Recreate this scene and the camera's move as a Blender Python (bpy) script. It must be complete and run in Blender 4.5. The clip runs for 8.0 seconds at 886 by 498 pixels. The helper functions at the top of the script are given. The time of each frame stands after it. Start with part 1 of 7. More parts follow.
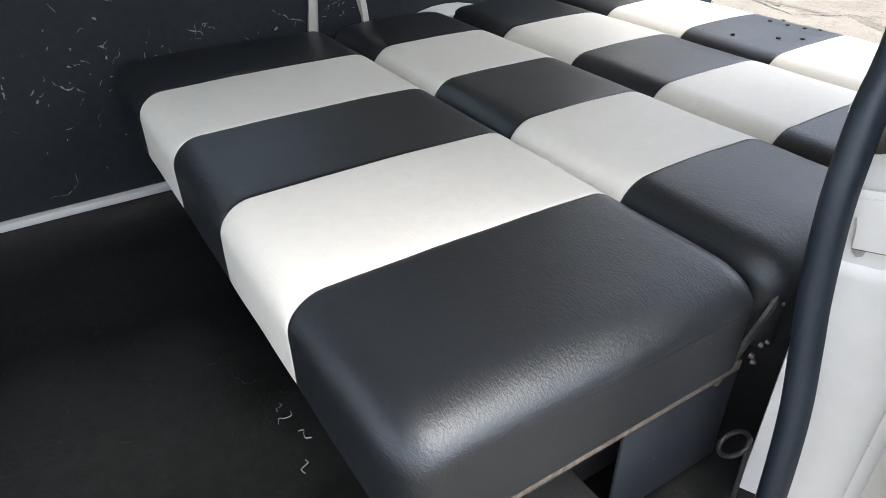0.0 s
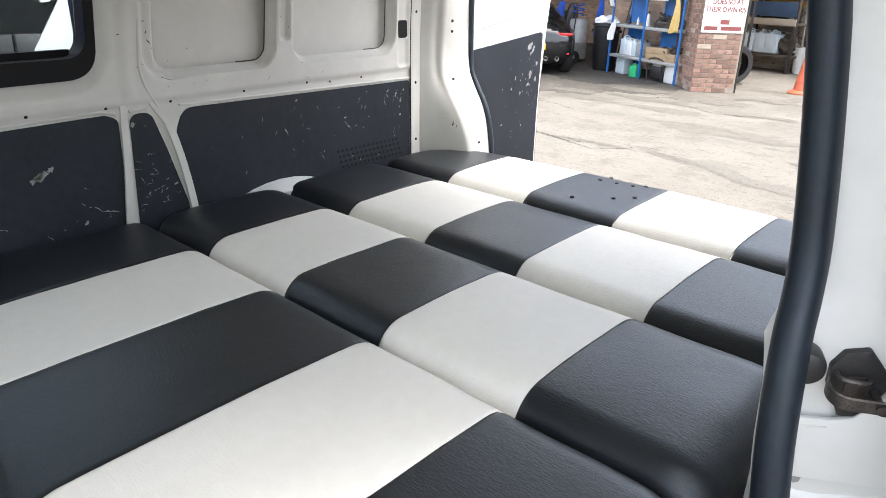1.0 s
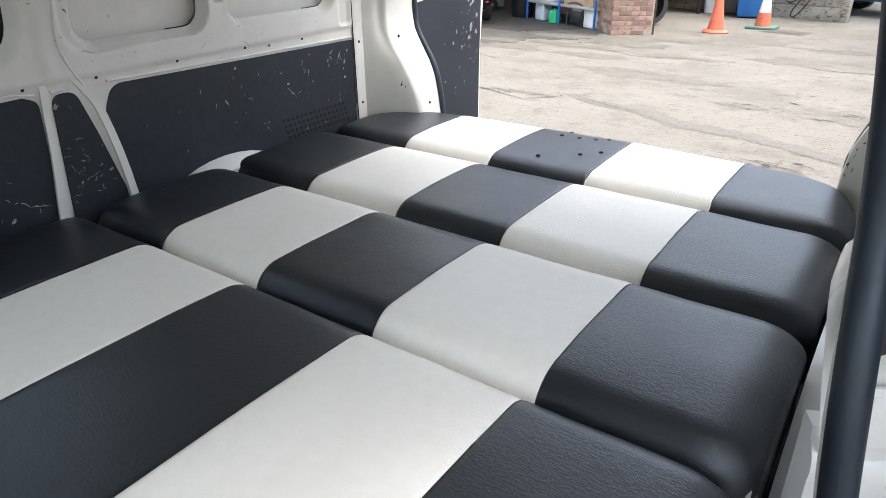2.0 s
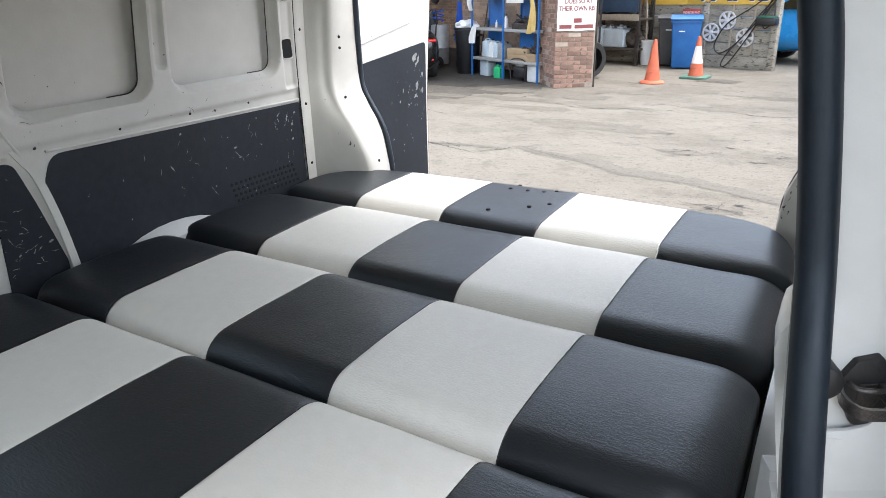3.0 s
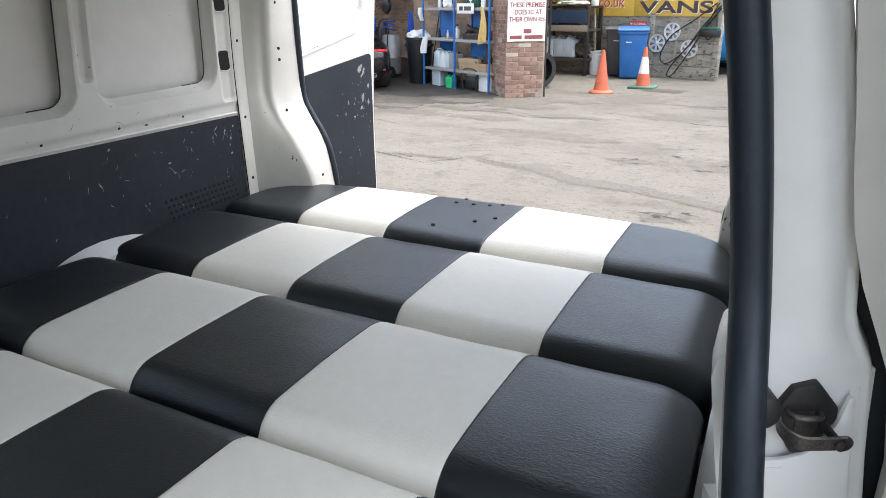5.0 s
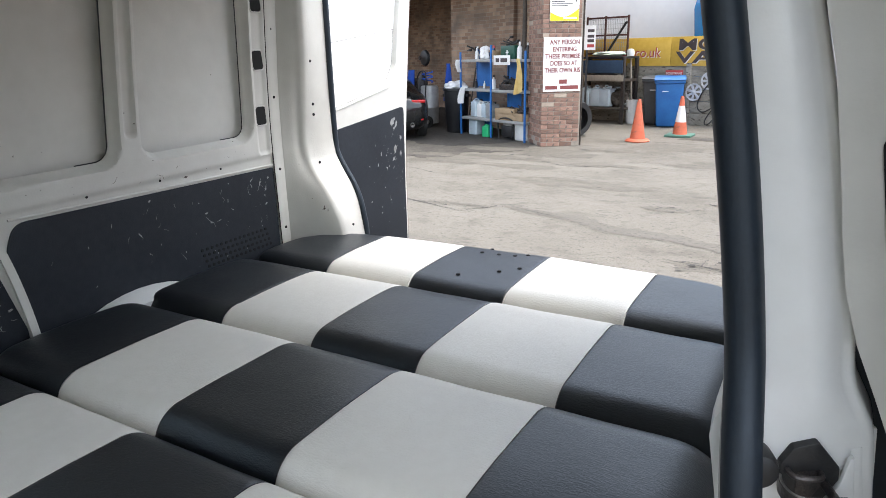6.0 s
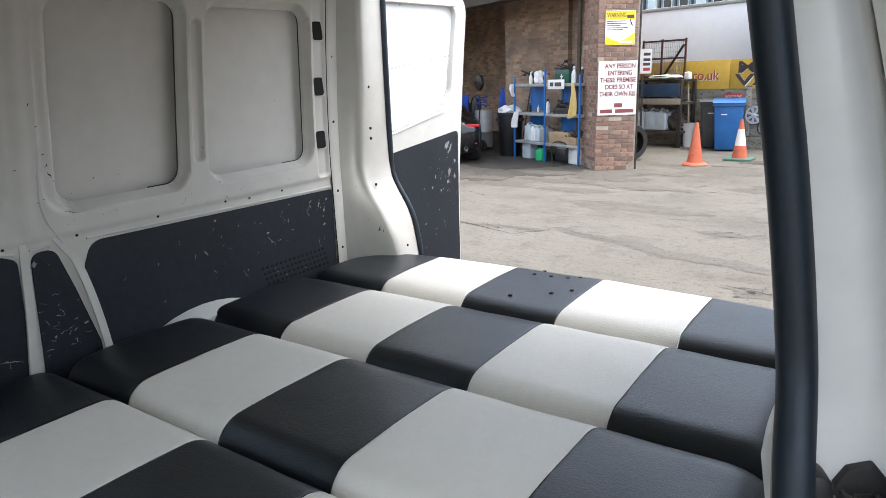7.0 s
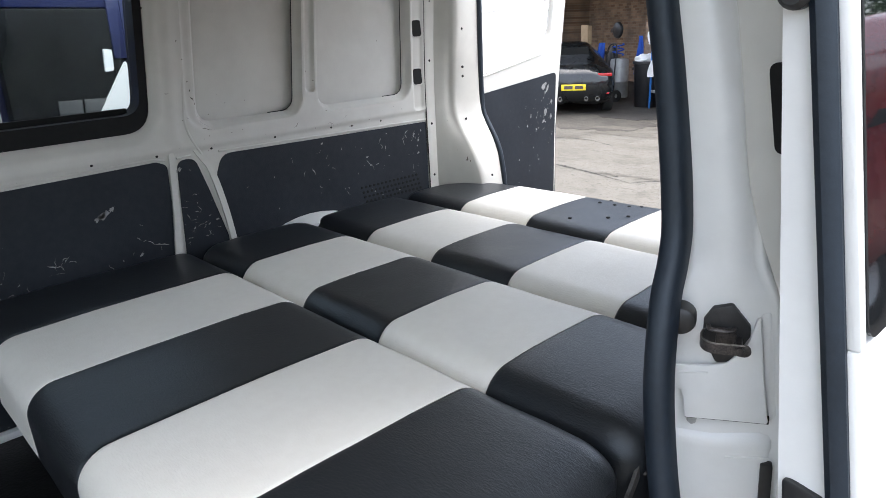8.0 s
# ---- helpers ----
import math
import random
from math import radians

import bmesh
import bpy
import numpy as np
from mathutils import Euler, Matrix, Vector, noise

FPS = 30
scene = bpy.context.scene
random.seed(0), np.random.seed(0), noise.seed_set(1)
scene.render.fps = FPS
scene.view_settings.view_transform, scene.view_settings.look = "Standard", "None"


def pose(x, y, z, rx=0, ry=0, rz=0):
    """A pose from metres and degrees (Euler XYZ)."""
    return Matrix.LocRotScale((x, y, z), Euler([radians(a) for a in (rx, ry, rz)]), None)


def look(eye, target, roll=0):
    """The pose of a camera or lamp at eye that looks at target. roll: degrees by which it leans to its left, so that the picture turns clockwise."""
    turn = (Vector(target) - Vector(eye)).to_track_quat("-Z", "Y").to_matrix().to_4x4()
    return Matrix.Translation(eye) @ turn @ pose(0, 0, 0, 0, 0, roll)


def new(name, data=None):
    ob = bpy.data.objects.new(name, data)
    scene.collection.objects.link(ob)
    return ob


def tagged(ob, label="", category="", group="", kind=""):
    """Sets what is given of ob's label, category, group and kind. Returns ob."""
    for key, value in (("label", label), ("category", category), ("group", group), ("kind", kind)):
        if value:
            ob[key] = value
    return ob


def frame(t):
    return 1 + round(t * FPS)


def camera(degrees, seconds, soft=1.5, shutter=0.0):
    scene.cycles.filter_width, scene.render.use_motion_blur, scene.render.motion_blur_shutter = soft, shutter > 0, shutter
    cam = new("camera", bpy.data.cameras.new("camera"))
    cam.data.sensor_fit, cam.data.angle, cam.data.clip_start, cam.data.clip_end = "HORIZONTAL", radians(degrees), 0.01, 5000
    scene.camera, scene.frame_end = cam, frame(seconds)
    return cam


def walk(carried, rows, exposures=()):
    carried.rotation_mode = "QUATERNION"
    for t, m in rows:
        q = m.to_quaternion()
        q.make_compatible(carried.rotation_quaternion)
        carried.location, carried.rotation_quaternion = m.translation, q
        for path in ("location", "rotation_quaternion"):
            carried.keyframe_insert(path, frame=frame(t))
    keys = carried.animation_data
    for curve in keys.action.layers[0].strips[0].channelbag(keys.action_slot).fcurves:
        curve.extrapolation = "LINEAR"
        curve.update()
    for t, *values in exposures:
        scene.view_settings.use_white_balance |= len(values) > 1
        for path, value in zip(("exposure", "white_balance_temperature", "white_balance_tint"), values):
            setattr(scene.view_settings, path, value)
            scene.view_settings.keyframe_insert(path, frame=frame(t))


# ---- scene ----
# ---- the van stands a little nose-down in a level yard ----
VAN = Matrix.Translation((0, 0, -0.2)) @ Matrix.Rotation(radians(1.5), 4, "X")
cam = camera(66.4, 8.0, soft=0.8)
PATH = [
    (0, (1.157, -0.859, 1.467), (-0.256, 0.065, 0.394), 1.1),
    (0.2, (1.126, -0.852, 1.499), (-0.323, 0.161, 0.564), 0.6),
    (0.5, (1.098, -0.806, 1.513), (-0.43, 0.228, 0.74), -0.2),
    (0.7, (1.064, -0.798, 1.52), (-0.399, 0.34, 0.771), 1.0),
    (1, (0.958, -0.776, 1.534), (-0.286, 0.61, 0.804), 1.7),
    (1.2, (0.883, -0.755, 1.533), (-0.226, 0.751, 0.825), 0.3),
    (2.3, (0.809, -0.774, 1.535), (-0.233, 0.696, 0.668), -0.3),
    (2.5, (0.81, -0.771, 1.532), (-0.209, 0.761, 0.749), -0.7),
    (3, (0.812, -0.759, 1.543), (-0.159, 0.84, 0.837), -1.0),
    (3.5, (0.818, -0.726, 1.542), (-0.125, 0.91, 0.88), -1.5),
    (4, (0.817, -0.716, 1.525), (-0.041, 0.912, 0.744), -0.5),
    (4.5, (0.814, -0.699, 1.535), (-0.024, 0.974, 0.827), -0.7),
    (4.7, (0.807, -0.697, 1.539), (-0.05, 0.971, 0.841), -0.4),
    (5.8, (0.865, -0.729, 1.566), (-0.035, 0.958, 0.978), -1.2),
    (6, (0.862, -0.709, 1.566), (-0.117, 0.946, 1.014), -1.1),
    (6.5, (0.863, -0.744, 1.567), (-0.288, 0.804, 1.04), -1.0),
    (7, (0.877, -0.737, 1.567), (-0.24, 0.851, 1.085), -1.6),
    (7.5, (1.019, -0.744, 1.553), (-0.29, 0.682, 1.049), -0.2),
    (7.8, (1.137, -0.777, 1.539), (-0.258, 0.532, 0.955), -0.2),
    (8, (1.209, -0.834, 1.535), (-0.184, 0.468, 0.931), -1.9),
]
EXPOSURES = [(0.0, 2.68, 6760, 10), (1.0, 2.75, 6720, 10), (2.5, 2.50, 6560, 9), (3.5, 2.39, 6520, 9), (4.5, 2.35, 6520, 9), (6.0, 2.20, 6500, 9), (7.0, 2.12, 6500, 9), (7.5, 2.13, 6460, 9), (8.0, 2.29, 6380, 10)]
walk(cam, [(t, look(eye, target, roll)) for t, eye, target, roll in PATH], EXPOSURES)

# ---- light: bright overcast sky ----
SUN_EL, SUN_AZ = radians(69), radians(74)
world = bpy.data.worlds.new("world")
scene.world = world
world.use_nodes = True
wn = world.node_tree
sky = wn.nodes.new("ShaderNodeTexSky")
sky.sky_type, sky.sun_disc = "NISHITA", False
sky.sun_elevation, sky.sun_rotation = SUN_EL, SUN_AZ
sky.air_density, sky.dust_density, sky.ozone_density = 1.0, 2.5, 1.0
grey = wn.nodes.new("ShaderNodeHueSaturation")
grey.inputs["Saturation"].default_value = 0.5
wn.links.new(sky.outputs[0], grey.inputs["Color"])
wn.links.new(grey.outputs[0], wn.nodes["Background"].inputs[0])
wn.nodes["Background"].inputs[1].default_value = 0.15
sun = new("sun", bpy.data.lights.new("sun", "SUN"))
sun.data.energy, sun.data.angle, sun.data.color = 0.42, radians(70), (1.0, 0.98, 0.96)
sun.matrix_world = look((0, 0, 0), (-math.sin(SUN_AZ) * math.cos(SUN_EL), -math.cos(SUN_AZ) * math.cos(SUN_EL), -math.sin(SUN_EL)))
sun.location = (6, 4, 12)


# ---- materials ----
def surface(name, low, high, rough=0.5, metal=0.0, scale=6.0, bump=0.0, bump_scale=80.0, stretch=(1, 1, 1), coat=0.0,
            specks=None, speck_scale=60.0, speck_at=0.72, per_object=0.0, rough_var=0.12):
    """Principled material: two colours mixed by noise at two scales, uneven gloss, fine relief, optional specks of dirt or wear."""
    m = bpy.data.materials.new(name)
    m.use_nodes = True
    t, n, k = m.node_tree, m.node_tree.nodes, m.node_tree.links.new
    b = n["Principled BSDF"]
    geo = n.new("ShaderNodeTexCoord")
    mp = n.new("ShaderNodeMapping")
    mp.inputs["Scale"].default_value = stretch
    k(geo.outputs["Object"], mp.inputs[0])
    big, small = n.new("ShaderNodeTexNoise"), n.new("ShaderNodeTexNoise")
    big.inputs["Scale"].default_value, big.inputs["Detail"].default_value = scale, 5
    small.inputs["Scale"].default_value, small.inputs["Detail"].default_value = scale * 11, 4
    k(mp.outputs[0], big.inputs["Vector"]), k(mp.outputs[0], small.inputs["Vector"])
    add = n.new("ShaderNodeMix")
    add.inputs[0].default_value = 0.4
    k(big.outputs[0], add.inputs[2]), k(small.outputs[0], add.inputs[3])
    ramp = n.new("ShaderNodeValToRGB")
    ramp.color_ramp.elements[0].position, ramp.color_ramp.elements[1].position = 0.35, 0.65
    ramp.color_ramp.elements[0].color, ramp.color_ramp.elements[1].color = (*low, 1), (*high, 1)
    k(add.outputs[0], ramp.inputs[0])
    out = ramp.outputs[0]
    if per_object:
        info, hsv, mul = n.new("ShaderNodeObjectInfo"), n.new("ShaderNodeHueSaturation"), n.new("ShaderNodeMapRange")
        mul.inputs[3].default_value, mul.inputs[4].default_value = 1 - per_object, 1 + per_object
        k(info.outputs["Random"], mul.inputs[0]), k(mul.outputs[0], hsv.inputs["Value"]), k(out, hsv.inputs["Color"])
        out = hsv.outputs[0]
    if specks:
        sp, cut, mix = n.new("ShaderNodeTexNoise"), n.new("ShaderNodeValToRGB"), n.new("ShaderNodeMix")
        sp.inputs["Scale"].default_value, sp.inputs["Detail"].default_value = speck_scale, 3
        cut.color_ramp.elements[0].position, cut.color_ramp.elements[1].position = speck_at, speck_at + 0.03
        mix.data_type = "RGBA"
        mix.inputs[7].default_value = (*specks, 1)
        k(mp.outputs[0], sp.inputs["Vector"]), k(sp.outputs[0], cut.inputs[0]), k(cut.outputs[0], mix.inputs[0]), k(out, mix.inputs[6])
        out = mix.outputs[2]
    k(out, b.inputs["Base Color"])
    rr = n.new("ShaderNodeMapRange")
    rr.inputs[3].default_value, rr.inputs[4].default_value = max(0.03, rough - rough_var), min(1, rough + rough_var)
    k(big.outputs[0], rr.inputs[0]), k(rr.outputs[0], b.inputs["Roughness"])
    b.inputs["Metallic"].default_value = metal
    b.inputs["Coat Weight"].default_value = coat
    if bump:
        bn, bp = n.new("ShaderNodeTexNoise"), n.new("ShaderNodeBump")
        bn.inputs["Scale"].default_value, bn.inputs["Detail"].default_value = bump_scale, 4
        bp.inputs["Strength"].default_value, bp.inputs["Distance"].default_value = bump, 0.01
        k(mp.outputs[0], bn.inputs["Vector"]), k(bn.outputs[0], bp.inputs["Height"]), k(bp.outputs[0], b.inputs["Normal"])
    return m


def leather(name, low, high, rough):
    """Leatherette: shallow creases across, pebble grain, faint mottling."""
    m = surface(name, low, high, rough, scale=4.0, rough_var=0.06)
    n, k = m.node_tree.nodes, m.node_tree.links.new
    geo, mp = n["Texture Coordinate"], n.new("ShaderNodeMapping")
    mp.inputs["Scale"].default_value = (105, 290, 290)
    k(geo.outputs["Object"], mp.inputs[0])
    crease, grain, soft = n.new("ShaderNodeTexNoise"), n.new("ShaderNodeTexVoronoi"), n.new("ShaderNodeTexNoise")
    crease.inputs["Scale"].default_value, crease.inputs["Detail"].default_value, crease.inputs["Distortion"].default_value = 1.0, 5, 0.6
    grain.feature = "DISTANCE_TO_EDGE"
    grain.inputs["Scale"].default_value = 420
    soft.inputs["Scale"].default_value, soft.inputs["Detail"].default_value = 9, 2
    k(mp.outputs[0], crease.inputs["Vector"]), k(geo.outputs["Object"], grain.inputs["Vector"]), k(geo.outputs["Object"], soft.inputs["Vector"])
    ramp = n.new("ShaderNodeValToRGB")
    ramp.color_ramp.elements[0].position, ramp.color_ramp.elements[1].position = 0.42, 0.6
    k(crease.outputs[0], ramp.inputs[0])
    b1, b2, b3 = n.new("ShaderNodeBump"), n.new("ShaderNodeBump"), n.new("ShaderNodeBump")
    for b, s, d in ((b1, 0.24, 0.0009), (b2, 0.10, 0.0005), (b3, 0.24, 0.006)):
        b.inputs["Strength"].default_value, b.inputs["Distance"].default_value = s, d
    k(ramp.outputs[0], b1.inputs["Height"]), k(grain.outputs[0], b2.inputs["Height"]), k(soft.outputs[0], b3.inputs["Height"])
    k(b3.outputs[0], b1.inputs["Normal"]), k(b1.outputs[0], b2.inputs["Normal"]), k(b2.outputs[0], n["Principled BSDF"].inputs["Normal"])
    return m


def brickwork(name, c1, c2, mortar, across=0.225, high=0.075, dirt=(0.16, 0.125, 0.10)):
    """Far brick wall: bricks of true size with recessed joints, stained in patches. Runs along local x, up z."""
    m = bpy.data.materials.new(name)
    m.use_nodes = True
    n, k = m.node_tree.nodes, m.node_tree.links.new
    b, geo, sep, com = n["Principled BSDF"], n.new("ShaderNodeTexCoord"), n.new("ShaderNodeSeparateXYZ"), n.new("ShaderNodeCombineXYZ")
    k(geo.outputs["Object"], sep.inputs[0]), k(sep.outputs[0], com.inputs[0]), k(sep.outputs[2], com.inputs[1])
    t = n.new("ShaderNodeTexBrick")
    for key, v in (("Scale", 1.0), ("Brick Width", across), ("Row Height", high), ("Mortar Size", 0.006), ("Mortar Smooth", 0.3), ("Bias", 0.0)):
        t.inputs[key].default_value = v
    t.inputs["Color1"].default_value, t.inputs["Color2"].default_value, t.inputs["Mortar"].default_value = (*c1, 1), (*c2, 1), (*mortar, 1)
    k(com.outputs[0], t.inputs["Vector"])
    noise1, ramp, mix = n.new("ShaderNodeTexNoise"), n.new("ShaderNodeValToRGB"), n.new("ShaderNodeMix")
    noise1.inputs["Scale"].default_value, noise1.inputs["Detail"].default_value = 1.6, 7
    ramp.color_ramp.elements[0].position, ramp.color_ramp.elements[1].position = 0.4, 0.72
    mix.data_type = "RGBA"
    mix.inputs[7].default_value = (*dirt, 1)
    k(geo.outputs["Object"], noise1.inputs["Vector"]), k(noise1.outputs[0], ramp.inputs[0]), k(ramp.outputs[0], mix.inputs[0])
    k(t.outputs[0], mix.inputs[6]), k(mix.outputs[2], b.inputs["Base Color"])
    bp = n.new("ShaderNodeBump")
    bp.invert = True
    bp.inputs["Strength"].default_value, bp.inputs["Distance"].default_value = 0.8, 0.01
    k(t.outputs[1], bp.inputs["Height"]), k(bp.outputs[0], b.inputs["Normal"])
    b.inputs["Roughness"].default_value = 0.9
    return m


def concrete(name, low, high, stain):
    """Old yard concrete: pale slabs, damp and oil patches, streaks, hairline cracks, grit."""
    m = bpy.data.materials.new(name)
    m.use_nodes = True
    n, k = m.node_tree.nodes, m.node_tree.links.new
    b, geo = n["Principled BSDF"], n.new("ShaderNodeTexCoord")

    def cloud(scale, detail, lo, hi, stretch=(1, 1, 1), rough=0.6):
        mp, t, r = n.new("ShaderNodeMapping"), n.new("ShaderNodeTexNoise"), n.new("ShaderNodeMapRange")
        mp.inputs["Scale"].default_value = stretch
        t.inputs["Scale"].default_value, t.inputs["Detail"].default_value, t.inputs["Roughness"].default_value = scale, detail, rough
        r.inputs[1].default_value, r.inputs[2].default_value = lo, hi
        k(geo.outputs["Object"], mp.inputs[0]), k(mp.outputs[0], t.inputs["Vector"]), k(t.outputs[0], r.inputs[0])
        return r.outputs[0]

    def blend(fac, a, colour, amount):
        mul, mix = n.new("ShaderNodeMath"), n.new("ShaderNodeMix")
        mul.operation, mul.inputs[1].default_value, mix.data_type = "MULTIPLY", amount, "RGBA"
        mix.inputs[7].default_value = (*colour, 1)
        k(fac, mul.inputs[0]), k(mul.outputs[0], mix.inputs[0]), k(a, mix.inputs[6])
        return mix.outputs[2]

    base = n.new("ShaderNodeMix")
    base.data_type = "RGBA"
    base.inputs[6].default_value, base.inputs[7].default_value = (*low, 1), (*high, 1)
    k(cloud(0.45, 8, 0.35, 0.65), base.inputs[0])
    c = base.outputs[2]
    c = blend(cloud(0.9, 12, 0.50, 0.68, (1, 1.1, 1), 0.62), c, stain, 0.6)
    c = blend(cloud(2.6, 10, 0.54, 0.66, (1, 1, 1), 0.62), c, tuple(v * 0.9 for v in stain), 0.42)
    c = blend(cloud(6.5, 9, 0.57, 0.66, (1, 1, 1), 0.65), c, tuple(v * 0.7 for v in stain), 0.4)
    c = blend(cloud(24, 6, 0.57, 0.66), c, tuple(v * 0.5 for v in stain), 0.7)
    c = blend(cloud(70, 4, 0.45, 0.72), c, tuple(v * 0.6 for v in stain), 0.6)
    c = blend(cloud(3.2, 9, 0.60, 0.65, (0.6, 1.4, 1), 0.66), c, tuple(v * 0.55 for v in stain), 0.42)
    c = blend(cloud(9, 8, 0.63, 0.67, (0.7, 1.3, 1), 0.65), c, tuple(v * 0.4 for v in stain), 0.35)
    c = blend(cloud(2.3, 9, 0.60, 0.75), c, tuple(min(1, v * 1.25) for v in high), 0.35)
    warp, add, vor, edge = n.new("ShaderNodeTexNoise"), n.new("ShaderNodeMix"), n.new("ShaderNodeTexVoronoi"), n.new("ShaderNodeMapRange")
    warp.inputs["Scale"].default_value, warp.inputs["Detail"].default_value = 1.7, 8
    add.data_type = "VECTOR"
    add.inputs[0].default_value = 0.35
    vor.feature = "DISTANCE_TO_EDGE"
    vor.inputs["Scale"].default_value = 0.55
    edge.inputs[1].default_value, edge.inputs[2].default_value, edge.inputs[3].default_value, edge.inputs[4].default_value = 0.0, 0.012, 1.0, 0.0
    k(geo.outputs["Object"], warp.inputs["Vector"]), k(geo.outputs["Object"], add.inputs[4]), k(warp.outputs[1], add.inputs[5])
    k(add.outputs[1], vor.inputs["Vector"]), k(vor.outputs[0], edge.inputs[0])
    c = blend(edge.outputs[0], c, tuple(v * 0.5 for v in stain), 0.14)
    k(c, b.inputs["Base Color"])
    bp = n.new("ShaderNodeBump")
    bp.inputs["Strength"].default_value, bp.inputs["Distance"].default_value = 0.5, 0.02
    k(cloud(9, 10, 0.2, 0.8), bp.inputs["Height"]), k(bp.outputs[0], b.inputs["Normal"])
    b.inputs["Roughness"].default_value = 0.88
    return m


def glass(name, tint, rough=0.02):
    m = bpy.data.materials.new(name)
    m.use_nodes = True
    b = m.node_tree.nodes["Principled BSDF"]
    b.inputs["Base Color"].default_value = (*tint, 1)
    b.inputs["Roughness"].default_value = rough
    b.inputs["Transmission Weight"].default_value = 1.0
    b.inputs["IOR"].default_value = 1.45
    return m


BLACK_HIDE = leather("black_leatherette", (0.0052, 0.0064, 0.0086), (0.0086, 0.0102, 0.0130), 0.40)
BLACK_HIDE.node_tree.nodes["Principled BSDF"].inputs["Specular IOR Level"].default_value = 0.68
CREAM_HIDE = leather("cream_leatherette", (0.735, 0.705, 0.635), (0.785, 0.76, 0.69), 0.44)
WHITE_PAINT = surface("van_white_paint", (0.71, 0.71, 0.69), (0.78, 0.78, 0.76), 0.32, scale=2.5, bump=0.04, bump_scale=260, coat=0.3,
                      specks=(0.30, 0.29, 0.27), speck_scale=38, speck_at=0.765)
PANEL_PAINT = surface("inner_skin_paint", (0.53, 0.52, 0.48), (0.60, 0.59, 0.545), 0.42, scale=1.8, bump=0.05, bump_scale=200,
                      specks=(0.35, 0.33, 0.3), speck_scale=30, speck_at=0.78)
BOARD = surface("dark_lining_board", (0.0108, 0.0130, 0.0172), (0.0190, 0.0222, 0.0280), 0.56, scale=5, bump=0.10, bump_scale=300,
                specks=(0.22, 0.22, 0.22), speck_scale=75, speck_at=0.755)
BOARD.node_tree.nodes["Principled BSDF"].inputs["Specular IOR Level"].default_value = 0.32
RUBBER = surface("rubber_seal", (0.006, 0.0098, 0.0165), (0.012, 0.0185, 0.0285), 0.5, scale=9, bump=0.05, bump_scale=400)
for dark in (BLACK_HIDE, BOARD, RUBBER):
    dark.node_tree.nodes["Principled BSDF"].inputs["Specular Tint"].default_value = (0.89, 0.96, 1.0, 1)
SCUFF = surface("scuffed_board", (0.17, 0.17, 0.165), (0.36, 0.36, 0.345), 0.7, scale=60)
FLOOR_MARK = surface("floor_marks", (0.035, 0.034, 0.032), (0.085, 0.082, 0.076), 0.7, scale=50)
WORN_HIDE = surface("worn_leatherette", (0.05, 0.052, 0.055), (0.12, 0.122, 0.125), 0.5, scale=50)
CHIP = surface("chipped_paint", (0.05, 0.04, 0.035), (0.12, 0.10, 0.085), 0.8, scale=40)
FLOOR_MAT = surface("black_floor_vinyl", (0.0016, 0.0019, 0.0019), (0.0135, 0.0139, 0.0132), 0.46, scale=3.5, bump=0.12, bump_scale=120,
                    specks=(0.10, 0.095, 0.085), speck_scale=55, speck_at=0.77, rough_var=0.2)
FLOOR_MAT.node_tree.nodes["Principled BSDF"].inputs["Specular IOR Level"].default_value = 0.22
BLACK_STEEL = surface("black_painted_steel", (0.010, 0.010, 0.011), (0.02, 0.02, 0.021), 0.45, scale=15, bump=0.1, bump_scale=200)
BARE_STEEL = surface("bare_steel", (0.14, 0.135, 0.13), (0.34, 0.33, 0.31), 0.4, metal=0.9, scale=30)
RUST_STEEL = surface("rusty_latch_steel", (0.022, 0.022, 0.024), (0.115, 0.100, 0.094), 0.38, metal=0.55, scale=40, bump=0.15, bump_scale=150)
PLY = surface("worn_plywood_edge", (0.03, 0.025, 0.021), (0.17, 0.14, 0.115), 0.75, scale=30, stretch=(1, 6, 1))
FRAME_RUBBER = surface("window_rubber", (0.003, 0.0035, 0.004), (0.007, 0.0075, 0.008), 0.6, scale=9)
FRAME_RUBBER.node_tree.nodes["Principled BSDF"].inputs["Specular IOR Level"].default_value = 0.25
HOLE = surface("dark_hole", (0.004, 0.004, 0.004), (0.008, 0.008, 0.008), 0.9)
PANE = glass("clear_pane", (0.78, 0.86, 0.84))
DARK_PANE = surface("dark_tinted_glass", (0.006, 0.007, 0.008), (0.01, 0.011, 0.012), 0.03, scale=1, rough_var=0.01)
YARD = concrete("yard_concrete", (0.158, 0.142, 0.115), (0.198, 0.180, 0.148), (0.100, 0.087, 0.067))
SHOP_FLOOR = concrete("shaded_oily_workshop_floor", (0.030, 0.026, 0.022), (0.068, 0.060, 0.050), (0.012, 0.0105, 0.009))
APRON = concrete("oil_stained_concrete", (0.072, 0.062, 0.049), (0.132, 0.117, 0.094), (0.038, 0.032, 0.026))
CRACK = surface("crack_dirt", (0.035, 0.032, 0.028), (0.095, 0.086, 0.073), 0.95, scale=8)
WET = surface("patched_concrete", (0.098, 0.086, 0.067), (0.158, 0.142, 0.114), 0.85, scale=7, bump=0.5, bump_scale=30, specks=(0.07, 0.06, 0.05), speck_scale=40, speck_at=0.6)
DAMP = surface("damp_concrete", (0.105, 0.093, 0.074), (0.140, 0.126, 0.102), 0.8, scale=9, bump=0.4, bump_scale=30, specks=(0.085, 0.074, 0.06), speck_scale=30, speck_at=0.58)
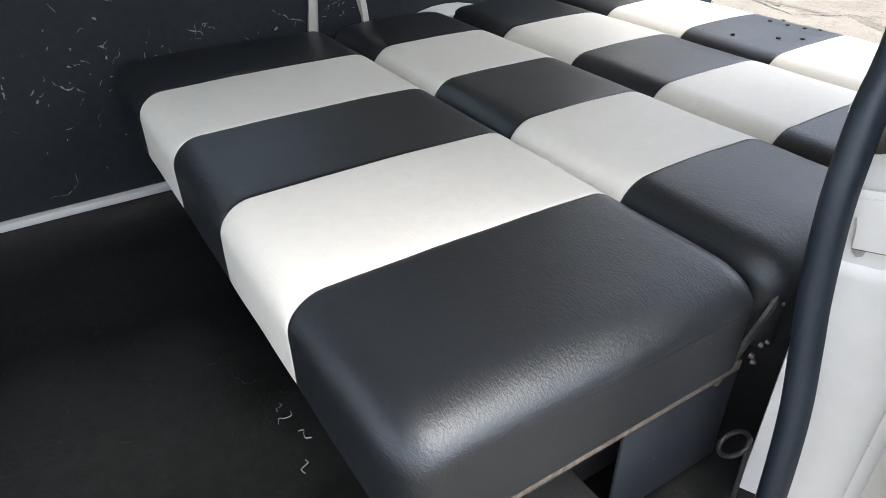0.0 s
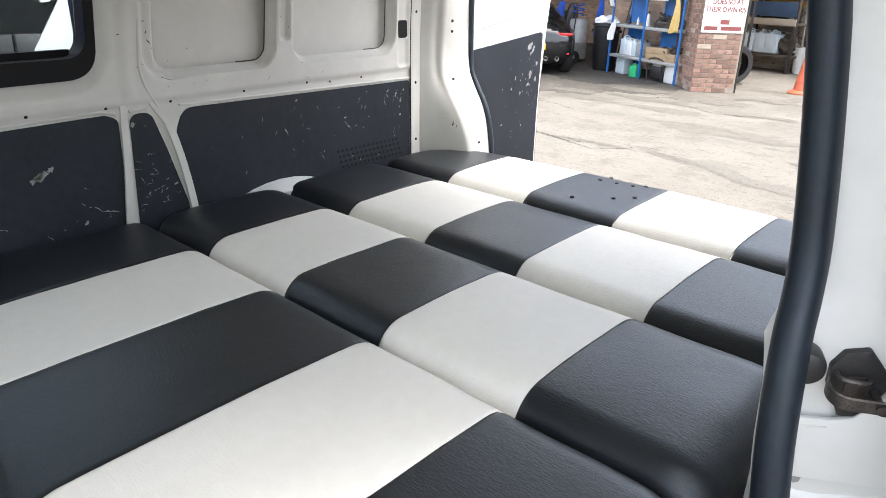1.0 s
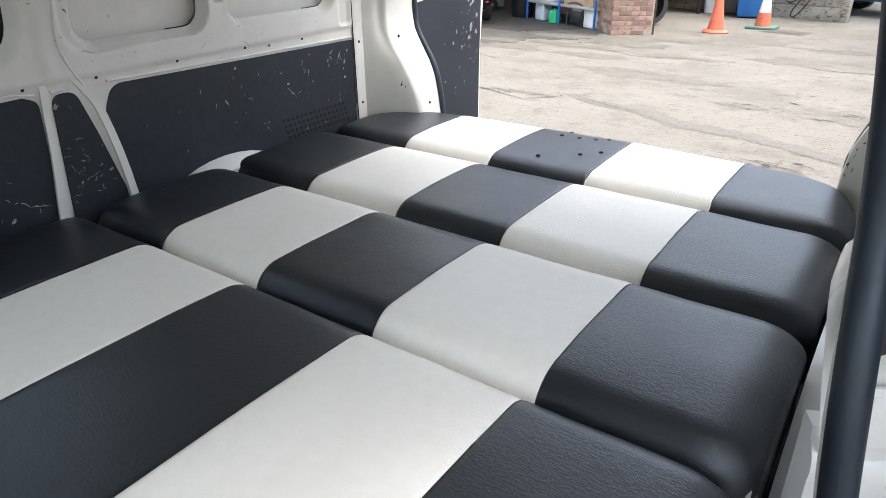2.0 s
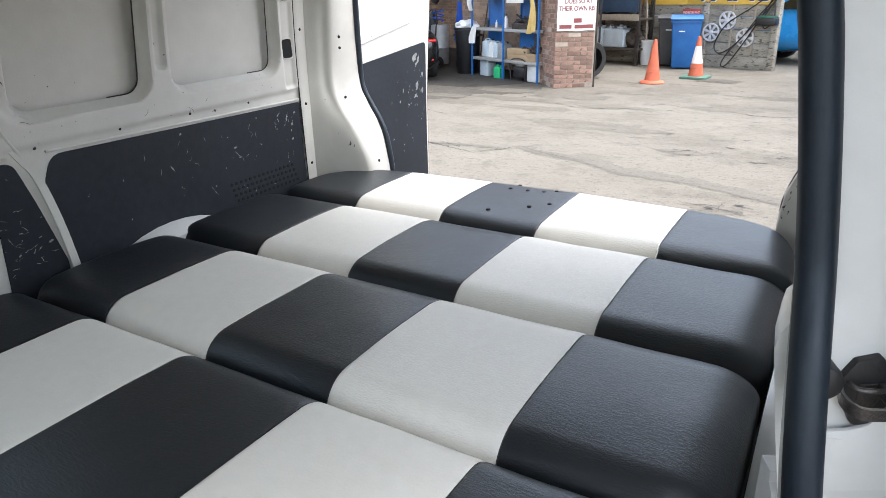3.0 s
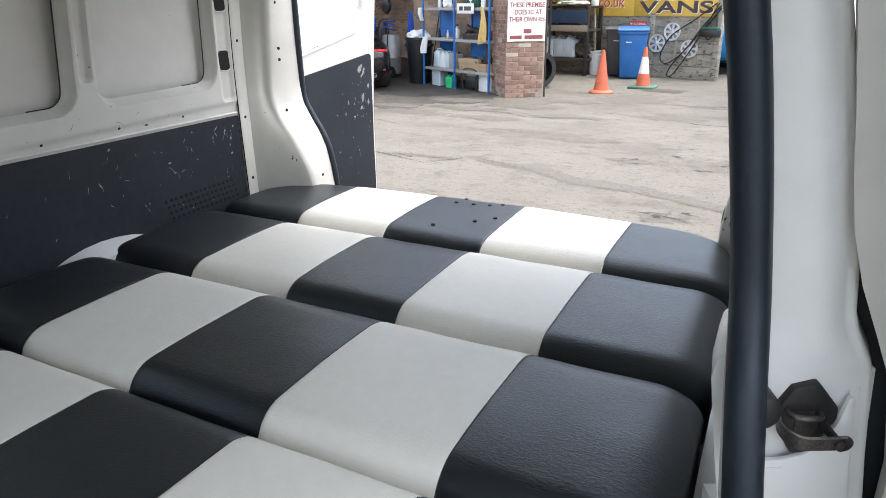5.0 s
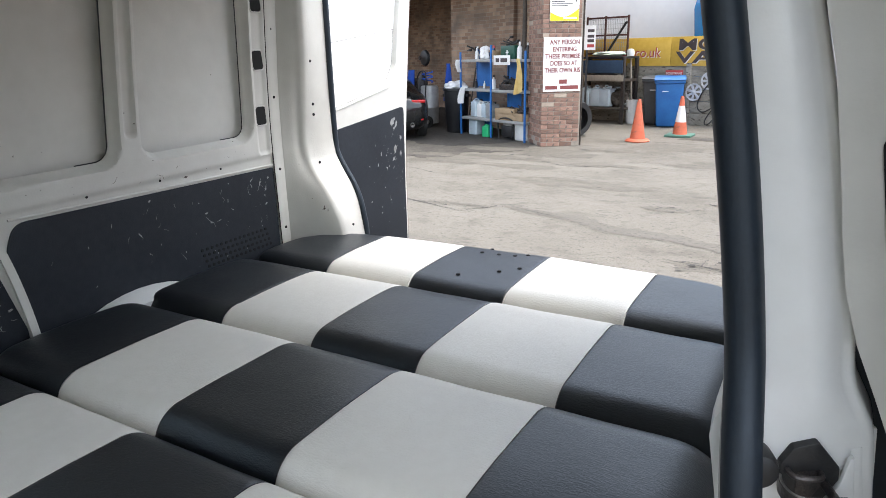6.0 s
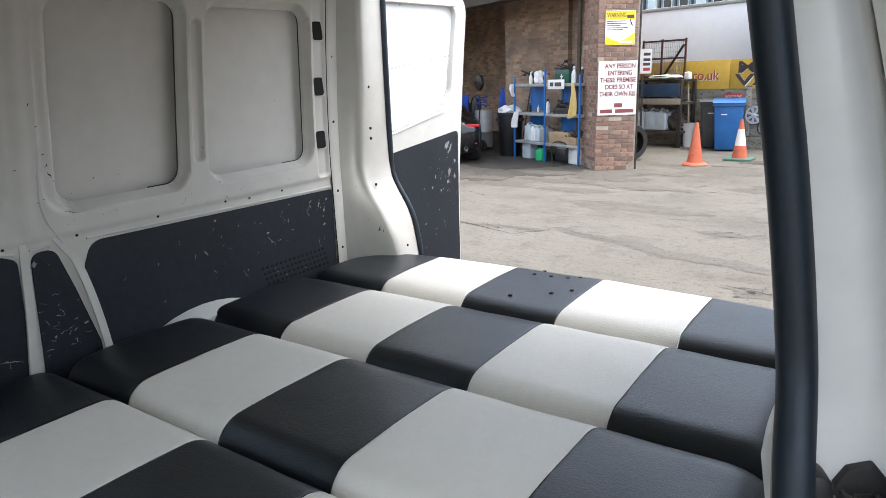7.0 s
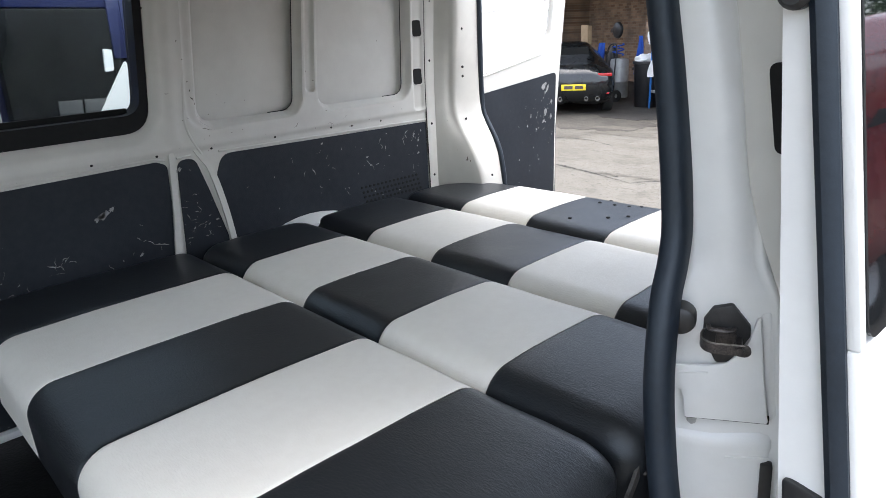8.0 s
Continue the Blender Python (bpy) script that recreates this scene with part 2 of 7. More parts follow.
BRICK_WALL = brickwork("workshop_brickwork", (0.235, 0.140, 0.092), (0.45, 0.305, 0.205), (0.36, 0.30, 0.235))
BRICK = surface("red_brick", (0.195, 0.112, 0.083), (0.315, 0.198, 0.148), 0.9, scale=7, bump=0.4, bump_scale=60, per_object=0.3,
                specks=(0.13, 0.10, 0.085), speck_scale=14, speck_at=0.62)
MORTAR = surface("mortar", (0.24, 0.205, 0.170), (0.34, 0.30, 0.25), 0.95, scale=20, bump=0.4, bump_scale=90)
BLUE_STEEL = surface("blue_shelving_paint", (0.015, 0.11, 0.36), (0.03, 0.17, 0.48), 0.45, scale=8)
GALV = surface("grey_shelf_steel", (0.30, 0.30, 0.29), (0.42, 0.42, 0.40), 0.5, metal=0.3, scale=10)
SIGN_WHITE = surface("white_sign_board", (0.74, 0.73, 0.70), (0.82, 0.81, 0.79), 0.5, scale=3)
SIGN_RED = surface("sign_red", (0.40, 0.05, 0.05), (0.48, 0.07, 0.06), 0.5)
SIGN_MAROON = surface("sign_maroon", (0.17, 0.040, 0.038), (0.25, 0.065, 0.058), 0.55)
SIGN_DARK = surface("sign_dark_print", (0.05, 0.04, 0.045), (0.08, 0.06, 0.06), 0.6)
YELLOW = surface("yellow_sign", (0.75, 0.52, 0.01), (0.82, 0.60, 0.02), 0.45, scale=3)
BANNER = surface("yellow_banner", (0.60, 0.37, 0.05), (0.72, 0.47, 0.09), 0.5, scale=1.2)
ORANGE = surface("cone_orange", (0.46, 0.095, 0.045), (0.60, 0.15, 0.075), 0.6, scale=8, specks=(0.30, 0.10, 0.06), speck_scale=22, speck_at=0.62)
WHITE_BAND = surface("cone_white_band", (0.66, 0.65, 0.62), (0.78, 0.77, 0.75), 0.4, scale=12)
GREEN_RUBBER = surface("green_rubber_base", (0.05, 0.13, 0.10), (0.09, 0.20, 0.15), 0.7, scale=10)
BIN_BLUE = surface("blue_bin_plastic", (0.012, 0.105, 0.33), (0.022, 0.15, 0.42), 0.42, scale=4)
BIN_GREY = surface("grey_bin_plastic", (0.05, 0.052, 0.055), (0.08, 0.082, 0.085), 0.5, scale=5)
BLACK_PLASTIC = surface("black_plastic", (0.010, 0.010, 0.011), (0.022, 0.022, 0.023), 0.45, scale=9)
CLEAR_PLASTIC = surface("milky_plastic", (0.42, 0.50, 0.54), (0.55, 0.62, 0.66), 0.35, scale=6)
WHITE_PLASTIC = surface("white_plastic", (0.66, 0.66, 0.64), (0.76, 0.76, 0.74), 0.45, scale=6)
GREEN_PLASTIC = surface("green_plastic", (0.02, 0.36, 0.13), (0.03, 0.45, 0.18), 0.4, scale=6)
DARK_GREEN = surface("dark_green_plastic", (0.01, 0.06, 0.04), (0.02, 0.09, 0.06), 0.4)
CARD = surface("cardboard", (0.30, 0.21, 0.12), (0.40, 0.29, 0.18), 0.9, scale=6)
CLOTH_YELLOW = surface("yellow_cloth", (0.55, 0.40, 0.14), (0.68, 0.52, 0.22), 0.95, scale=9, bump=0.4, bump_scale=50)
CLOTH_BLUE = surface("blue_cloth", (0.01, 0.05, 0.28), (0.02, 0.09, 0.42), 0.85, scale=9, bump=0.4, bump_scale=50)
PANEL_WALL = surface("weathered_concrete_panel", (0.19, 0.172, 0.140), (0.40, 0.375, 0.315), 0.95, scale=2.6, bump=0.6, bump_scale=40, stretch=(1, 1, 3), specks=(0.12, 0.105, 0.085), speck_scale=9, speck_at=0.60)
DARK_TIMBER = surface("dark_timber", (0.035, 0.028, 0.022), (0.08, 0.065, 0.05), 0.8, scale=5, stretch=(1, 1, 6))
GATE_PAINT = surface("red_brown_gate_paint", (0.055, 0.022, 0.018), (0.12, 0.05, 0.038), 0.7, scale=12)
PALE_TIMBER = surface("weathered_timber", (0.26, 0.22, 0.17), (0.40, 0.35, 0.28), 0.85, scale=6, stretch=(6, 1, 1))
TRAILER_WHITE = surface("trailer_white", (0.74, 0.745, 0.75), (0.80, 0.805, 0.805), 0.5, scale=0.6)
TRIM_SILVER = surface("silver_wheel_trim", (0.50, 0.51, 0.52), (0.66, 0.67, 0.68), 0.4, metal=0.1, scale=9)
CABIN_BLUE = surface("cabin_blue_grey", (0.16, 0.22, 0.28), (0.22, 0.29, 0.36), 0.5, scale=2)
CAR_BLUE = surface("bright_blue_paint", (0.01, 0.20, 0.52), (0.015, 0.25, 0.60), 0.25, scale=2, coat=0.6)
CAR_GREY = surface("dark_grey_metallic", (0.008, 0.0095, 0.011), (0.014, 0.0165, 0.018), 0.28, metal=0.4, scale=3, coat=0.6)
CAR_RED = surface("dark_red_paint", (0.22, 0.012, 0.018), (0.30, 0.02, 0.028), 0.25, scale=2, coat=0.6)
CAR_INDIGO = surface("deep_blue_paint", (0.012, 0.035, 0.30), (0.02, 0.055, 0.42), 0.3, scale=2, coat=0.5)
CAR_NAVY = surface("navy_paint", (0.005, 0.009, 0.05), (0.008, 0.014, 0.075), 0.35, scale=2)
DIM_PANE = surface("dim_window_glass", (0.004, 0.0045, 0.005), (0.012, 0.013, 0.014), 0.12, scale=3)
DIM_PANE.node_tree.nodes["Principled BSDF"].inputs["Specular IOR Level"].default_value = 0.12
TAIL_RED = surface("red_lamp_lens", (0.40, 0.01, 0.012), (0.5, 0.02, 0.02), 0.15)
PLATE_YELLOW = surface("yellow_plate", (0.72, 0.55, 0.02), (0.8, 0.62, 0.03), 0.4)
TYRE = surface("tyre_rubber", (0.012, 0.012, 0.012), (0.028, 0.028, 0.027), 0.8, scale=20, bump=0.3, bump_scale=120)
FOLIAGE = surface("tree_leaves", (0.025, 0.06, 0.018), (0.06, 0.12, 0.035), 0.7, scale=2)
BARK = surface("tree_bark", (0.06, 0.045, 0.03), (0.12, 0.09, 0.065), 0.95, scale=9, bump=0.6, bump_scale=30)


# ---- mesh tools ----
def ob_from(name, bm, material, parent=None, matrix=None, smooth=True, label="", angle=40):
    """Links a bmesh (or verts, faces) as one mesh object."""
    me = bpy.data.meshes.new(name)
    if isinstance(bm, tuple):
        me.from_pydata([tuple(v) for v in bm[0]], [], bm[1])
    else:
        bm.to_mesh(me)
        bm.free()
    me.materials.append(material)
    if smooth:
        me.polygons.foreach_set("use_smooth", [True] * len(me.polygons))
        me.set_sharp_from_angle(angle=radians(angle))
    ob = new(name, me)
    if matrix is not None:
        ob.matrix_world = matrix
    if parent is not None:
        ob.parent = parent
    if label:
        ob["label"] = label
    return ob


def as_mesh(bm):
    """A bmesh as loose mesh data, to be joined into another."""
    me = bpy.data.meshes.new("joined")
    bm.to_mesh(me)
    bm.free()
    return me


def part(name, bm, material, parent, label="", smooth=True, angle=40):
    return ob_from(name, bm, material, parent, None, smooth, label, angle)


def thing(name, matrix, label, category, group="", kind=""):
    """An Empty at the base of a thing, to parent its parts."""
    ob = new(name)
    ob.empty_display_size = 0.1
    ob.matrix_world = matrix
    return tagged(ob, label, category, group, kind)


def structure(name, bm, material, label, matrix=None, smooth=True, category=""):
    return tagged(ob_from(name, bm, material, None, matrix, smooth), label, category or name.split("_")[0], "", "structure")


def box(bm, x0, x1, y0, y1, z0, z1, bevel=0.0, seg=2, m=None):
    r = bmesh.ops.create_cube(bm, size=1.0, matrix=Matrix.Translation(((x0 + x1) / 2, (y0 + y1) / 2, (z0 + z1) / 2))
                              @ Matrix.Diagonal((x1 - x0, y1 - y0, z1 - z0, 1)))
    vs = r["verts"]
    if bevel:
        es = list({e for v in vs for e in v.link_edges})
        g = bmesh.ops.bevel(bm, geom=es, offset=bevel, segments=seg, affect="EDGES", profile=0.5)
        vs = list({v for f in g["faces"] for v in f.verts} | {v for v in vs if v.is_valid})
    if m is not None:
        bmesh.ops.transform(bm, matrix=m, verts=vs)
    return bm


def boxes(*specs, bevel=0.0):
    bm = bmesh.new()
    for s in specs:
        box(bm, *s, bevel=bevel)
    return bm


def lathe(profile, seg=24, m=None, bm=None):
    """Solid of turning: profile of (radius, height) about z, closed at the ends where the radius is 0."""
    bm = bm or bmesh.new()
    rings = []
    for r, z in profile:
        rings.append([bm.verts.new((0, 0, z))] if r < 1e-6 else
                     [bm.verts.new((r * math.cos(2 * math.pi * i / seg), r * math.sin(2 * math.pi * i / seg), z)) for i in range(seg)])
    for a, b in zip(rings, rings[1:]):
        for i in range(seg):
            j = (i + 1) % seg
            if len(a) == 1 and len(b) > 1:
                bm.faces.new((a[0], b[j], b[i]))
            elif len(b) == 1 and len(a) > 1:
                bm.faces.new((a[i], a[j], b[0]))
            elif len(a) > 1:
                bm.faces.new((a[i], a[j], b[j], b[i]))
    if m is not None:
        bmesh.ops.transform(bm, matrix=m, verts=[v for r in rings for v in r])
    return bm


def rod(bm, a, b, r, seg=10, r2=None):
    """A round bar from a to b."""
    a, b = Vector(a), Vector(b)
    m = Matrix.Translation(a) @ (b - a).to_track_quat("Z", "Y").to_matrix().to_4x4()
    h = (b - a).length
    return lathe([(0, 0), (r, 0), (r if r2 is None else r2, h), (0, h)], seg, m, bm)


def smooth_line(points, steps=8):
    """Catmull-Rom line through points."""
    p = [Vector(q) for q in points]
    p = [p[0] * 2 - p[1], *p, p[-1] * 2 - p[-2]]
    out = []
    for i in range(1, len(p) - 2):
        for s in range(steps):
            t = s / steps
            out.append(0.5 * ((2 * p[i]) + (p[i + 1] - p[i - 1]) * t + (2 * p[i - 1] - 5 * p[i] + 4 * p[i + 1] - p[i + 2]) * t * t
                              + (3 * p[i] - p[i - 1] - 3 * p[i + 1] + p[i + 2]) * t ** 3))
    return [*out, p[-2]]


def sweep(line, section, side=(1, 0, 0), bm=None, close=True):
    """Draws a closed section of (across, out) along a line; across lies near `side`."""
    bm = bm or bmesh.new()
    rings = []
    for i, p in enumerate(line):
        d = (Vector(line[min(i + 1, len(line) - 1)]) - Vector(line[max(i - 1, 0)])).normalized()
        s = (Vector(side) - d * d.dot(Vector(side))).normalized()
        o = d.cross(s)
        rings.append([bm.verts.new(Vector(p) + s * a + o * b) for a, b in section])
    n = len(section)
    for a, b in zip(rings, rings[1:]):
        for i in range(n):
            bm.faces.new((a[i], a[(i + 1) % n], b[(i + 1) % n], b[i]))
    if close:
        bm.faces.new(rings[0][::-1]), bm.faces.new(rings[-1])
    bmesh.ops.recalc_face_normals(bm, faces=bm.faces)
    return bm


def ring(r, n=10, flat=1.0):
    return [(r * math.cos(2 * math.pi * i / n), flat * r * math.sin(2 * math.pi * i / n)) for i in range(n)]


def rounded(points, radius, steps=5):
    """Polygon corners rounded; radius may be one number or one for each corner."""
    out, n = [], len(points)
    rs = radius if isinstance(radius, (list, tuple)) else [radius] * n
    for i, r in enumerate(rs):
        p, a, b = Vector(points[i]), Vector(points[i - 1]), Vector(points[(i + 1) % n])
        if r <= 0:
            out.append(p)
            continue
        da, db = (a - p).normalized(), (b - p).normalized()
        k = min(r / max(math.tan(da.angle(db) / 2), 0.05), (a - p).length * 0.49, (b - p).length * 0.49)
        s, e = p + da * k, p + db * k
        for j in range(steps + 1):
            t = j / steps
            out.append(s * (1 - t) ** 2 + p * 2 * t * (1 - t) + e * t * t)
    return out


def plate(outline, thick, place, bm=None, bevel=0.0):
    """A flat plate: outline of 2D points, thickness along place's local z, set by the matrix place."""
    bm = bm or bmesh.new()
    low = [bm.verts.new((p[0], p[1], 0)) for p in outline]
    f = bm.faces.new(low)
    ext = bmesh.ops.extrude_face_region(bm, geom=[f])
    top = [v for v in ext["geom"] if isinstance(v, bmesh.types.BMVert)]
    bmesh.ops.translate(bm, verts=top, vec=(0, 0, thick))
    if bevel:
        es = [e for e in bm.edges if e.verts[0] in top and e.verts[1] in top]
        g = bmesh.ops.bevel(bm, geom=es, offset=bevel, segments=2, affect="EDGES", profile=0.5)
    vs = list(bm.verts) if bevel else low + top
    bmesh.ops.recalc_face_normals(bm, faces=bm.faces)
    bmesh.ops.transform(bm, matrix=place, verts=vs)
    return bm


# maps a plate's (a, b, thickness) onto (y, z, +x), or onto (x, z, -y)
ON_SIDE = Matrix(((0, 0, 1, 0), (1, 0, 0, 0), (0, 1, 0, 0), (0, 0, 0, 1)))
ON_FRONT = Matrix(((1, 0, 0, 0), (0, 0, -1, 0), (0, 1, 0, 0), (0, 0, 0, 1)))


def lettering(text, size, material, parent, m, label="", width=None, align="CENTER", name="lettering", thick=0.002, bold=0.0):
    """Flat words in the built-in font as a mesh, in the plane of m (x along, y up)."""
    cu = bpy.data.curves.new("words", "FONT")
    cu.body, cu.size, cu.align_x, cu.extrude, cu.offset = text, size, align, thick, bold
    tmp = bpy.data.objects.new("words", cu)
    me = bpy.data.meshes.new_from_object(tmp)
    bpy.data.objects.remove(tmp), bpy.data.curves.remove(cu)
    if width:
        w = max(v.co.x for v in me.vertices) - min(v.co.x for v in me.vertices)
        for v in me.vertices:
            v.co.x *= width / w
    me.transform(m)
    me.materials.clear(), me.materials.append(material)
    ob = new(name, me)
    ob.parent = parent
    if label:
        ob["label"] = label
    return ob


def sdf_rect(a, b, a0, a1, b0, b1, r):
    """Signed distance to a rounded rectangle, below 0 inside."""
    qx, qy = abs(a - (a0 + a1) / 2) - (a1 - a0) / 2 + r, abs(b - (b0 + b1) / 2) - (b1 - b0) / 2 + r
    return math.hypot(max(qx, 0), max(qy, 0)) + min(max(qx, qy), 0) - r


def ease(d, w):
    """1 well inside (d < -w), 0 outside."""
    t = min(max(-d / w, 0), 1)
    return t * t * (3 - 2 * t)


# ---- the van: setting ----
WALL, FLOOR_Z, ROOF_Z = -0.785, 0.74, 2.10

# floor
bm = bmesh.new()
box(bm, -0.86, 0.90, -2.2, 1.24, FLOOR_Z - 0.05, FLOOR_Z, bevel=0.004)
floor = structure("floor", bm, FLOOR_MAT, "worn black vinyl van load floor", VAN)


SUNK = [(0.098, 0.432, 1.50, 1.975, 0.045), (0.528, 0.914, 1.50, 1.970, 0.045)]  # two sunk panels: y, z, corner


def tilt(y, z):
    """The pressings round the window and the first panel lean rearwards as they rise."""
    return 0.08 * min(max((0.9 - y) / 0.5, 0), 1) * max(z - 1.5, 0)


def wall_depth(y, z):
    """How far the pressed inner sheet lies behind the rail's face."""
    d = 0.0
    for rc in SUNK:
        q = sdf_rect(y, z, *rc)
        d += 0.024 * ease(q - 0.020, 0.012) + 0.009 * ease(q - 0.004, 0.004)
    q = sdf_rect(y, z, -1.55, -0.045, 1.475, 2.03, 0.09)  # window well
    d += 0.03 * ease(q - 0.02, 0.045)
    q = sdf_rect(y, z, 0.458, 0.502, 1.55, 1.935, 0.02)  # rib between the panels
    d += 0.013 * ease(q, 0.011)
    q = sdf_rect(y, z, 0.940, 0.998, 1.43, 2.05, 0.02)  # channel with the slots
    d += 0.009 * ease(q, 0.012)
    q = sdf_rect(y, z, 0.044, 0.30, 1.474, 2.30, 0.075)  # bay beside the upright
    d += 0.011 * ease(q, 0.013) * min(max((0.30 - y) / 0.16, 0), 1)
    q = sdf_rect(y, z, -0.02, 0.036, 1.43, 2.05, 0.02)  # upright between window and panels
    d -= 0.004 * ease(q, 0.03)
    low = min(max((1.437 - z) / 0.020, 0), 1)  # rail rolls in towards the lining boards
    d += 0.008 * low * low * (3 - 2 * low)
    return d


def side_wall():
    ys = np.concatenate([np.arange(-2.2, -0.15, 0.02), np.arange(-0.15, 1.012, 0.005)])
    zs = np.concatenate([np.arange(FLOOR_Z, 1.36, 0.05), np.arange(1.36, 2.085, 0.0055)])
    verts, faces, ids, flat = [], [], {}, []
    for i, y in enumerate(ys):
        for j, z in enumerate(zs):
            ids[i, j] = len(verts)
            for rc in SUNK:  # grid points near an opening's rim are drawn onto it
                q, e = sdf_rect(y, z, *rc), 0.001
                if abs(q) < 0.0042:
                    gy, gz = sdf_rect(y + e, z, *rc) - q, sdf_rect(y, z + e, *rc) - q
                    g = math.hypot(gy, gz) or 1
                    y, z = y - q * gy / g, z - q * gz / g
            lean = 0.10 * max(z - 1.45, 0) ** 1.6
            verts.append((WALL - wall_depth(y, z) + lean, y + tilt(y, z), z))
            flat.append((y, z))
            y, z = ys[i], zs[j]
    for i in range(len(ys) - 1):
        for j in range(len(zs) - 1):
            y, z = (ys[i] + ys[i + 1]) / 2, (zs[j] + zs[j + 1]) / 2
            if sdf_rect(y, z, -1.5, -0.066, 1.515, 1.99, 0.06) < 0:  # window
                continue
            if any(sdf_rect(*(sum(flat[ids[a]][c] for a in ((i, j), (i + 1, j), (i + 1, j + 1), (i, j + 1))) / 4 for c in (0, 1)), *rc) < -0.0008 for rc in SUNK):
                continue
            faces.append((ids[i, j], ids[i + 1, j], ids[i + 1, j + 1], ids[i, j + 1]))
    return verts, faces


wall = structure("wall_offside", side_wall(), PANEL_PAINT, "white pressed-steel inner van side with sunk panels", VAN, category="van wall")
# the outer sheet shows, a little further out, through the two openings
for y0, y1, z0, z1, r in SUNK:
    vs, fs = [], []
    for j, z in enumerate(np.linspace(z0 - 0.03, z1 + 0.03, 12)):
        for i, y in enumerate(np.linspace(y0 - 0.03, y1 + 0.03, 9)):
            vs.append((WALL - 0.056 + 0.10 * max(z - 1.45, 0) ** 1.6 + 0.003 * math.sin(math.pi * i / 8), y + tilt(y, z), z))
            if i and j:
                k = len(vs) - 1
                fs.append((k - 10, k - 9, k, k - 1))
    part("inner_skin", (vs, fs), PANEL_PAINT, wall, "plain sheet seen through the pressed frame")
# dark bead painting the shadow between the two sheets, along the rear and lower rim of each opening, and the seam
# before the rear post
for y0, y1, z0, z1, r in SUNK:
    rim = [p for p in rounded([(y0, z0), (y1, z0), (y1, z1), (y0, z1)], r, 8)]
    run = [(y1 - r - 0.05, z0)] + [p for p in rim if p[0] > y1 - r - 0.001]
    run = [run[0]] + sorted(run[1:], key=lambda p: (p[1] > z0 + r, math.atan2(p[1] - z0 - r, p[0] - y1 + r)) if p[1] <= z0 + r else (True, p[1]))
    part("shade_bead", sweep([Vector((WALL - 0.0362 + 0.10 * max(z - 1.45, 0) ** 1.6, y + tilt(y, z) - 0.0015, z + 0.0015)) for y, z in run], ring(0.0017, 6), side=(1, 0, 0)), BLACK_PLASTIC, wall, "dark bead for the shade between the sheets")
part("post_seam", sweep([Vector((WALL - 0.0005 + 0.10 * max(z - 1.45, 0) ** 1.6, 1.0025, z)) for z in np.linspace(1.0, 2.06, 24)], ring(0.0021, 6), side=(1, 0, 0)), HOLE, wall, "dark seam beside the rear post")
# outer skin in strips round the window opening
bm = boxes((-0.90, -0.87, -2.2, 1.05, 0.35, 1.515), (-0.90, -0.87, -2.2, 1.05, 1.99, 2.12), (-0.90, -0.87, -2.2, -1.5, 1.515, 1.99),
           (-0.90, -0.87, -0.03, 1.05, 1.515, 1.99))
part("outer_skin", bm, WHITE_PAINT, wall)


def ridge(line, wide, high, parent, name="post_strip"):
    """A pressed white ridge standing proud of the lining boards."""
    w = wide / 2
    sec = [(-w, -0.006), (-w, high * 0.35), (-w * 0.6, high * 0.9), (0, high), (w * 0.6, high * 0.9), (w, high * 0.35), (w, -0.006)]
    bm = sweep(line, [(a, -b) for a, b in sec], side=(0, 1, 0))
    zs, ys = [p.z for p in line][::-1], [p.y for p in line][::-1]
    for v in bm.verts:  # flares into the rail at its top
        mid = np.interp(v.co.z, zs, ys)
        v.co.y = mid + (v.co.y - mid) * (1 - 0.3 * min(max((v.co.z - 1.38) / 0.06, 0), 1))
    return part(name, bm, PANEL_PAINT, parent, "thin white pressed-steel upright", angle=85)


X_B = WALL - 0.004  # face of the lining boards
outlines = [
    rounded([(-2.15, 0.765), (-0.065, 0.765), (-0.03, 1.395), (-0.06, 1.408), (-2.15, 1.372)], [0.01, 0.01, 0.03, 0.01, 0.01]),
    rounded([(-0.038, 0.80), (0.125, 0.80), (0.125, 1.14), (0.085, 1.30), (0.055, 1.402), (0.0, 1.402)], [0.01, 0.01, 0.05, 0.06, 0.03, 0.03]),
    rounded([(0.16, 0.80), (0.993, 0.80), (1.001, 1.385), (0.145, 1.40), (0.118, 1.34)], [0.01, 0.01, 0.01, 0.05, 0.05]),
]
boards = []
for outline in outlines:
    bm = plate(outline, 0.005, Matrix.Translation((X_B - 0.005, 0, 0)) @ ON_SIDE)
    boards.append(part("lining_board", bm, BOARD, wall, "scuffed dark grey hardboard lining", smooth=False))
strip1 = ridge(smooth_line([(WALL - 0.0105, -0.013, 1.445), (WALL - 0.0095, -0.014, 1.405), (WALL - 0.007, -0.018, 1.36), (WALL - 0.001, -0.030, 1.25), (WALL, -0.047, 1.12), (WALL, -0.06, 0.98)]), 0.019, 0.007, wall)
strip2 = ridge(smooth_line([(WALL - 0.0105, 0.050, 1.445), (WALL - 0.0095, 0.077, 1.402), (WALL - 0.007, 0.100, 1.36), (WALL - 0.001, 0.122, 1.25), (WALL, 0.138, 1.12), (WALL, 0.148, 0.98)]), 0.019, 0.007, wall)
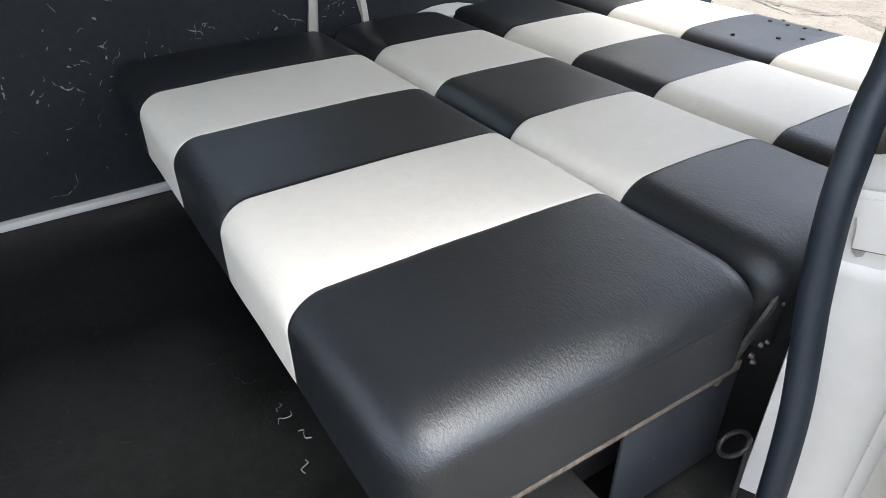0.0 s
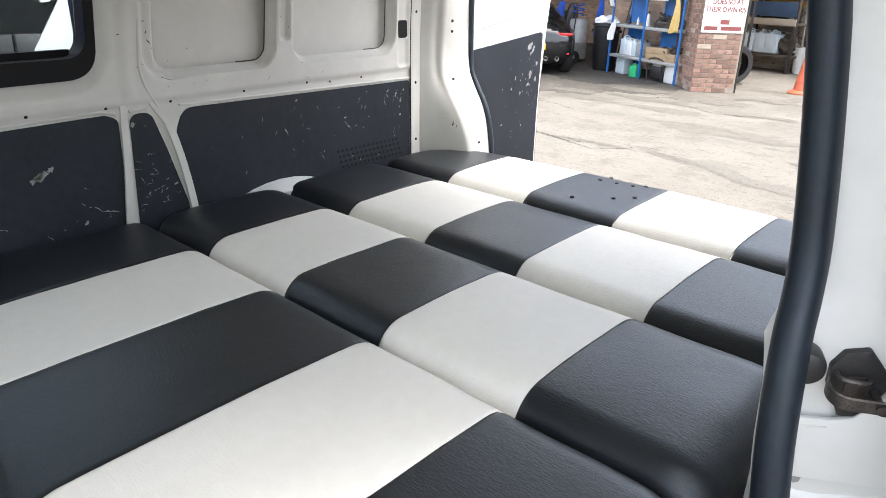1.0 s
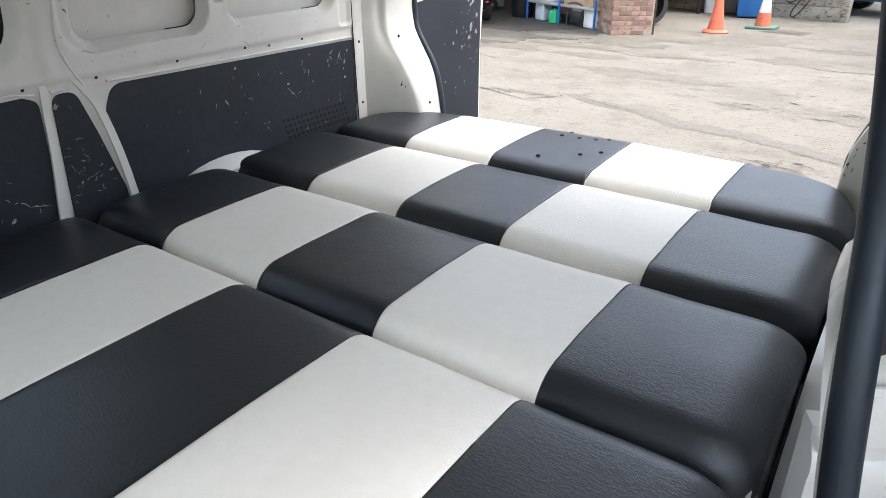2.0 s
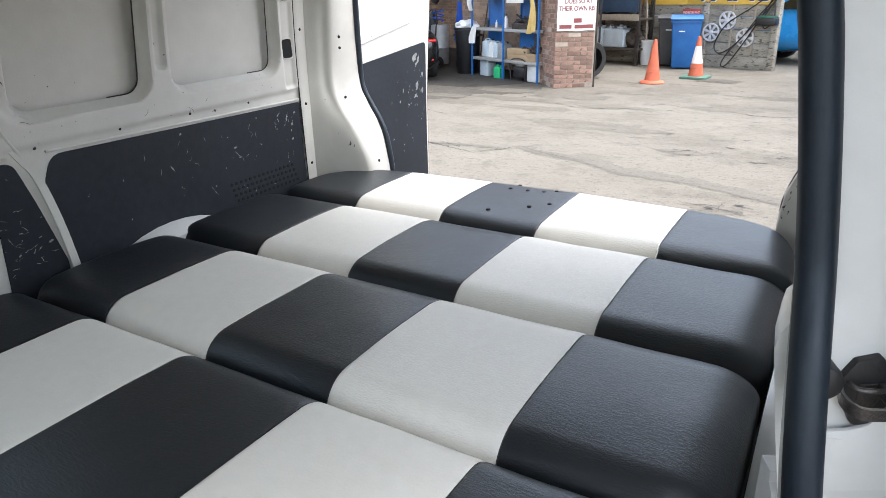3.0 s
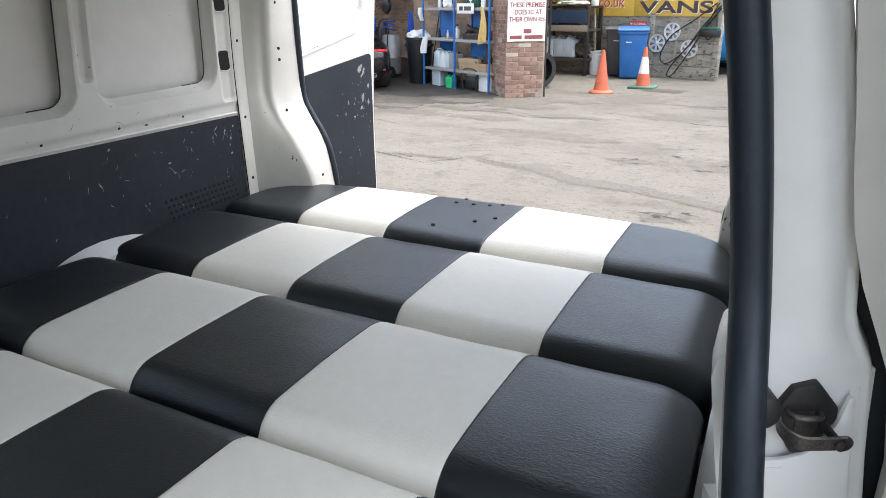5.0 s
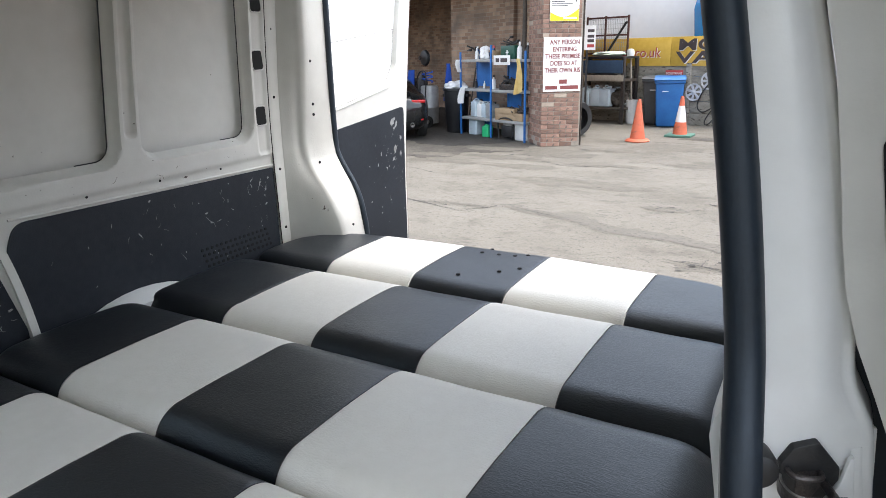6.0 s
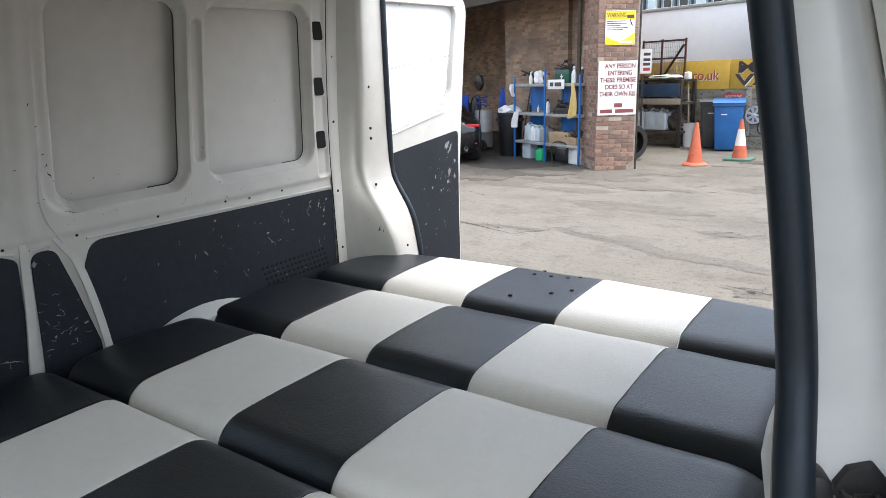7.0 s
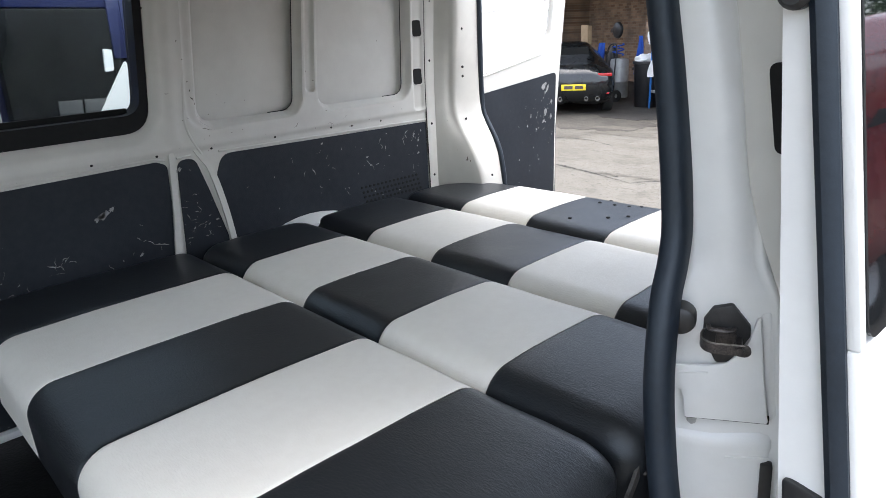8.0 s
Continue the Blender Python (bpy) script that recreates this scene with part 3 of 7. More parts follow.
# bead that sweeps from the bay's edge down into the rear strip
bead = smooth_line([(WALL + 0.004, 0.057, 1.66), (WALL + 0.0015, 0.046, 1.57), (WALL, 0.041, 1.52), (WALL - 0.0005, 0.047, 1.478), (WALL - 0.002, 0.060, 1.445), (WALL - 0.006, 0.074, 1.42), (WALL - 0.009, 0.086, 1.395)], 6)
bm = sweep(bead, ring(0.0042, 8), side=(0, 1, 0))
part("bead", bm, PANEL_PAINT, wall, "pressed bead in the steel", angle=85)
# white strip along the floor
part("floor_strip", boxes((WALL - 0.01, WALL + 0.014, -2.15, 0.2, FLOOR_Z, FLOOR_Z + 0.022), bevel=0.004), WHITE_PAINT, wall, "white edging strip along the floor")

# rolled lower lip of the rail over the boards
for pts in ([(-2.15, 1.381), (-0.07, 1.417), (-0.035, 1.408)], [(0.0, 1.41), (0.045, 1.411)], [(0.135, 1.41), (0.16, 1.409), (1.0, 1.394)]):
    part("rail_lip", sweep([Vector((WALL - 0.0045, y, z)) for y, z in pts], ring(0.0036, 8), side=(1, 0, 0)), PANEL_PAINT, wall, "rolled lip of the rail")

# screws and small holes in the rail
for y, z in ((-1.03, 1.435), (-0.72, 1.435), (-0.47, 1.435), (-0.235, 1.43), (-0.055, 1.425), (0.114, 1.422), (0.335, 1.424), (0.557, 1.424), (0.78, 1.418)):
    x = WALL - wall_depth(y, z) + 0.10 * max(z - 1.45, 0) ** 1.6
    part("screw", lathe([(0, 0.002), (0.003, 0.0018), (0.0042, 0)], 10, Matrix.Translation((x, y, z)) @ Matrix.Rotation(radians(90), 4, "Y")), HOLE, wall)
# slots in the channel
for z in (1.56, 1.735, 1.91):
    o = rounded([(-0.0225, -0.029), (0.0225, -0.029), (0.0225, 0.029), (-0.0225, 0.029)], 0.013)
    x = WALL - 0.0085 + 0.10 * max(z - 1.45, 0) ** 1.6
    s = part("slot", plate(o, 0.003, Matrix.Translation((x, 0.970, z)) @ ON_SIDE), HOLE, wall, "dark oblong hole in the steel")
    part("slot_rim", sweep([Vector((x + 0.0025, 0.970 + 1.1 * p[0], z + 1.08 * p[1])) for p in [*o, o[0]]], ring(0.0022, 6), side=(1, 0, 0)), PANEL_PAINT, wall, "pressed rim of the hole")
# vent holes punched through the rear board
bm = bmesh.new()
for i in range(15):
    for j in range(4):
        y, z = 0.665 + i * 0.0192 + 0.006 * (3 - j), 1.130 + j * 0.0185
        lathe([(0, 0.0015), (0.0052, 0.0015), (0.0056, 0)], 8, Matrix.Translation((X_B, y, z)) @ Matrix.Rotation(radians(90), 4, "Y"), bm)
tagged(part("vent_hole", bm, HOLE, boards[2], "rows of small punched vent holes"), kind="stuff")


def flecks(worms=(), chips=(), seed=0):
    """Scratches and chips in a plane: worms (u, v, length, width, turn) wander and thin out, chips (u, v, size, turn) are ragged flakes."""
    rng = random.Random(seed)
    verts, faces = [], []
    for u, v, length, wide, turn in worms:
        n = max(5, int(length / 0.007))
        a, p, last = turn, Vector((u - math.cos(turn) * length / 2, v - math.sin(turn) * length / 2)), None
        for i in range(n + 1):
            w = wide * (0.15 + 0.85 * rng.random() ** 2) * (1 - abs(2 * i / n - 1) ** 3 * 0.85) / 2
            nrm, k = Vector((-math.sin(a), math.cos(a))), len(verts)
            verts += [tuple(p + nrm * w), tuple(p - nrm * w)]
            if last is not None and (length < 0.03 or rng.random() < 0.88):
                faces.append((last, last + 1, k + 1, k))
            last = k
            a = turn + (a - turn) * 0.6 + rng.uniform(-0.75, 0.75)
            p = p + Vector((math.cos(a), math.sin(a))) * length / n
    for u, v, size, turn in chips:
        n, k = 15, len(verts)
        for i in range(n):
            a, r = 2 * math.pi * i / n, size * rng.uniform(0.2, 1.0) / 2
            x, y = r * math.cos(a) * 1.35, r * math.sin(a) * 0.75
            verts.append((u + x * math.cos(turn) - y * math.sin(turn), v + x * math.sin(turn) + y * math.cos(turn)))
        faces += [(k, k + i, k + i + 1) for i in range(1, n - 1)]
    return verts, faces


def fleck_part(shape, x, parent, material, label):
    """Lays flecks on an upright face at depth x, or x(y, z)."""
    verts = [(x(y, z) if callable(x) else x, y, z) for y, z in shape[0]]
    return tagged(part("scratches", (verts, shape[1]), material, parent, label, smooth=False), kind="stuff")


rng = random.Random(5)
SC = "pale scratches and chips in the board"
worms = [(-1.18, 1.00, 0.10, 0.006, 0.9), (-0.99, 1.03, 0.30, 0.007, 0.42), (-0.86, 1.10, 0.05, 0.006, 1.5), (-0.72, 1.08, 0.09, 0.006, -0.7), (-0.98, 0.955, 0.085, 0.011, -0.3),
         (-1.0, 0.90, 0.04, 0.004, 1.0), (-0.10, 1.165, 0.09, 0.005, -0.5), (-1.12, 0.86, 0.10, 0.006, 0.5), (-0.80, 0.83, 0.13, 0.003, 0.6), (-1.25, 0.92, 0.12, 0.005, 0.8)]
worms += [(rng.uniform(-1.5, -0.09), rng.triangular(0.80, 1.36, 1.10), rng.uniform(0.006, 0.03) * (1 + 1.6 * (rng.random() < 0.12)), rng.uniform(0.0012, 0.004), rng.choice((rng.uniform(0.9, 2.1), rng.uniform(-1, 1)))) for _ in range(95)]
for u, v in ((-0.36, 1.18), (-0.50, 1.12), (-0.90, 1.12), (-1.15, 1.05), (-1.22, 0.97)):  # knots of crossing scratches
    worms += [(u + rng.gauss(0, 0.016), v + rng.gauss(0, 0.012), rng.uniform(0.015, 0.045), rng.uniform(0.002, 0.005), rng.uniform(-1.6, 1.6)) for _ in range(7)]
chips = [(-0.250, 1.278, 0.030, 0.6), (-0.228, 1.290, 0.034, 0.6), (-0.236, 1.284, 0.030, 0.5), (-0.208, 1.300, 0.022, 0.6), (-0.15, 1.15, 0.016, 0.8)] + [(rng.uniform(-1.4, -0.08), rng.triangular(0.85, 1.36, 1.15), rng.uniform(0.004, 0.012), rng.uniform(0, 3)) for _ in range(26)]
fleck_part(flecks(worms, chips, 1), X_B + 0.0008, boards[0], SCUFF, SC)
worms = [(rng.uniform(-0.015, 0.10), rng.triangular(1.12, 1.38, 1.2), rng.uniform(0.006, 0.026), rng.uniform(0.0012, 0.004), rng.uniform(-1.2, 1.2)) for _ in range(26)]
fleck_part(flecks(worms, [(0.0, 1.375, 0.02, 0.5), (0.095, 1.20, 0.013, 0.2), (0.02, 1.19, 0.010, 1)], 2), X_B + 0.0008, boards[1], SCUFF, SC)
worms = [(0.725, 1.27, 0.055, 0.004, 1.65), (0.47, 1.285, 0.028, 0.005, 1.6), (0.60, 1.19, 0.045, 0.002, 2.1), (0.90, 1.355, 0.05, 0.005, 1.5), (0.925, 1.345, 0.04, 0.005, 1.9), (0.885, 1.33, 0.035, 0.004, 1.4)]
worms += [(min(rng.triangular(0.17, 0.97, 0.95), 0.96), rng.triangular(1.13, 1.37, 1.36), rng.uniform(0.005, 0.024), rng.uniform(0.001, 0.003), rng.uniform(0.8, 2.3)) for _ in range(30)]
chips = [(0.955, 1.32, 0.016, 1.2), (0.97, 1.355, 0.014, 1.4), (0.95, 1.27, 0.014, 0.3), (0.70, 1.295, 0.011, 0.1), (0.51, 1.375, 0.011, 0.5)]
chips += [(min(rng.triangular(0.3, 0.97, 0.95), 0.965), rng.uniform(1.12, 1.375), rng.uniform(0.003, 0.009), rng.uniform(0, 3)) for _ in range(16)]
fleck_part(flecks(worms, chips, 3), X_B + 0.0008, boards[2], SCUFF, SC)


def on_wall(y, z):
    return WALL - wall_depth(y - tilt(y, z), z) + 0.10 * max(z - 1.45, 0) ** 1.6 + 0.0012


# dark chips where the paint is knocked off the steel
worms = [(0.07, 1.60, 0.012, 0.005, 1.4), (0.078, 1.575, 0.02, 0.005, -1.2), (0.088, 1.555, 0.016, 0.006, 1.5), (0.052, 1.52, 0.012, 0.002, -0.9), (0.10, 1.50, 0.06, 0.0016, -1.0), (0.11, 1.475, 0.05, 0.0014, -0.4),
         (0.57, 1.442, 0.06, 0.0016, 0.1), (0.555, 1.436, 0.02, 0.003, 1.3), (0.62, 1.448, 0.03, 0.0014, 0.3), (0.42, 1.445, 0.03, 0.0014, 0.1), (0.80, 1.46, 0.03, 0.0014, 0.5), (0.0, 1.60, 0.01, 0.003, 0.2)]
chips = [(0.645, 1.417, 0.014, 0.1), (0.07, 1.625, 0.006, 0.3), (0.05, 1.74, 0.007, 1), (0.06, 1.69, 0.005, 0), (0.48, 1.62, 0.005, 1), (0.80, 1.70, 0.005, 1), (-0.03, 1.83, 0.012, 0.3)]
chips += [(rng.uniform(0.0, 0.95), rng.triangular(1.41, 1.6, 1.43), rng.uniform(0.002, 0.006), rng.uniform(0, 3)) for _ in range(24)]
fleck_part(flecks(worms, chips, 4), on_wall, wall, CHIP, "dark chips in the white paint")

# far side window: rubber frame, sliding glass
win = tagged(new("window_1"), "sliding side window in a black rubber frame", "window", "", "structure")
win.matrix_world = VAN


def frame_ring(outer, inner, x0, x1):
    """A flat ring between two outlines of equal count, with thickness along x."""
    n = len(outer)
    v = [(x1, *p) for p in outer] + [(x1, *p) for p in inner] + [(x0, *p) for p in outer] + [(x0, *p) for p in inner]
    f = []
    for i in range(n):
        j = (i + 1) % n
        f += [(i, j, n + j, n + i), (n + i, n + j, 3 * n + j, 3 * n + i), (2 * n + j, 2 * n + i, 3 * n + i, 3 * n + j), (j, i, 2 * n + i, 2 * n + j)]
    return v, f


def lean(shape):
    """Leans upright pieces in with the wall's curve."""
    if isinstance(shape, tuple):
        return [(x + 0.10 * max(z - 1.45, 0) ** 1.6, y + tilt(y, z), z) for x, y, z in shape[0]], shape[1]
    for v in shape.verts:
        v.co.x += 0.10 * max(v.co.z - 1.45, 0) ** 1.6
        v.co.y += tilt(v.co.y, v.co.z)
    return shape


def rect(a0, a1, b0, b1):
    return [(a0, b0), (a1, b0), (a1, b1), (a0, b1)]


part("window_frame", lean(frame_ring(rounded(rect(-1.53, -0.054, 1.497, 2.01), 0.075, 8), rounded(rect(-1.49, -0.077, 1.548, 1.97), 0.05, 8), -0.875, -0.805)), FRAME_RUBBER, win)
part("window_frame", lean(boxes((-0.862, -0.848, -1.49, -0.10, 1.548, 1.565), (-0.862, -0.848, -0.76, -0.735, 1.565, 1.97))), FRAME_RUBBER, win, "black slider rail of the window")
for y0, y1, x in ((-1.49, -0.74, -0.856), (-0.755, -0.077, -0.864)):
    p = part("pane", lean(boxes((x, x + 0.004, y0, y1, 1.555, 1.965))), PANE, win, smooth=False)
    p.visible_shadow = False

# the near door pillar leans out towards the sill: seal edge, crease and outer lip at each height
PILLAR_Z = (0.60, 1.20, 1.30, 1.40, 1.45, 1.50, 1.55, 1.60, 1.65, 1.70, 1.75, 2.06)


def seal_x(z):
    return np.interp(z, PILLAR_Z, (0.916, 0.865, 0.849, 0.835, 0.828, 0.821, 0.815, 0.808, 0.800, 0.793, 0.784, 0.729))


def crease_x(z):
    return np.interp(z, PILLAR_Z, (0.958, 0.922, 0.908, 0.897, 0.890, 0.884, 0.876, 0.868, 0.858, 0.847, 0.836, 0.762))


def lip_x(z):
    return crease_x(z) + 0.012


# roof, bulkhead and the near side, which close the load space
bm = boxes((-0.86, 0.88, -2.2, 1.03, ROOF_Z, ROOF_Z + 0.04), bevel=0.01)
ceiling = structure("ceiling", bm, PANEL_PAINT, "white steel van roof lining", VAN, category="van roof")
bm = boxes((-0.86, 0.88, -2.24, -2.2, FLOOR_Z, 1.25), (-0.86, -0.80, -2.24, -2.2, 1.25, ROOF_Z), (0.82, 0.88, -2.24, -2.2, 1.25, ROOF_Z))
structure("wall_bulkhead", bm, WHITE_PAINT, "half-height white bulkhead behind the cab", VAN, category="van wall")
bm = boxes((0.83, 0.90, -2.2, -1.22, 0.5, ROOF_Z), (0.83, 0.91, -1.22, 0.02, 2.0, ROOF_Z + 0.03), (0.80, 0.91, -1.22, -0.02, 0.50, FLOOR_Z - 0.006),
           bevel=0.008)
wall_box = bmesh.new()
box(wall_box, 0.0, 1.0, 0.10, 1.03, 0.5, 2.08)
bmesh.ops.subdivide_edges(wall_box, edges=[e for e in wall_box.edges if abs(e.verts[0].co.z - e.verts[1].co.z) > 1], cuts=12)
for v in wall_box.verts:  # the side leans out towards the sill
    v.co.x = lip_x(v.co.z) - 0.033 + 0.029 * v.co.x
bm.from_mesh(as_mesh(wall_box))
near = structure("wall_nearside", bm, WHITE_PAINT, "white van side round the open sliding door", VAN, category="van wall")
# wheel arch humps inside
for x, side in ((WALL, 1), (0.845, -1)):
    line = [Vector((0, 0.43 + 0.38 * math.cos(a), 0.80 + 0.343 * math.sin(a))) for a in np.linspace(0, math.pi, 25)]
    verts, faces = [], []
    for p in line:
        verts += [(x, p.y, p.z), (x + side * 0.05, p.y, p.z - 0.004), (x + side * 0.075, 0.43 + (p.y - 0.43) * 0.95, 0.80 + (p.z - 0.80) * 0.95), (x + side * 0.075, 0.43 + (p.y - 0.43) * 0.5, FLOOR_Z)]
    for i in range(len(line) - 1):
        for j in range(3):
            faces.append((4 * i + j, 4 * i + j + 1, 4 * i + 5 + j, 4 * i + 4 + j))
    part("wheel_arch", (verts, faces), WHITE_PAINT, wall if side > 0 else near, "white wheel arch hump")


# rear corner posts, lofted from floor to roof
def corner_post(levels, name, label):
    """levels: height and a plan line of (x, y) points, the same count at each level."""
    zs = [l[0] for l in levels]
    n = len(levels[0][1])
    verts, faces = [], []
    fine = np.unique(np.concatenate([np.linspace(a, b, 7) for a, b in zip(zs, zs[1:])]))
    rows = []
    for z in fine:
        rows.append([(np.interp(z, zs, [l[1][i][0] for l in levels]), np.interp(z, zs, [l[1][i][1] for l in levels])) for i in range(n)])
    rows = np.array(rows)
    for _ in range(3):  # ease the bends along the height
        rows[1:-1] = 0.25 * rows[:-2] + 0.5 * rows[1:-1] + 0.25 * rows[2:]
    fl = [[Vector(p[:2]) for p in smooth_line([(x, y, 0) for x, y in r], 4)] for r in rows]
    n = len(fl[0])
    for z, r in zip(fine, fl):
        verts += [(p.x, p.y, z) for p in r]
    for i in range(len(fine) - 1):
        for j in range(n - 1):
            faces.append((i * n + j, i * n + j + 1, (i + 1) * n + j + 1, (i + 1) * n + j))
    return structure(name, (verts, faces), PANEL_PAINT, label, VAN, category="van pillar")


def far_level(z, fold, fold_y, seat):
    """Plan of the post at one height: flange on the wall, forward face out to the fold, inner face back to the seal's seat."""
    w = WALL + 0.10 * max(z - 1.45, 0) ** 1.6
    return (z, [(w - 0.012, 1.003), (w + 0.001, 1.0055), (w + 0.002, 1.043), (w + 0.006, 1.050), (w * 0.55 + fold * 0.45, 1.050 * 0.55 + fold_y * 0.45), (fold - 0.024, fold_y - 0.008), (fold - 0.005, fold_y + 0.004), (fold + 0.002, fold_y + 0.028), (seat, 1.205), (seat - 0.002, 1.222), (seat - 0.03, 1.235)])


FAR_POST = [far_level(*v) for v in ((0.74, -0.585, 1.115, -0.580), (1.12, -0.590, 1.115, -0.586), (1.19, -0.603, 1.112, -0.597), (1.25, -0.628, 1.108, -0.610), (1.30, -0.657, 1.105, -0.632), (1.35, -0.692, 1.102, -0.664), (1.40, -0.717, 1.100, -0.692), (1.46, -0.724, 1.098, -0.701), (1.60, -0.708, 1.092, -0.703), (1.75, -0.690, 1.085, -0.700), (2.10, -0.670, 1.075, -0.695))]
post = corner_post(FAR_POST, "pillar_rear_offside", "white pressed-steel rear corner post with a flared foot")
for y, zs in ((1.026, (1.17, 1.375, 1.615, 1.83)),):
    for z in zs:
        part("screw", lathe([(0, 0.003), (0.0045, 0.002), (0.0055, 0)], 8, Matrix.Translation((WALL + 0.0015 + 0.10 * max(z - 1.45, 0) ** 1.6, y, z)) @ Matrix.Rotation(radians(90), 4, "Y")), HOLE, post)
for x, y, z in ((-0.697, 1.122, 1.84), (-0.697, 1.122, 1.725), (-0.700, 1.122, 1.585), (-0.701, 1.122, 1.55), (-0.703, 1.135, 1.385), (-0.600, 1.165, 1.165)):
    part("screw", lathe([(0, 0.004), (0.0045, 0.003), (0.0055, 0)], 8, Matrix.Translation((x + 0.004, y, z)) @ Matrix.Rotation(radians(85), 4, "Y")), HOLE, post)
vs, fs = flecks([(-0.655, 1.235, 0.022, 0.007, 0.9), (-0.648, 1.228, 0.012, 0.005, 1.6), (-0.72, 1.225, 0.012, 0.003, 0.4), (-0.735, 1.385, 0.006, 0.003, 0.2), (-0.70, 1.27, 0.005, 0.003, 1.0)], [(-0.66, 1.232, 0.012, 0.7), (-0.745, 1.72, 0.006, 1.1)], 14)
tagged(part("scratches", ([(x, 1.062 + (x + 0.775) * 0.30 - 0.004, z) for x, z in vs], fs), CHIP, post, "dark chips in the white paint", smooth=False), kind="stuff")
seal_line = smooth_line([(-0.694, 1.222, 2.10), (-0.698, 1.222, 1.88), (-0.701, 1.222, 1.70), (-0.701, 1.222, 1.46), (-0.692, 1.222, 1.40), (-0.664, 1.222, 1.35), (-0.632, 1.222, 1.30), (-0.610, 1.222, 1.25), (-0.597, 1.222, 1.19), (-0.588, 1.222, 1.10), (-0.584, 1.222, 0.78)])
part("rear_seal", sweep([v + Vector((0.004, 0.004, 0)) for v in seal_line], ring(0.0105, 10), side=(1, 0, 0)), RUBBER, post, "black rubber door seal")
NEAR_POST = [
    (0.74, [(0.86, 0.98), (0.80, 1.02), (0.75, 1.12), (0.695, 1.15), (0.695, 1.20)]),
    (1.09, [(0.86, 0.98), (0.80, 1.02), (0.76, 1.12), (0.694, 1.15), (0.697, 1.20)]),
    (1.14, [(0.86, 0.98), (0.80, 1.02), (0.765, 1.12), (0.692, 1.15), (0.697, 1.20)]),
    (1.22, [(0.86, 0.98), (0.80, 1.02), (0.775, 1.12), (0.70, 1.15), (0.705, 1.20)]),
    (1.29, [(0.86, 0.98), (0.81, 1.02), (0.79, 1.12), (0.725, 1.15), (0.73, 1.20)]),
    (1.37, [(0.86, 0.98), (0.82, 1.02), (0.80, 1.12), (0.765, 1.15), (0.77, 1.20)]),
    (2.10, [(0.86, 0.98), (0.82, 1.02), (0.80, 1.12), (0.775, 1.15), (0.78, 1.20)]),
]
post2 = corner_post(NEAR_POST, "pillar_rear_nearside", "white chipped rear corner post beside the bed")
seal_line = smooth_line([(0.785, 1.16, 2.08), (0.783, 1.165, 1.6), (0.775, 1.165, 1.40), (0.735, 1.165, 1.30), (0.708, 1.165, 1.22), (0.70, 1.165, 1.14), (0.70, 1.165, 0.78)])
part("rear_seal", sweep(seal_line, ring(0.011, 10), side=(1, 0, 0)), RUBBER, post2, "black rubber door seal")
worms = [(0.706, 1.19, 0.02, 0.007, 1.4), (0.712, 1.215, 0.018, 0.006, 1.3), (0.715, 1.178, 0.012, 0.006, 0.9), (0.735, 1.285, 0.025, 0.007, 1.1), (0.702, 1.165, 0.012, 0.005, 1.6)]
vs, fs = flecks(worms, [(0.712, 1.232, 0.008, 1.2), (0.724, 1.25, 0.008, 0.8)], 8)
tagged(part("scratches", ([(x, 1.128 - (x - 0.70) * 0.25, z) for x, z in vs], fs), CHIP, post2, "dark chips in the white paint", smooth=False), kind="stuff")
# rear sill and header
structure("sill_rear", boxes((-0.86, 0.88, 1.10, 1.24, 0.62, FLOOR_Z - 0.004), bevel=0.01), WHITE_PAINT, "white rear door sill", VAN)
structure("header_rear", boxes((-0.86, 0.88, 1.03, 1.12, 2.04, 2.14), bevel=0.015), WHITE_PAINT, "white rail over the rear doorway", VAN)


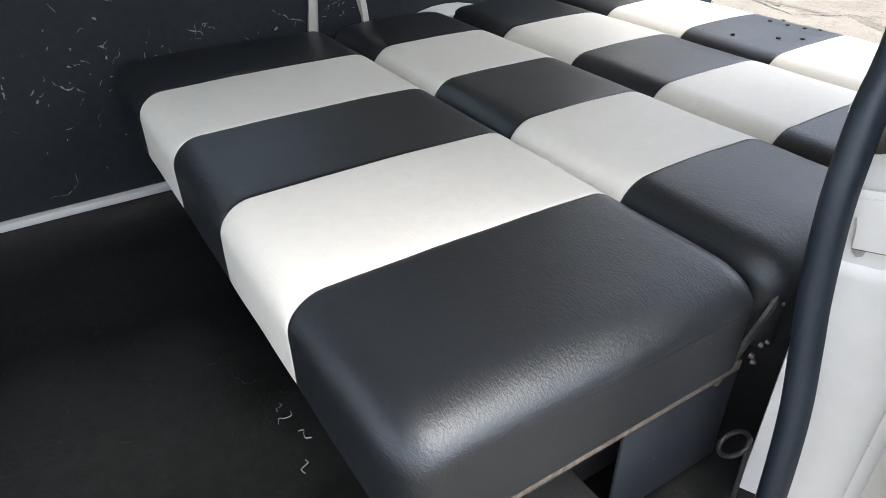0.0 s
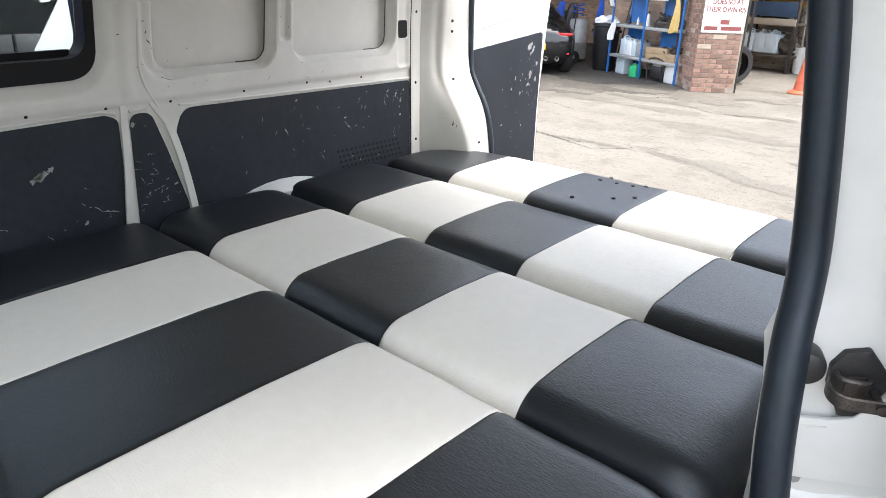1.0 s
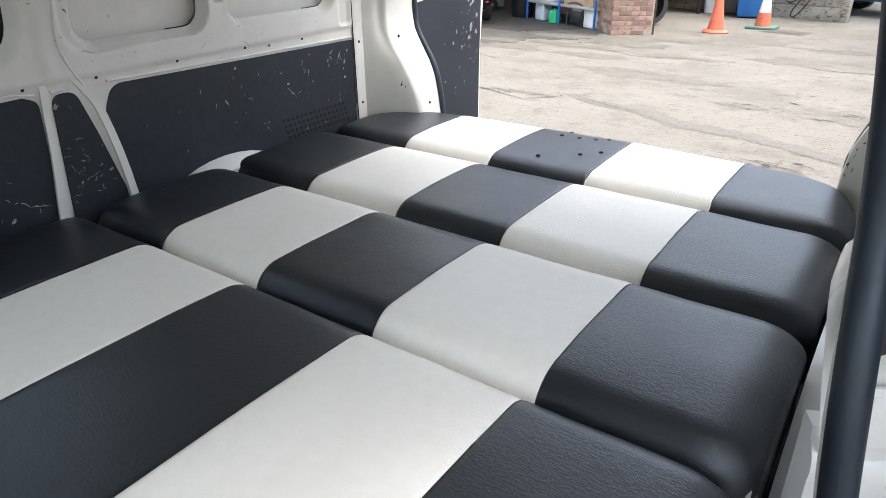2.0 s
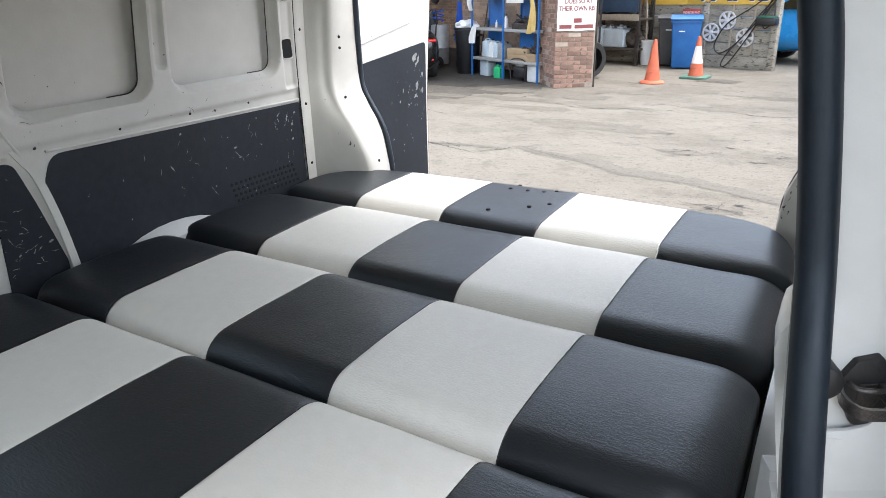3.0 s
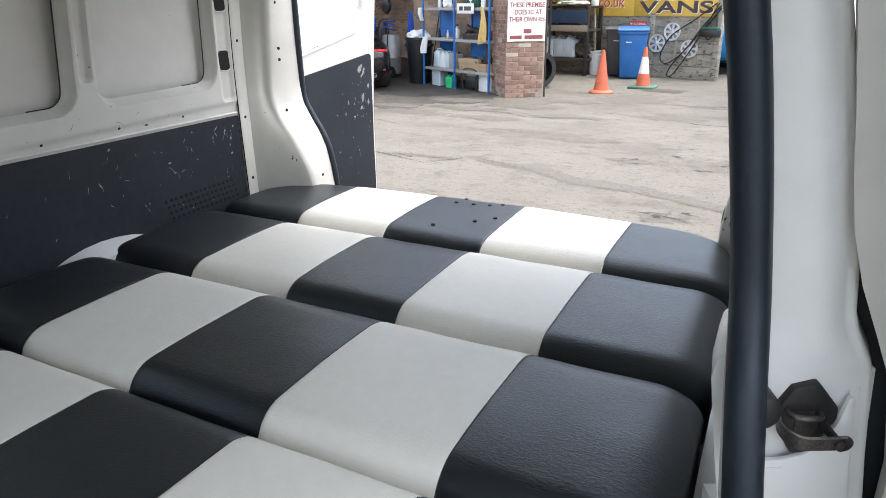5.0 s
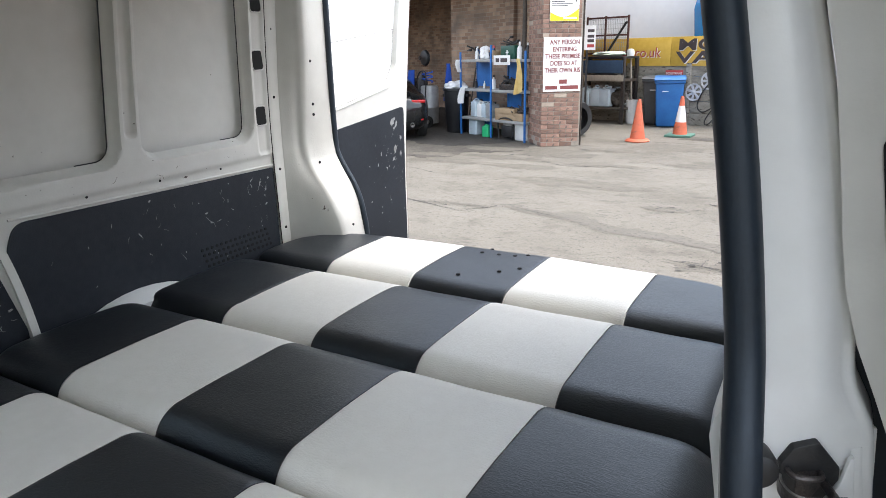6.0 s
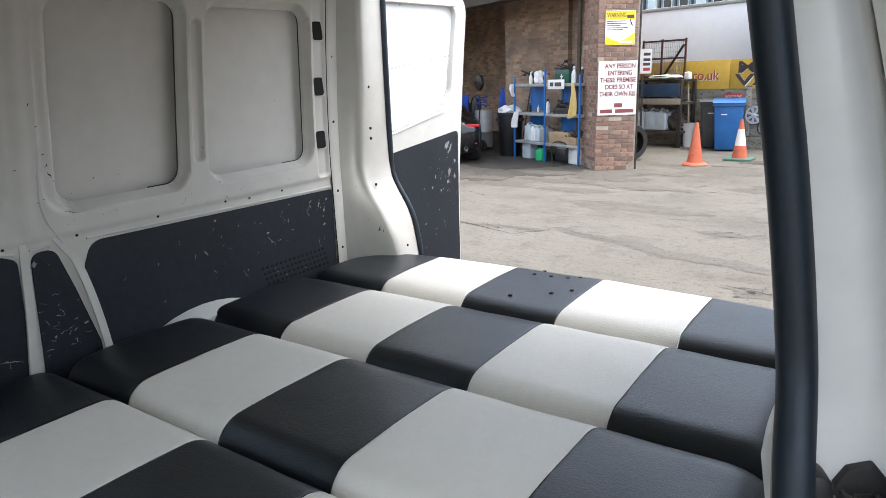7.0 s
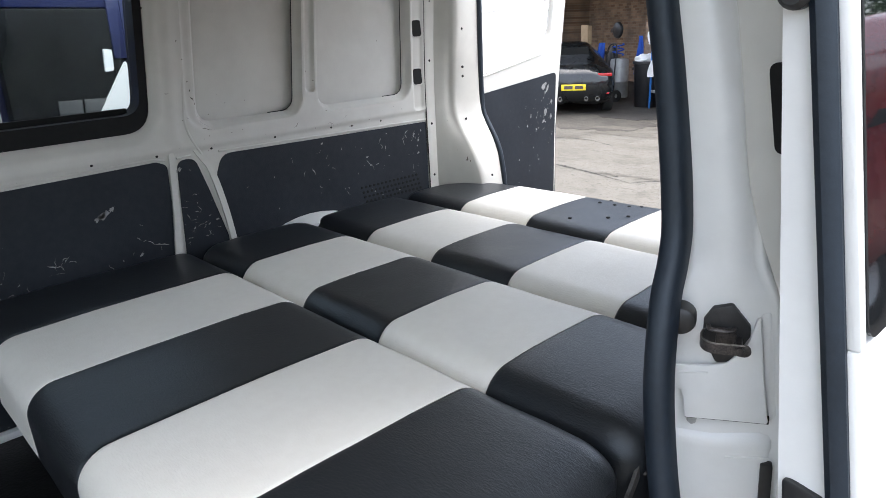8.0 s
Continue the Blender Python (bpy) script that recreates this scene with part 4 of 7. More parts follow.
# ---- rear door, swung open in line with the far side ----
def rear_door(m):
    d = thing("rear_door", m, "open white rear van door lined with scuffed dark board", "van door")
    # local: x inwards, y along the door, z up from its foot
    shell = rounded([(0.0, 0.0), (0.765, 0.0), (0.772, 0.42), (0.805, 0.70), (0.850, 1.02), (0.895, 1.30), (0.10, 1.30), (0.0, 0.9)], [0.03, 0.03, 0.2, 0.2, 0.2, 0.08, 0.08, 0.05], 6)
    part("shell", plate(shell, 0.05, Matrix.Translation((-0.06, 0, 0)) @ ON_SIDE, bevel=0.012), WHITE_PAINT, d)
    rim = rounded([(0.012, 0.02), (0.752, 0.02), (0.760, 0.42), (0.792, 0.70), (0.836, 1.02), (0.878, 1.285), (0.11, 1.285), (0.012, 0.9)], [0.03, 0.03, 0.2, 0.2, 0.2, 0.08, 0.08, 0.05], 6)
    hole = rounded([(0.10, 0.690), (0.40, 0.740), (0.655, 0.783), (0.722, 0.880), (0.745, 1.02), (0.790, 1.24), (0.16, 1.24), (0.10, 0.95)], [0.03, 0.2, 0.055, 0.06, 0.2, 0.05, 0.05, 0.05], 6)
    part("inner_frame", frame_ring(rim, hole, -0.016, 0.012), PANEL_PAINT, d)
    lip = smooth_line([(0.0125, y, z) for y, z in hole] + [(0.0125, *hole[0])], 2)
    part("panel_lip", sweep(lip, ring(0.004, 6), side=(1, 0, 0)), PANEL_PAINT, d, "rolled rim of the sunk door panel")
    # dark bead that draws the edge shadow round the sunk panel
    groove = smooth_line([(-0.0115, y + 0.0035 * (1 if y < 0.4 else -1), z + 0.003) for y, z in hole if z < 1.15], 2)
    part("shade_bead", sweep(groove, ring(0.002, 6), side=(1, 0, 0)), CHIP, d, "dark bead for the shade round the sunk panel")
    part("inner_skin", plate(rounded([(0.06, 0.66), (0.76, 0.70), (0.82, 1.27), (0.12, 1.27)], 0.03), 0.004, Matrix.Translation((-0.0158, 0, 0)) @ ON_SIDE), PANEL_PAINT, d, "plain sheet in the sunk door panel", smooth=False)
    board = rounded([(0.05, 0.03), (0.738, 0.03), (0.742, 0.30), (0.757, 0.690), (0.05, 0.622)], [0.01, 0.01, 0.2, 0.02, 0.01])
    b = part("lining_board", plate(board, 0.006, Matrix.Translation((0.012, 0, 0)) @ ON_SIDE), BOARD, d, "scuffed dark grey lining board", smooth=False)
    r = random.Random(9)
    worms = [(0.725 - abs(r.gauss(0, 0.12)), r.triangular(0.12, 0.64, 0.55), r.uniform(0.006, 0.03), r.uniform(0.0015, 0.005), r.uniform(1.1, 2.0)) for _ in range(22)]
    chips = [(0.660, 0.630, 0.060, 1.0), (0.690, 0.620, 0.035, 1.4), (0.672, 0.600, 0.030, 0.6), (0.672, 0.500, 0.040, 1.4), (0.660, 0.465, 0.028, 0.9), (0.60, 0.43, 0.020, 1.5), (0.720, 0.55, 0.022, 1.5), (0.715, 0.48, 0.024, 1.5), (0.56, 0.50, 0.020, 1.2), (0.535, 0.455, 0.016, 1.3), (0.47, 0.30, 0.012, 0.5)]
    chips += [(0.72 - abs(r.gauss(0, 0.18)), r.triangular(0.08, 0.64, 0.5), r.uniform(0.003, 0.011), r.uniform(0.6, 2.2)) for _ in range(24)]
    fleck_part(flecks([w for w in worms if 0.07 < w[0] < 0.735 and w[1] < 0.61], [c for c in chips if 0.07 < c[0] < 0.735], 9), 0.0188, b, SCUFF, "pale scratches and chips in the board")
    part("door_seal", sweep(smooth_line([(-0.005, 0.772, 0.03), (-0.005, 0.778, 0.42), (-0.005, 0.806, 0.66)], 6), ring(0.005, 8), side=(1, 0, 0)), RUBBER, d, "black edge seal")
    part("latch_plate", boxes((-0.03, 0.0, 0.770, 0.784, 0.46, 0.56), bevel=0.003), BLACK_STEEL, d, "black latch plate")
    for z in (0.2, 0.95):
        part("hinge", boxes((-0.05, 0.0, -0.09, 0.03, z, z + 0.06), bevel=0.008), WHITE_PAINT, d)
    return d


rear_door(VAN @ Matrix.Translation((-0.918, 1.22, 0.80)))


# ---- near side pillar of the sliding door ----
JAMB_TURN = math.atan2(0.423, 0.906)  # the lower jamb faces a little outwards
JAMB = Matrix.Translation((0.82, -0.012, 0)) @ Matrix.Rotation(JAMB_TURN, 4, "Z")  # x along the face, -y out of it


def jamb_y(x):
    return -0.012 + (x - 0.82) * 0.467


def on_jamb(outline, thick, front, bevel=0.0012):
    """A plate on the lower jamb: outline of (along, height), its front standing `front` out of the face."""
    return plate(outline, thick, JAMB @ Matrix.Translation((0, thick - front, 0)) @ ON_FRONT, bevel=bevel)


def door_pillar():
    p = tagged(new("pillar_side_door"), "white door pillar with rubber seal, striker and cover plate", "van pillar", "", "structure")
    p.matrix_world = VAN
    # jamb: a plan line from the reveal over the seal's seat to the crease and the outer lip; x out, y back
    n, verts, faces = 16, [], []
    fine = np.linspace(0.62, 2.06, 90)
    for z in fine:
        s, c, l = seal_x(z), crease_x(z), lip_x(z)
        t = min(max((1.46 - z) / 0.06, 0), 1)
        t = t * t * (3 - 2 * t)
        w = 0.016 * t  # the face turns outwards and the lip swells under the crease
        plan = [(s - 0.016 - 0.042 * t, 0.10), (s - 0.015 - 0.042 * t, 0.03), (s - 0.012 - 0.040 * t, 0.014), (s - 0.006 - 0.036 * t, 0.008), (s - 0.001 - 0.018 * t, 0.0085 - 0.005 * t), (s + 0.004, 0.009)]
        plan += [(s + u * (c - s) + w * u, y) for u, y in ((0.35, 0.0095), (0.6, 0.012), (0.8, 0.017), (0.92, 0.026), (1.0, 0.034))]
        plan += [(c + 0.003 + w, 0.0385), (l - 0.005 + w, 0.0385), (l - 0.001 + w, 0.042), (l + w, 0.050), (l - 0.002 + w, 0.12)]
        verts += [(x, y if i < 2 or i == 15 else y + t * (jamb_y(x) + 0.005 + (0.008 if i == 14 else 0.0) - y), z) for i, (x, y) in enumerate(plan)]
    for i in range(len(fine) - 1):
        for j in range(n - 1):
            faces.append((i * n + j, i * n + j + 1, (i + 1) * n + j + 1, (i + 1) * n + j))
    part("jamb", (verts, faces), WHITE_PAINT, p, angle=60)
    # rubber seal: bows forward below the striker
    line = smooth_line([(0.714, 0.0, 2.06), (0.768, 0.0, 1.75), (0.777, 0.0, 1.70), (0.792, -0.002, 1.60), (0.805, -0.008, 1.50), (0.811, -0.024, 1.45), (0.817, -0.050, 1.40), (0.829, -0.076, 1.30), (0.843, -0.082, 1.19), (0.857, -0.084, 1.11), (0.871, -0.084, 1.02), (0.880, -0.084, 0.92), (0.888, -0.084, 0.78)])
    sec = [(-0.0175, -0.012), (-0.0185, 0.003), (-0.013, 0.014), (-0.004, 0.019), (0.007, 0.018), (0.015, 0.011), (0.0180, 0.0), (0.0170, -0.012)]
    part("door_seal", sweep(line, [(a, b) for a, b in sec], side=(1, 0, 0)), RUBBER, p, "thick black rubber door seal")
    lip = [v + Vector((-0.0165 - 0.003 * min(max((1.5 - v.z) / 0.2, 0), 1), 0.018, 0)) for v in line if v.z < 1.56]
    part("seal_flange", sweep(lip, [(-0.003, -0.014), (0.003, -0.014), (0.003, 0.014), (-0.003, 0.014)], side=(1, 0, 0)), GALV, p, "bare steel flange behind the seal")
    # pressed cover plate under the striker, stepped flange beside it
    low = rounded([(-0.006, 1.304), (0.041, 1.3085), (0.062, 1.3155), (0.077, 1.333), (0.087, 1.352), (0.0925, 1.380), (0.0965, 1.384), (0.1007, 1.350), (0.1078, 1.2936), (0.1183, 1.234), (0.0145, 1.2265), (0.0118, 1.2566), (0.008, 1.268), (-0.006, 1.270)],
                  [0.004, 0.02, 0.02, 0.02, 0.02, 0.004, 0.003, 0.01, 0.01, 0.004, 0.003, 0.004, 0.004, 0.002])
    cover = part("cover_plate", on_jamb(low, 0.005, 0.008), WHITE_PAINT, p, "white pressed cover plate")
    # black strip stands in for the shadow line below the plate
    part("gap", on_jamb([(0.0155, 1.2235), (0.1195, 1.2310), (0.1195, 1.2400), (0.0155, 1.2330)], 0.012, 0.003, 0.0), HOLE, p, "dark strip for the shadow under the cover plate")
    part("swage", on_jamb(rounded([(0.004, 1.296), (0.040, 1.300), (0.040, 1.298), (0.004, 1.294)], 0.0008), 0.002, 0.0092, 0.0006), WHITE_PAINT, cover)
    fl = rounded([(0.0978, 1.384), (0.1088, 1.388), (0.1120, 1.362), (0.1190, 1.320), (0.1275, 1.2418), (0.1235, 1.2337), (0.1195, 1.234), (0.1090, 1.2936)], 0.003)
    part("side_flange", on_jamb(fl, 0.020, -0.004), WHITE_PAINT, p, "stepped white flange")
    part("side_flange", on_jamb(rounded([(0.1085, 1.388), (0.1190, 1.404), (0.1240, 1.404), (0.1310, 1.320), (0.1370, 1.262), (0.1330, 1.247), (0.1270, 1.2418), (0.1190, 1.320)], 0.003), 0.022, -0.012), WHITE_PAINT, p, "stepped white flange")
    part("clip", on_jamb(rounded([(0.017, 1.228), (0.032, 1.228), (0.030, 1.214), (0.024, 1.211), (0.018, 1.216)], 0.003), 0.010, 0.000, 0.002), GALV, p, "small grey clip")
    # body of the pillar below the plate, with a rolled shoulder
    prof = [(0.05, 1.228), (0.022, 1.228), (0.020, 1.214), (0.009, 1.206), (0.003, 1.198), (-0.001, 1.190), (-0.002, 1.180), (0.000, 1.168), (0.000, 0.60), (0.05, 0.60)]
    bm = bmesh.new()
    rings = [[bm.verts.new(JAMB @ Vector((u, y + d, z + 0.00012 * (u > 0.06) * 100))) for y, z in prof] for u, d in ((-0.012, 0), (0.05, 0), (0.110, 0), (0.122, 0.002), (0.128, 0.008), (0.130, 0.02))]
    for r0, r1 in zip(rings, rings[1:]):
        for i in range(len(prof)):
            bm.faces.new((r0[i], r0[(i + 1) % len(prof)], r1[(i + 1) % len(prof)], r1[i]))
    bm.faces.new(rings[0]), bm.faces.new(rings[-1][::-1])
    bmesh.ops.recalc_face_normals(bm, faces=bm.faces)
    part("lower_jamb", bm, WHITE_PAINT, p, "white lower body of the pillar")
    part("pillar_foot", boxes((0.790, 0.882, 0.036, 0.10, FLOOR_Z + 0.001, 1.13), bevel=0.010), WHITE_PAINT, p, "white inner foot of the pillar")
    part("crease", on_jamb(rounded([(0.070, 1.167), (0.1255, 1.176), (0.1255, 1.1785), (0.070, 1.1705)], 0.001), 0.002, 0.0016, 0.0006), WHITE_PAINT, p, "pressed crease")
    part("pad", on_jamb(rounded([(0.115, 1.168), (0.130, 1.172), (0.134, 1.04), (0.119, 1.04)], 0.004), 0.012, 0.006), BLACK_PLASTIC, p, "black plastic pad")
    # buffer and striker
    bm = lathe([(0, 0), (0.016, 0), (0.016, 0.006), (0.0195, 0.008), (0.0195, 0.028), (0.0175, 0.034), (0.012, 0.037), (0, 0.037)], 24,
               JAMB @ Matrix.Translation((0.002, 0.006, 1.377)) @ Matrix.Rotation(radians(90), 4, "X"))
    part("buffer", bm, BLACK_PLASTIC, p, "round black rubber buffer")
    plate_o = rounded([(0.0405, 1.390), (0.0635, 1.3965), (0.0865, 1.368), (0.087, 1.3545), (0.0653, 1.3155), (0.0481, 1.313), (0.0303, 1.349), (0.0301, 1.372)], 0.005)
    s = part("striker", on_jamb(plate_o, 0.012, 0.005, 0.002), BLACK_STEEL, p, "black door striker")
    part("striker_pocket", on_jamb(rounded([(0.046, 1.364), (0.066, 1.366), (0.072, 1.352), (0.062, 1.333), (0.046, 1.336)], 0.004), 0.003, 0.006, 0.001), RUST_STEEL, s, "rusty striker pocket")
    loop = smooth_line([(0.031, -0.003, 1.352), (0.0285, -0.014, 1.351), (0.031, -0.028, 1.350), (0.040, -0.0355, 1.349), (0.055, -0.0365, 1.349), (0.080, -0.0365, 1.350)], 5)
    part("striker_arm", sweep([JAMB @ v for v in loop], [(-0.0075, -0.0016), (-0.0065, 0.0016), (0.0065, 0.0016), (0.0075, -0.0016)], side=(0, 0, 1)), RUST_STEEL, s, "bent rusty striker arm")
    part("arm_rim", sweep([JAMB @ (v + Vector((0, -0.001, 0.0075))) for v in loop], ring(0.0013, 6), side=(0, 0, 1)), BARE_STEEL, s, "bright worn rim of the striker arm")
    tongue = smooth_line([(0.036, -0.002, 1.366), (0.038, -0.016, 1.366), (0.050, -0.020, 1.366), (0.064, -0.017, 1.365), (0.068, -0.004, 1.364)], 4)
    part("striker_arm", sweep([JAMB @ v for v in tongue], ring(0.003, 8), side=(0, 0, 1)), RUST_STEEL, s, "rusty wire loop of the striker")
    part("striker_arm", lathe([(0, 0.0026), (0.007, 0.0026), (0.0085, 0.0016), (0.0085, 0)], 18, JAMB @ Matrix.Translation((0.079, -0.0352, 1.3495)) @ Matrix.Rotation(radians(90), 4, "X")), RUST_STEEL, s, "rounded end of the striker arm")
    bolt = rod(bmesh.new(), JAMB @ Vector((0.074, -0.002, 1.3495)), JAMB @ Vector((0.074, -0.0385, 1.3495)), 0.0045)
    part("bolt", rod(bolt, JAMB @ Vector((0.074, -0.0375, 1.3495)), JAMB @ Vector((0.074, -0.0415, 1.3495)), 0.0056, 12), RUST_STEEL, s, "rusty bolt")
    return p


door_pillar()


# ---- sliding door, pushed back along the outside ----
def sliding_door():
    o = Vector((0.97, 0.45, 0.55))
    d = thing("sliding_door", VAN @ Matrix.Translation(o + Vector((0.019, 0, 0))), "white sliding side door pushed back, dark tinted window", "van door")

    def fit_door(bm):
        """From upright van coordinates to the door's own, leaning out towards the sill."""
        for v in bm.verts:
            w = np.interp(v.co.x, [0.928, 0.956], [0.095, 0.146])
            v.co.x += w * (1.73 - v.co.z)
            v.co -= o
        return bm

    zs = np.linspace(0.6, 2.02, 24)
    sk = boxes((0.977, 0.991, -0.105, 1.05, 0.58, 1.432), (0.977, 0.991, -0.105, -0.088, 1.432, 1.95), (0.977, 0.991, 0.95, 1.05, 1.432, 1.95), (0.96, 0.99, -0.105, 1.05, 1.95, 2.06), bevel=0.003)
    part("outer_skin", fit_door(sk), WHITE_PAINT, d)
    part("swage", fit_door(boxes((0.988, 0.999, -0.06, 1.05, 0.75, 1.26), bevel=0.004)), WHITE_PAINT, d)
    fe = bmesh.new()
    for z0, z1 in zip(zs, zs[1:]):
        box(fe, 0.928, 0.976, -0.10, -0.055, z0, z1)
    bmesh.ops.remove_doubles(fe, verts=fe.verts, dist=1e-5)
    part("front_edge", fit_door(fe), WHITE_PAINT, d)
    part("inner_panel", fit_door(boxes((0.950, 0.972, 0.09, 1.03, 0.60, 1.34), (0.950, 0.972, 0.09, 0.14, 1.34, 2.0), (0.950, 0.972, 0.90, 1.03, 1.34, 2.0), bevel=0.008)), PANEL_PAINT, d)
    edge = [(0.78, 1.99), (0.842, 1.75), (0.850, 1.70), (0.858, 1.65), (0.865, 1.60), (0.874, 1.55), (0.889, 1.50), (0.910, 1.45), (0.930, 1.40), (0.945, 1.30), (0.95, 0.62)]
    right = [(0.935 + 0.095 * (1.73 - z), z) for z in (0.62, 1.40, 1.99)]
    stp = plate(edge[::-1] + right[::-1], 0.035, ON_FRONT @ Matrix.Identity(4))
    bmesh.ops.transform(stp, matrix=Matrix.Translation(Vector((-0.011, 0.055, 0)) - o), verts=stp.verts)
    bmesh.ops.recalc_face_normals(stp, faces=stp.faces)
    part("step", stp, PANEL_PAINT, d, "pale stepped door edge")
    sl = plate(rounded([(0.889, 1.592), (0.940, 1.592), (0.930, 1.694), (0.872, 1.694)], 0.011), 0.003, Matrix.Translation(Vector((0, 0.0195, 0)) - o) @ ON_FRONT)
    part("latch_slot", sl, HOLE, d, "black latch opening")
    seal = sweep([Vector((0.967, -0.102, z)) for z in zs], [(-0.011, -0.002), (-0.011, -0.010), (-0.004, -0.015), (0.005, -0.014), (0.011, -0.008), (0.011, -0.002)], side=(1, 0, 0))
    for v in seal.verts:
        v.co.y = -0.204 - v.co.y if v.co.y > -0.101 else v.co.y
    part("door_seal", fit_door(seal), RUBBER, d, "black rubber edge seal")
    # wide dark backing: seal and shadow of the door gap in one strip
    gap = sweep(smooth_line([(0.900, 0.094, 1.54), (0.905, 0.094, 1.50), (0.914, 0.094, 1.45), (0.934, 0.094, 1.40), (0.945, 0.094, 1.30), (0.955, 0.094, 0.8)], 4), [(-0.03, -0.003), (0.05, -0.003), (0.05, 0.003), (-0.03, 0.003)], side=(1, 0, 0))
    bmesh.ops.translate(gap, vec=-o, verts=gap.verts)
    part("gap_shade", gap, RUBBER, d, "dark strip for seal and shade in the door gap")
    part("stop", fit_door(lathe([(0, 0), (0.014, 0), (0.016, 0.004), (0.016, 0.016), (0.011, 0.022), (0, 0.022)], 20, Matrix.Translation((0.944, -0.10, 1.765)) @ Matrix.Rotation(radians(90), 4, "X"))), BLACK_PLASTIC, d, "round black door stop")
    part("latch_plate", fit_door(plate(rounded([(0.931, 1.12), (0.954, 1.12), (0.954, 1.255), (0.931, 1.265)], 0.006), 0.008, Matrix.Translation((0, -0.098, 0)) @ ON_FRONT, bevel=0.002)), BLACK_PLASTIC, d, "black latch plate")
    pane = rounded([(-0.086, 1.437), (0.96, 1.42), (0.96, 1.96), (-0.086, 1.96)], [0.025, 0.05, 0.05, 0.03])
    part("pane", fit_door(plate(pane, 0.004, Matrix.Translation((0.9885, 0, 0)) @ ON_SIDE)), DARK_PANE, d, "dark tinted glass", smooth=False)
    return d


sliding_door()


# ---- the folded-out bed ----
STRIPES = (-0.755, -0.45, -0.15, 0.15, 0.45, 0.762)
TOP = 1.148


def cushion_profile(y0, y1, zb, front, back, top, dome=0.006):
    """Section of a cushion from its front foot over the top to its rear foot, with outward normals. front, back: (run, drop) of the rolled edges."""
    (fh, fv), (bh, bv), pts = front, back, []
    pts += [(y0 + 0.012 - 0.012 * math.sin(a), zb + 0.012 - 0.012 * math.cos(a)) for a in np.linspace(0, math.pi / 2, 5)]
    pts += [(y0, z) for z in np.linspace(zb + 0.012, top - fv, 4)[1:-1]]
    pts += [(y0 + fh - fh * math.cos(a), top - fv + fv * math.sin(a)) for a in np.linspace(0, math.pi / 2, 11)]
    pts += [(y, top) for y in np.linspace(y0 + fh, y1 - bh, 12)[1:-1]]
    pts += [(y1 - bh + bh * math.sin(a), top - bv + bv * math.cos(a)) for a in np.linspace(0, math.pi / 2, 11)]
    pts += [(y1 - 0.002, z) for z in np.linspace(top - bv, zb, 4)[1:]]
    p = np.array(pts)
    w = np.clip((p[:, 0] - y0) / (y1 - y0), 0, 1)
    p[:, 1] += dome * np.sin(np.pi * w) * np.clip((p[:, 1] - top + fv) / fv, 0, 1)
    t = np.gradient(p, axis=0)
    nrm = np.stack([-t[:, 1], t[:, 0]], 1)
    nrm /= np.linalg.norm(nrm, axis=1)[:, None]
    nrm[:6] = (-1, 0)
    return p, nrm


def cushion(y0, y1, zb, front, back, top, label, rear_curve=None, colours=("b", "w", "b", "w", "b"), seed=0, far=-0.755, cuts=STRIPES):
    base = Vector((0, (y0 + y1) / 2, zb))
    c = thing("bed_cushion", VAN @ Matrix.Translation(base), label, "cushion", "bed cushions")
    prof, nrm = cushion_profile(y0, y1, zb, front, back, top)
    end, run = 0.048, 0.085  # how far the ends roll in, and over what length
    for s, (xa, xb) in enumerate(zip((far, *cuts[1:]), cuts[1:])):
        xs = [(xa + 0.0009, 0.0016), (xa + 0.0035, 0.0003)] + [(x, 0.0) for x in np.linspace(xa + 0.01, xb - 0.01, 12)] + [(xb - 0.0035, 0.0003), (xb - 0.0009, 0.0016)]
        if s == 0:
            xs = [(xa + 0.9 * end * (1 - math.cos(a)), end - end * math.sin(a)) for a in np.linspace(0, math.pi / 2, 9)] + [(x, 0) for x in np.linspace(xa + 0.9 * end, xb - 0.01, 10)[1:]] + xs[-2:]
        if s == 4:
            xs = xs[:2] + [(x, 0) for x in np.linspace(xa + 0.01, xb - run, 10)[:-1]] + [(xb - run + run * math.sin(a), end - end * math.cos(a)) for a in np.linspace(0, math.pi / 2, 13)]
        verts, faces, n = [], [], len(prof)
        for x, inset in xs:
            k = 1.0
            if rear_curve:
                k = (rear_curve(x) - y0) / (y1 - y0)
            for (y, z), (ny, nz) in zip(prof, nrm):
                wob = 0.0016 * noise.noise(Vector((x * 9, y * 9, z * 9 + seed))) + 0.0022 * noise.noise(Vector((x * 3.1, y * 3.1, seed)))
                yy, zz = y - ny * (inset - wob), z - nz * (inset - wob)
                zz = max(zz, zb)
                verts.append((x, y0 + (yy - y0) * k - base.y, zz - base.z))
        for i in range(len(xs) - 1):
            for j in range(n - 1):
                faces.append((i * n + j, (i + 1) * n + j, (i + 1) * n + j + 1, i * n + j + 1))
        if s == 0:
            faces.append(tuple(range(n)))
        if s == 4:
            faces.append(tuple(range((len(xs) - 1) * n, len(xs) * n))[::-1])
        faces = [f[::-1] for f in faces]
        dark = colours[s] == "b"
        part("stripe", (verts, faces), BLACK_HIDE if dark else CREAM_HIDE, c, "black leatherette stripe" if dark else "cream leatherette stripe", angle=50)
    return c


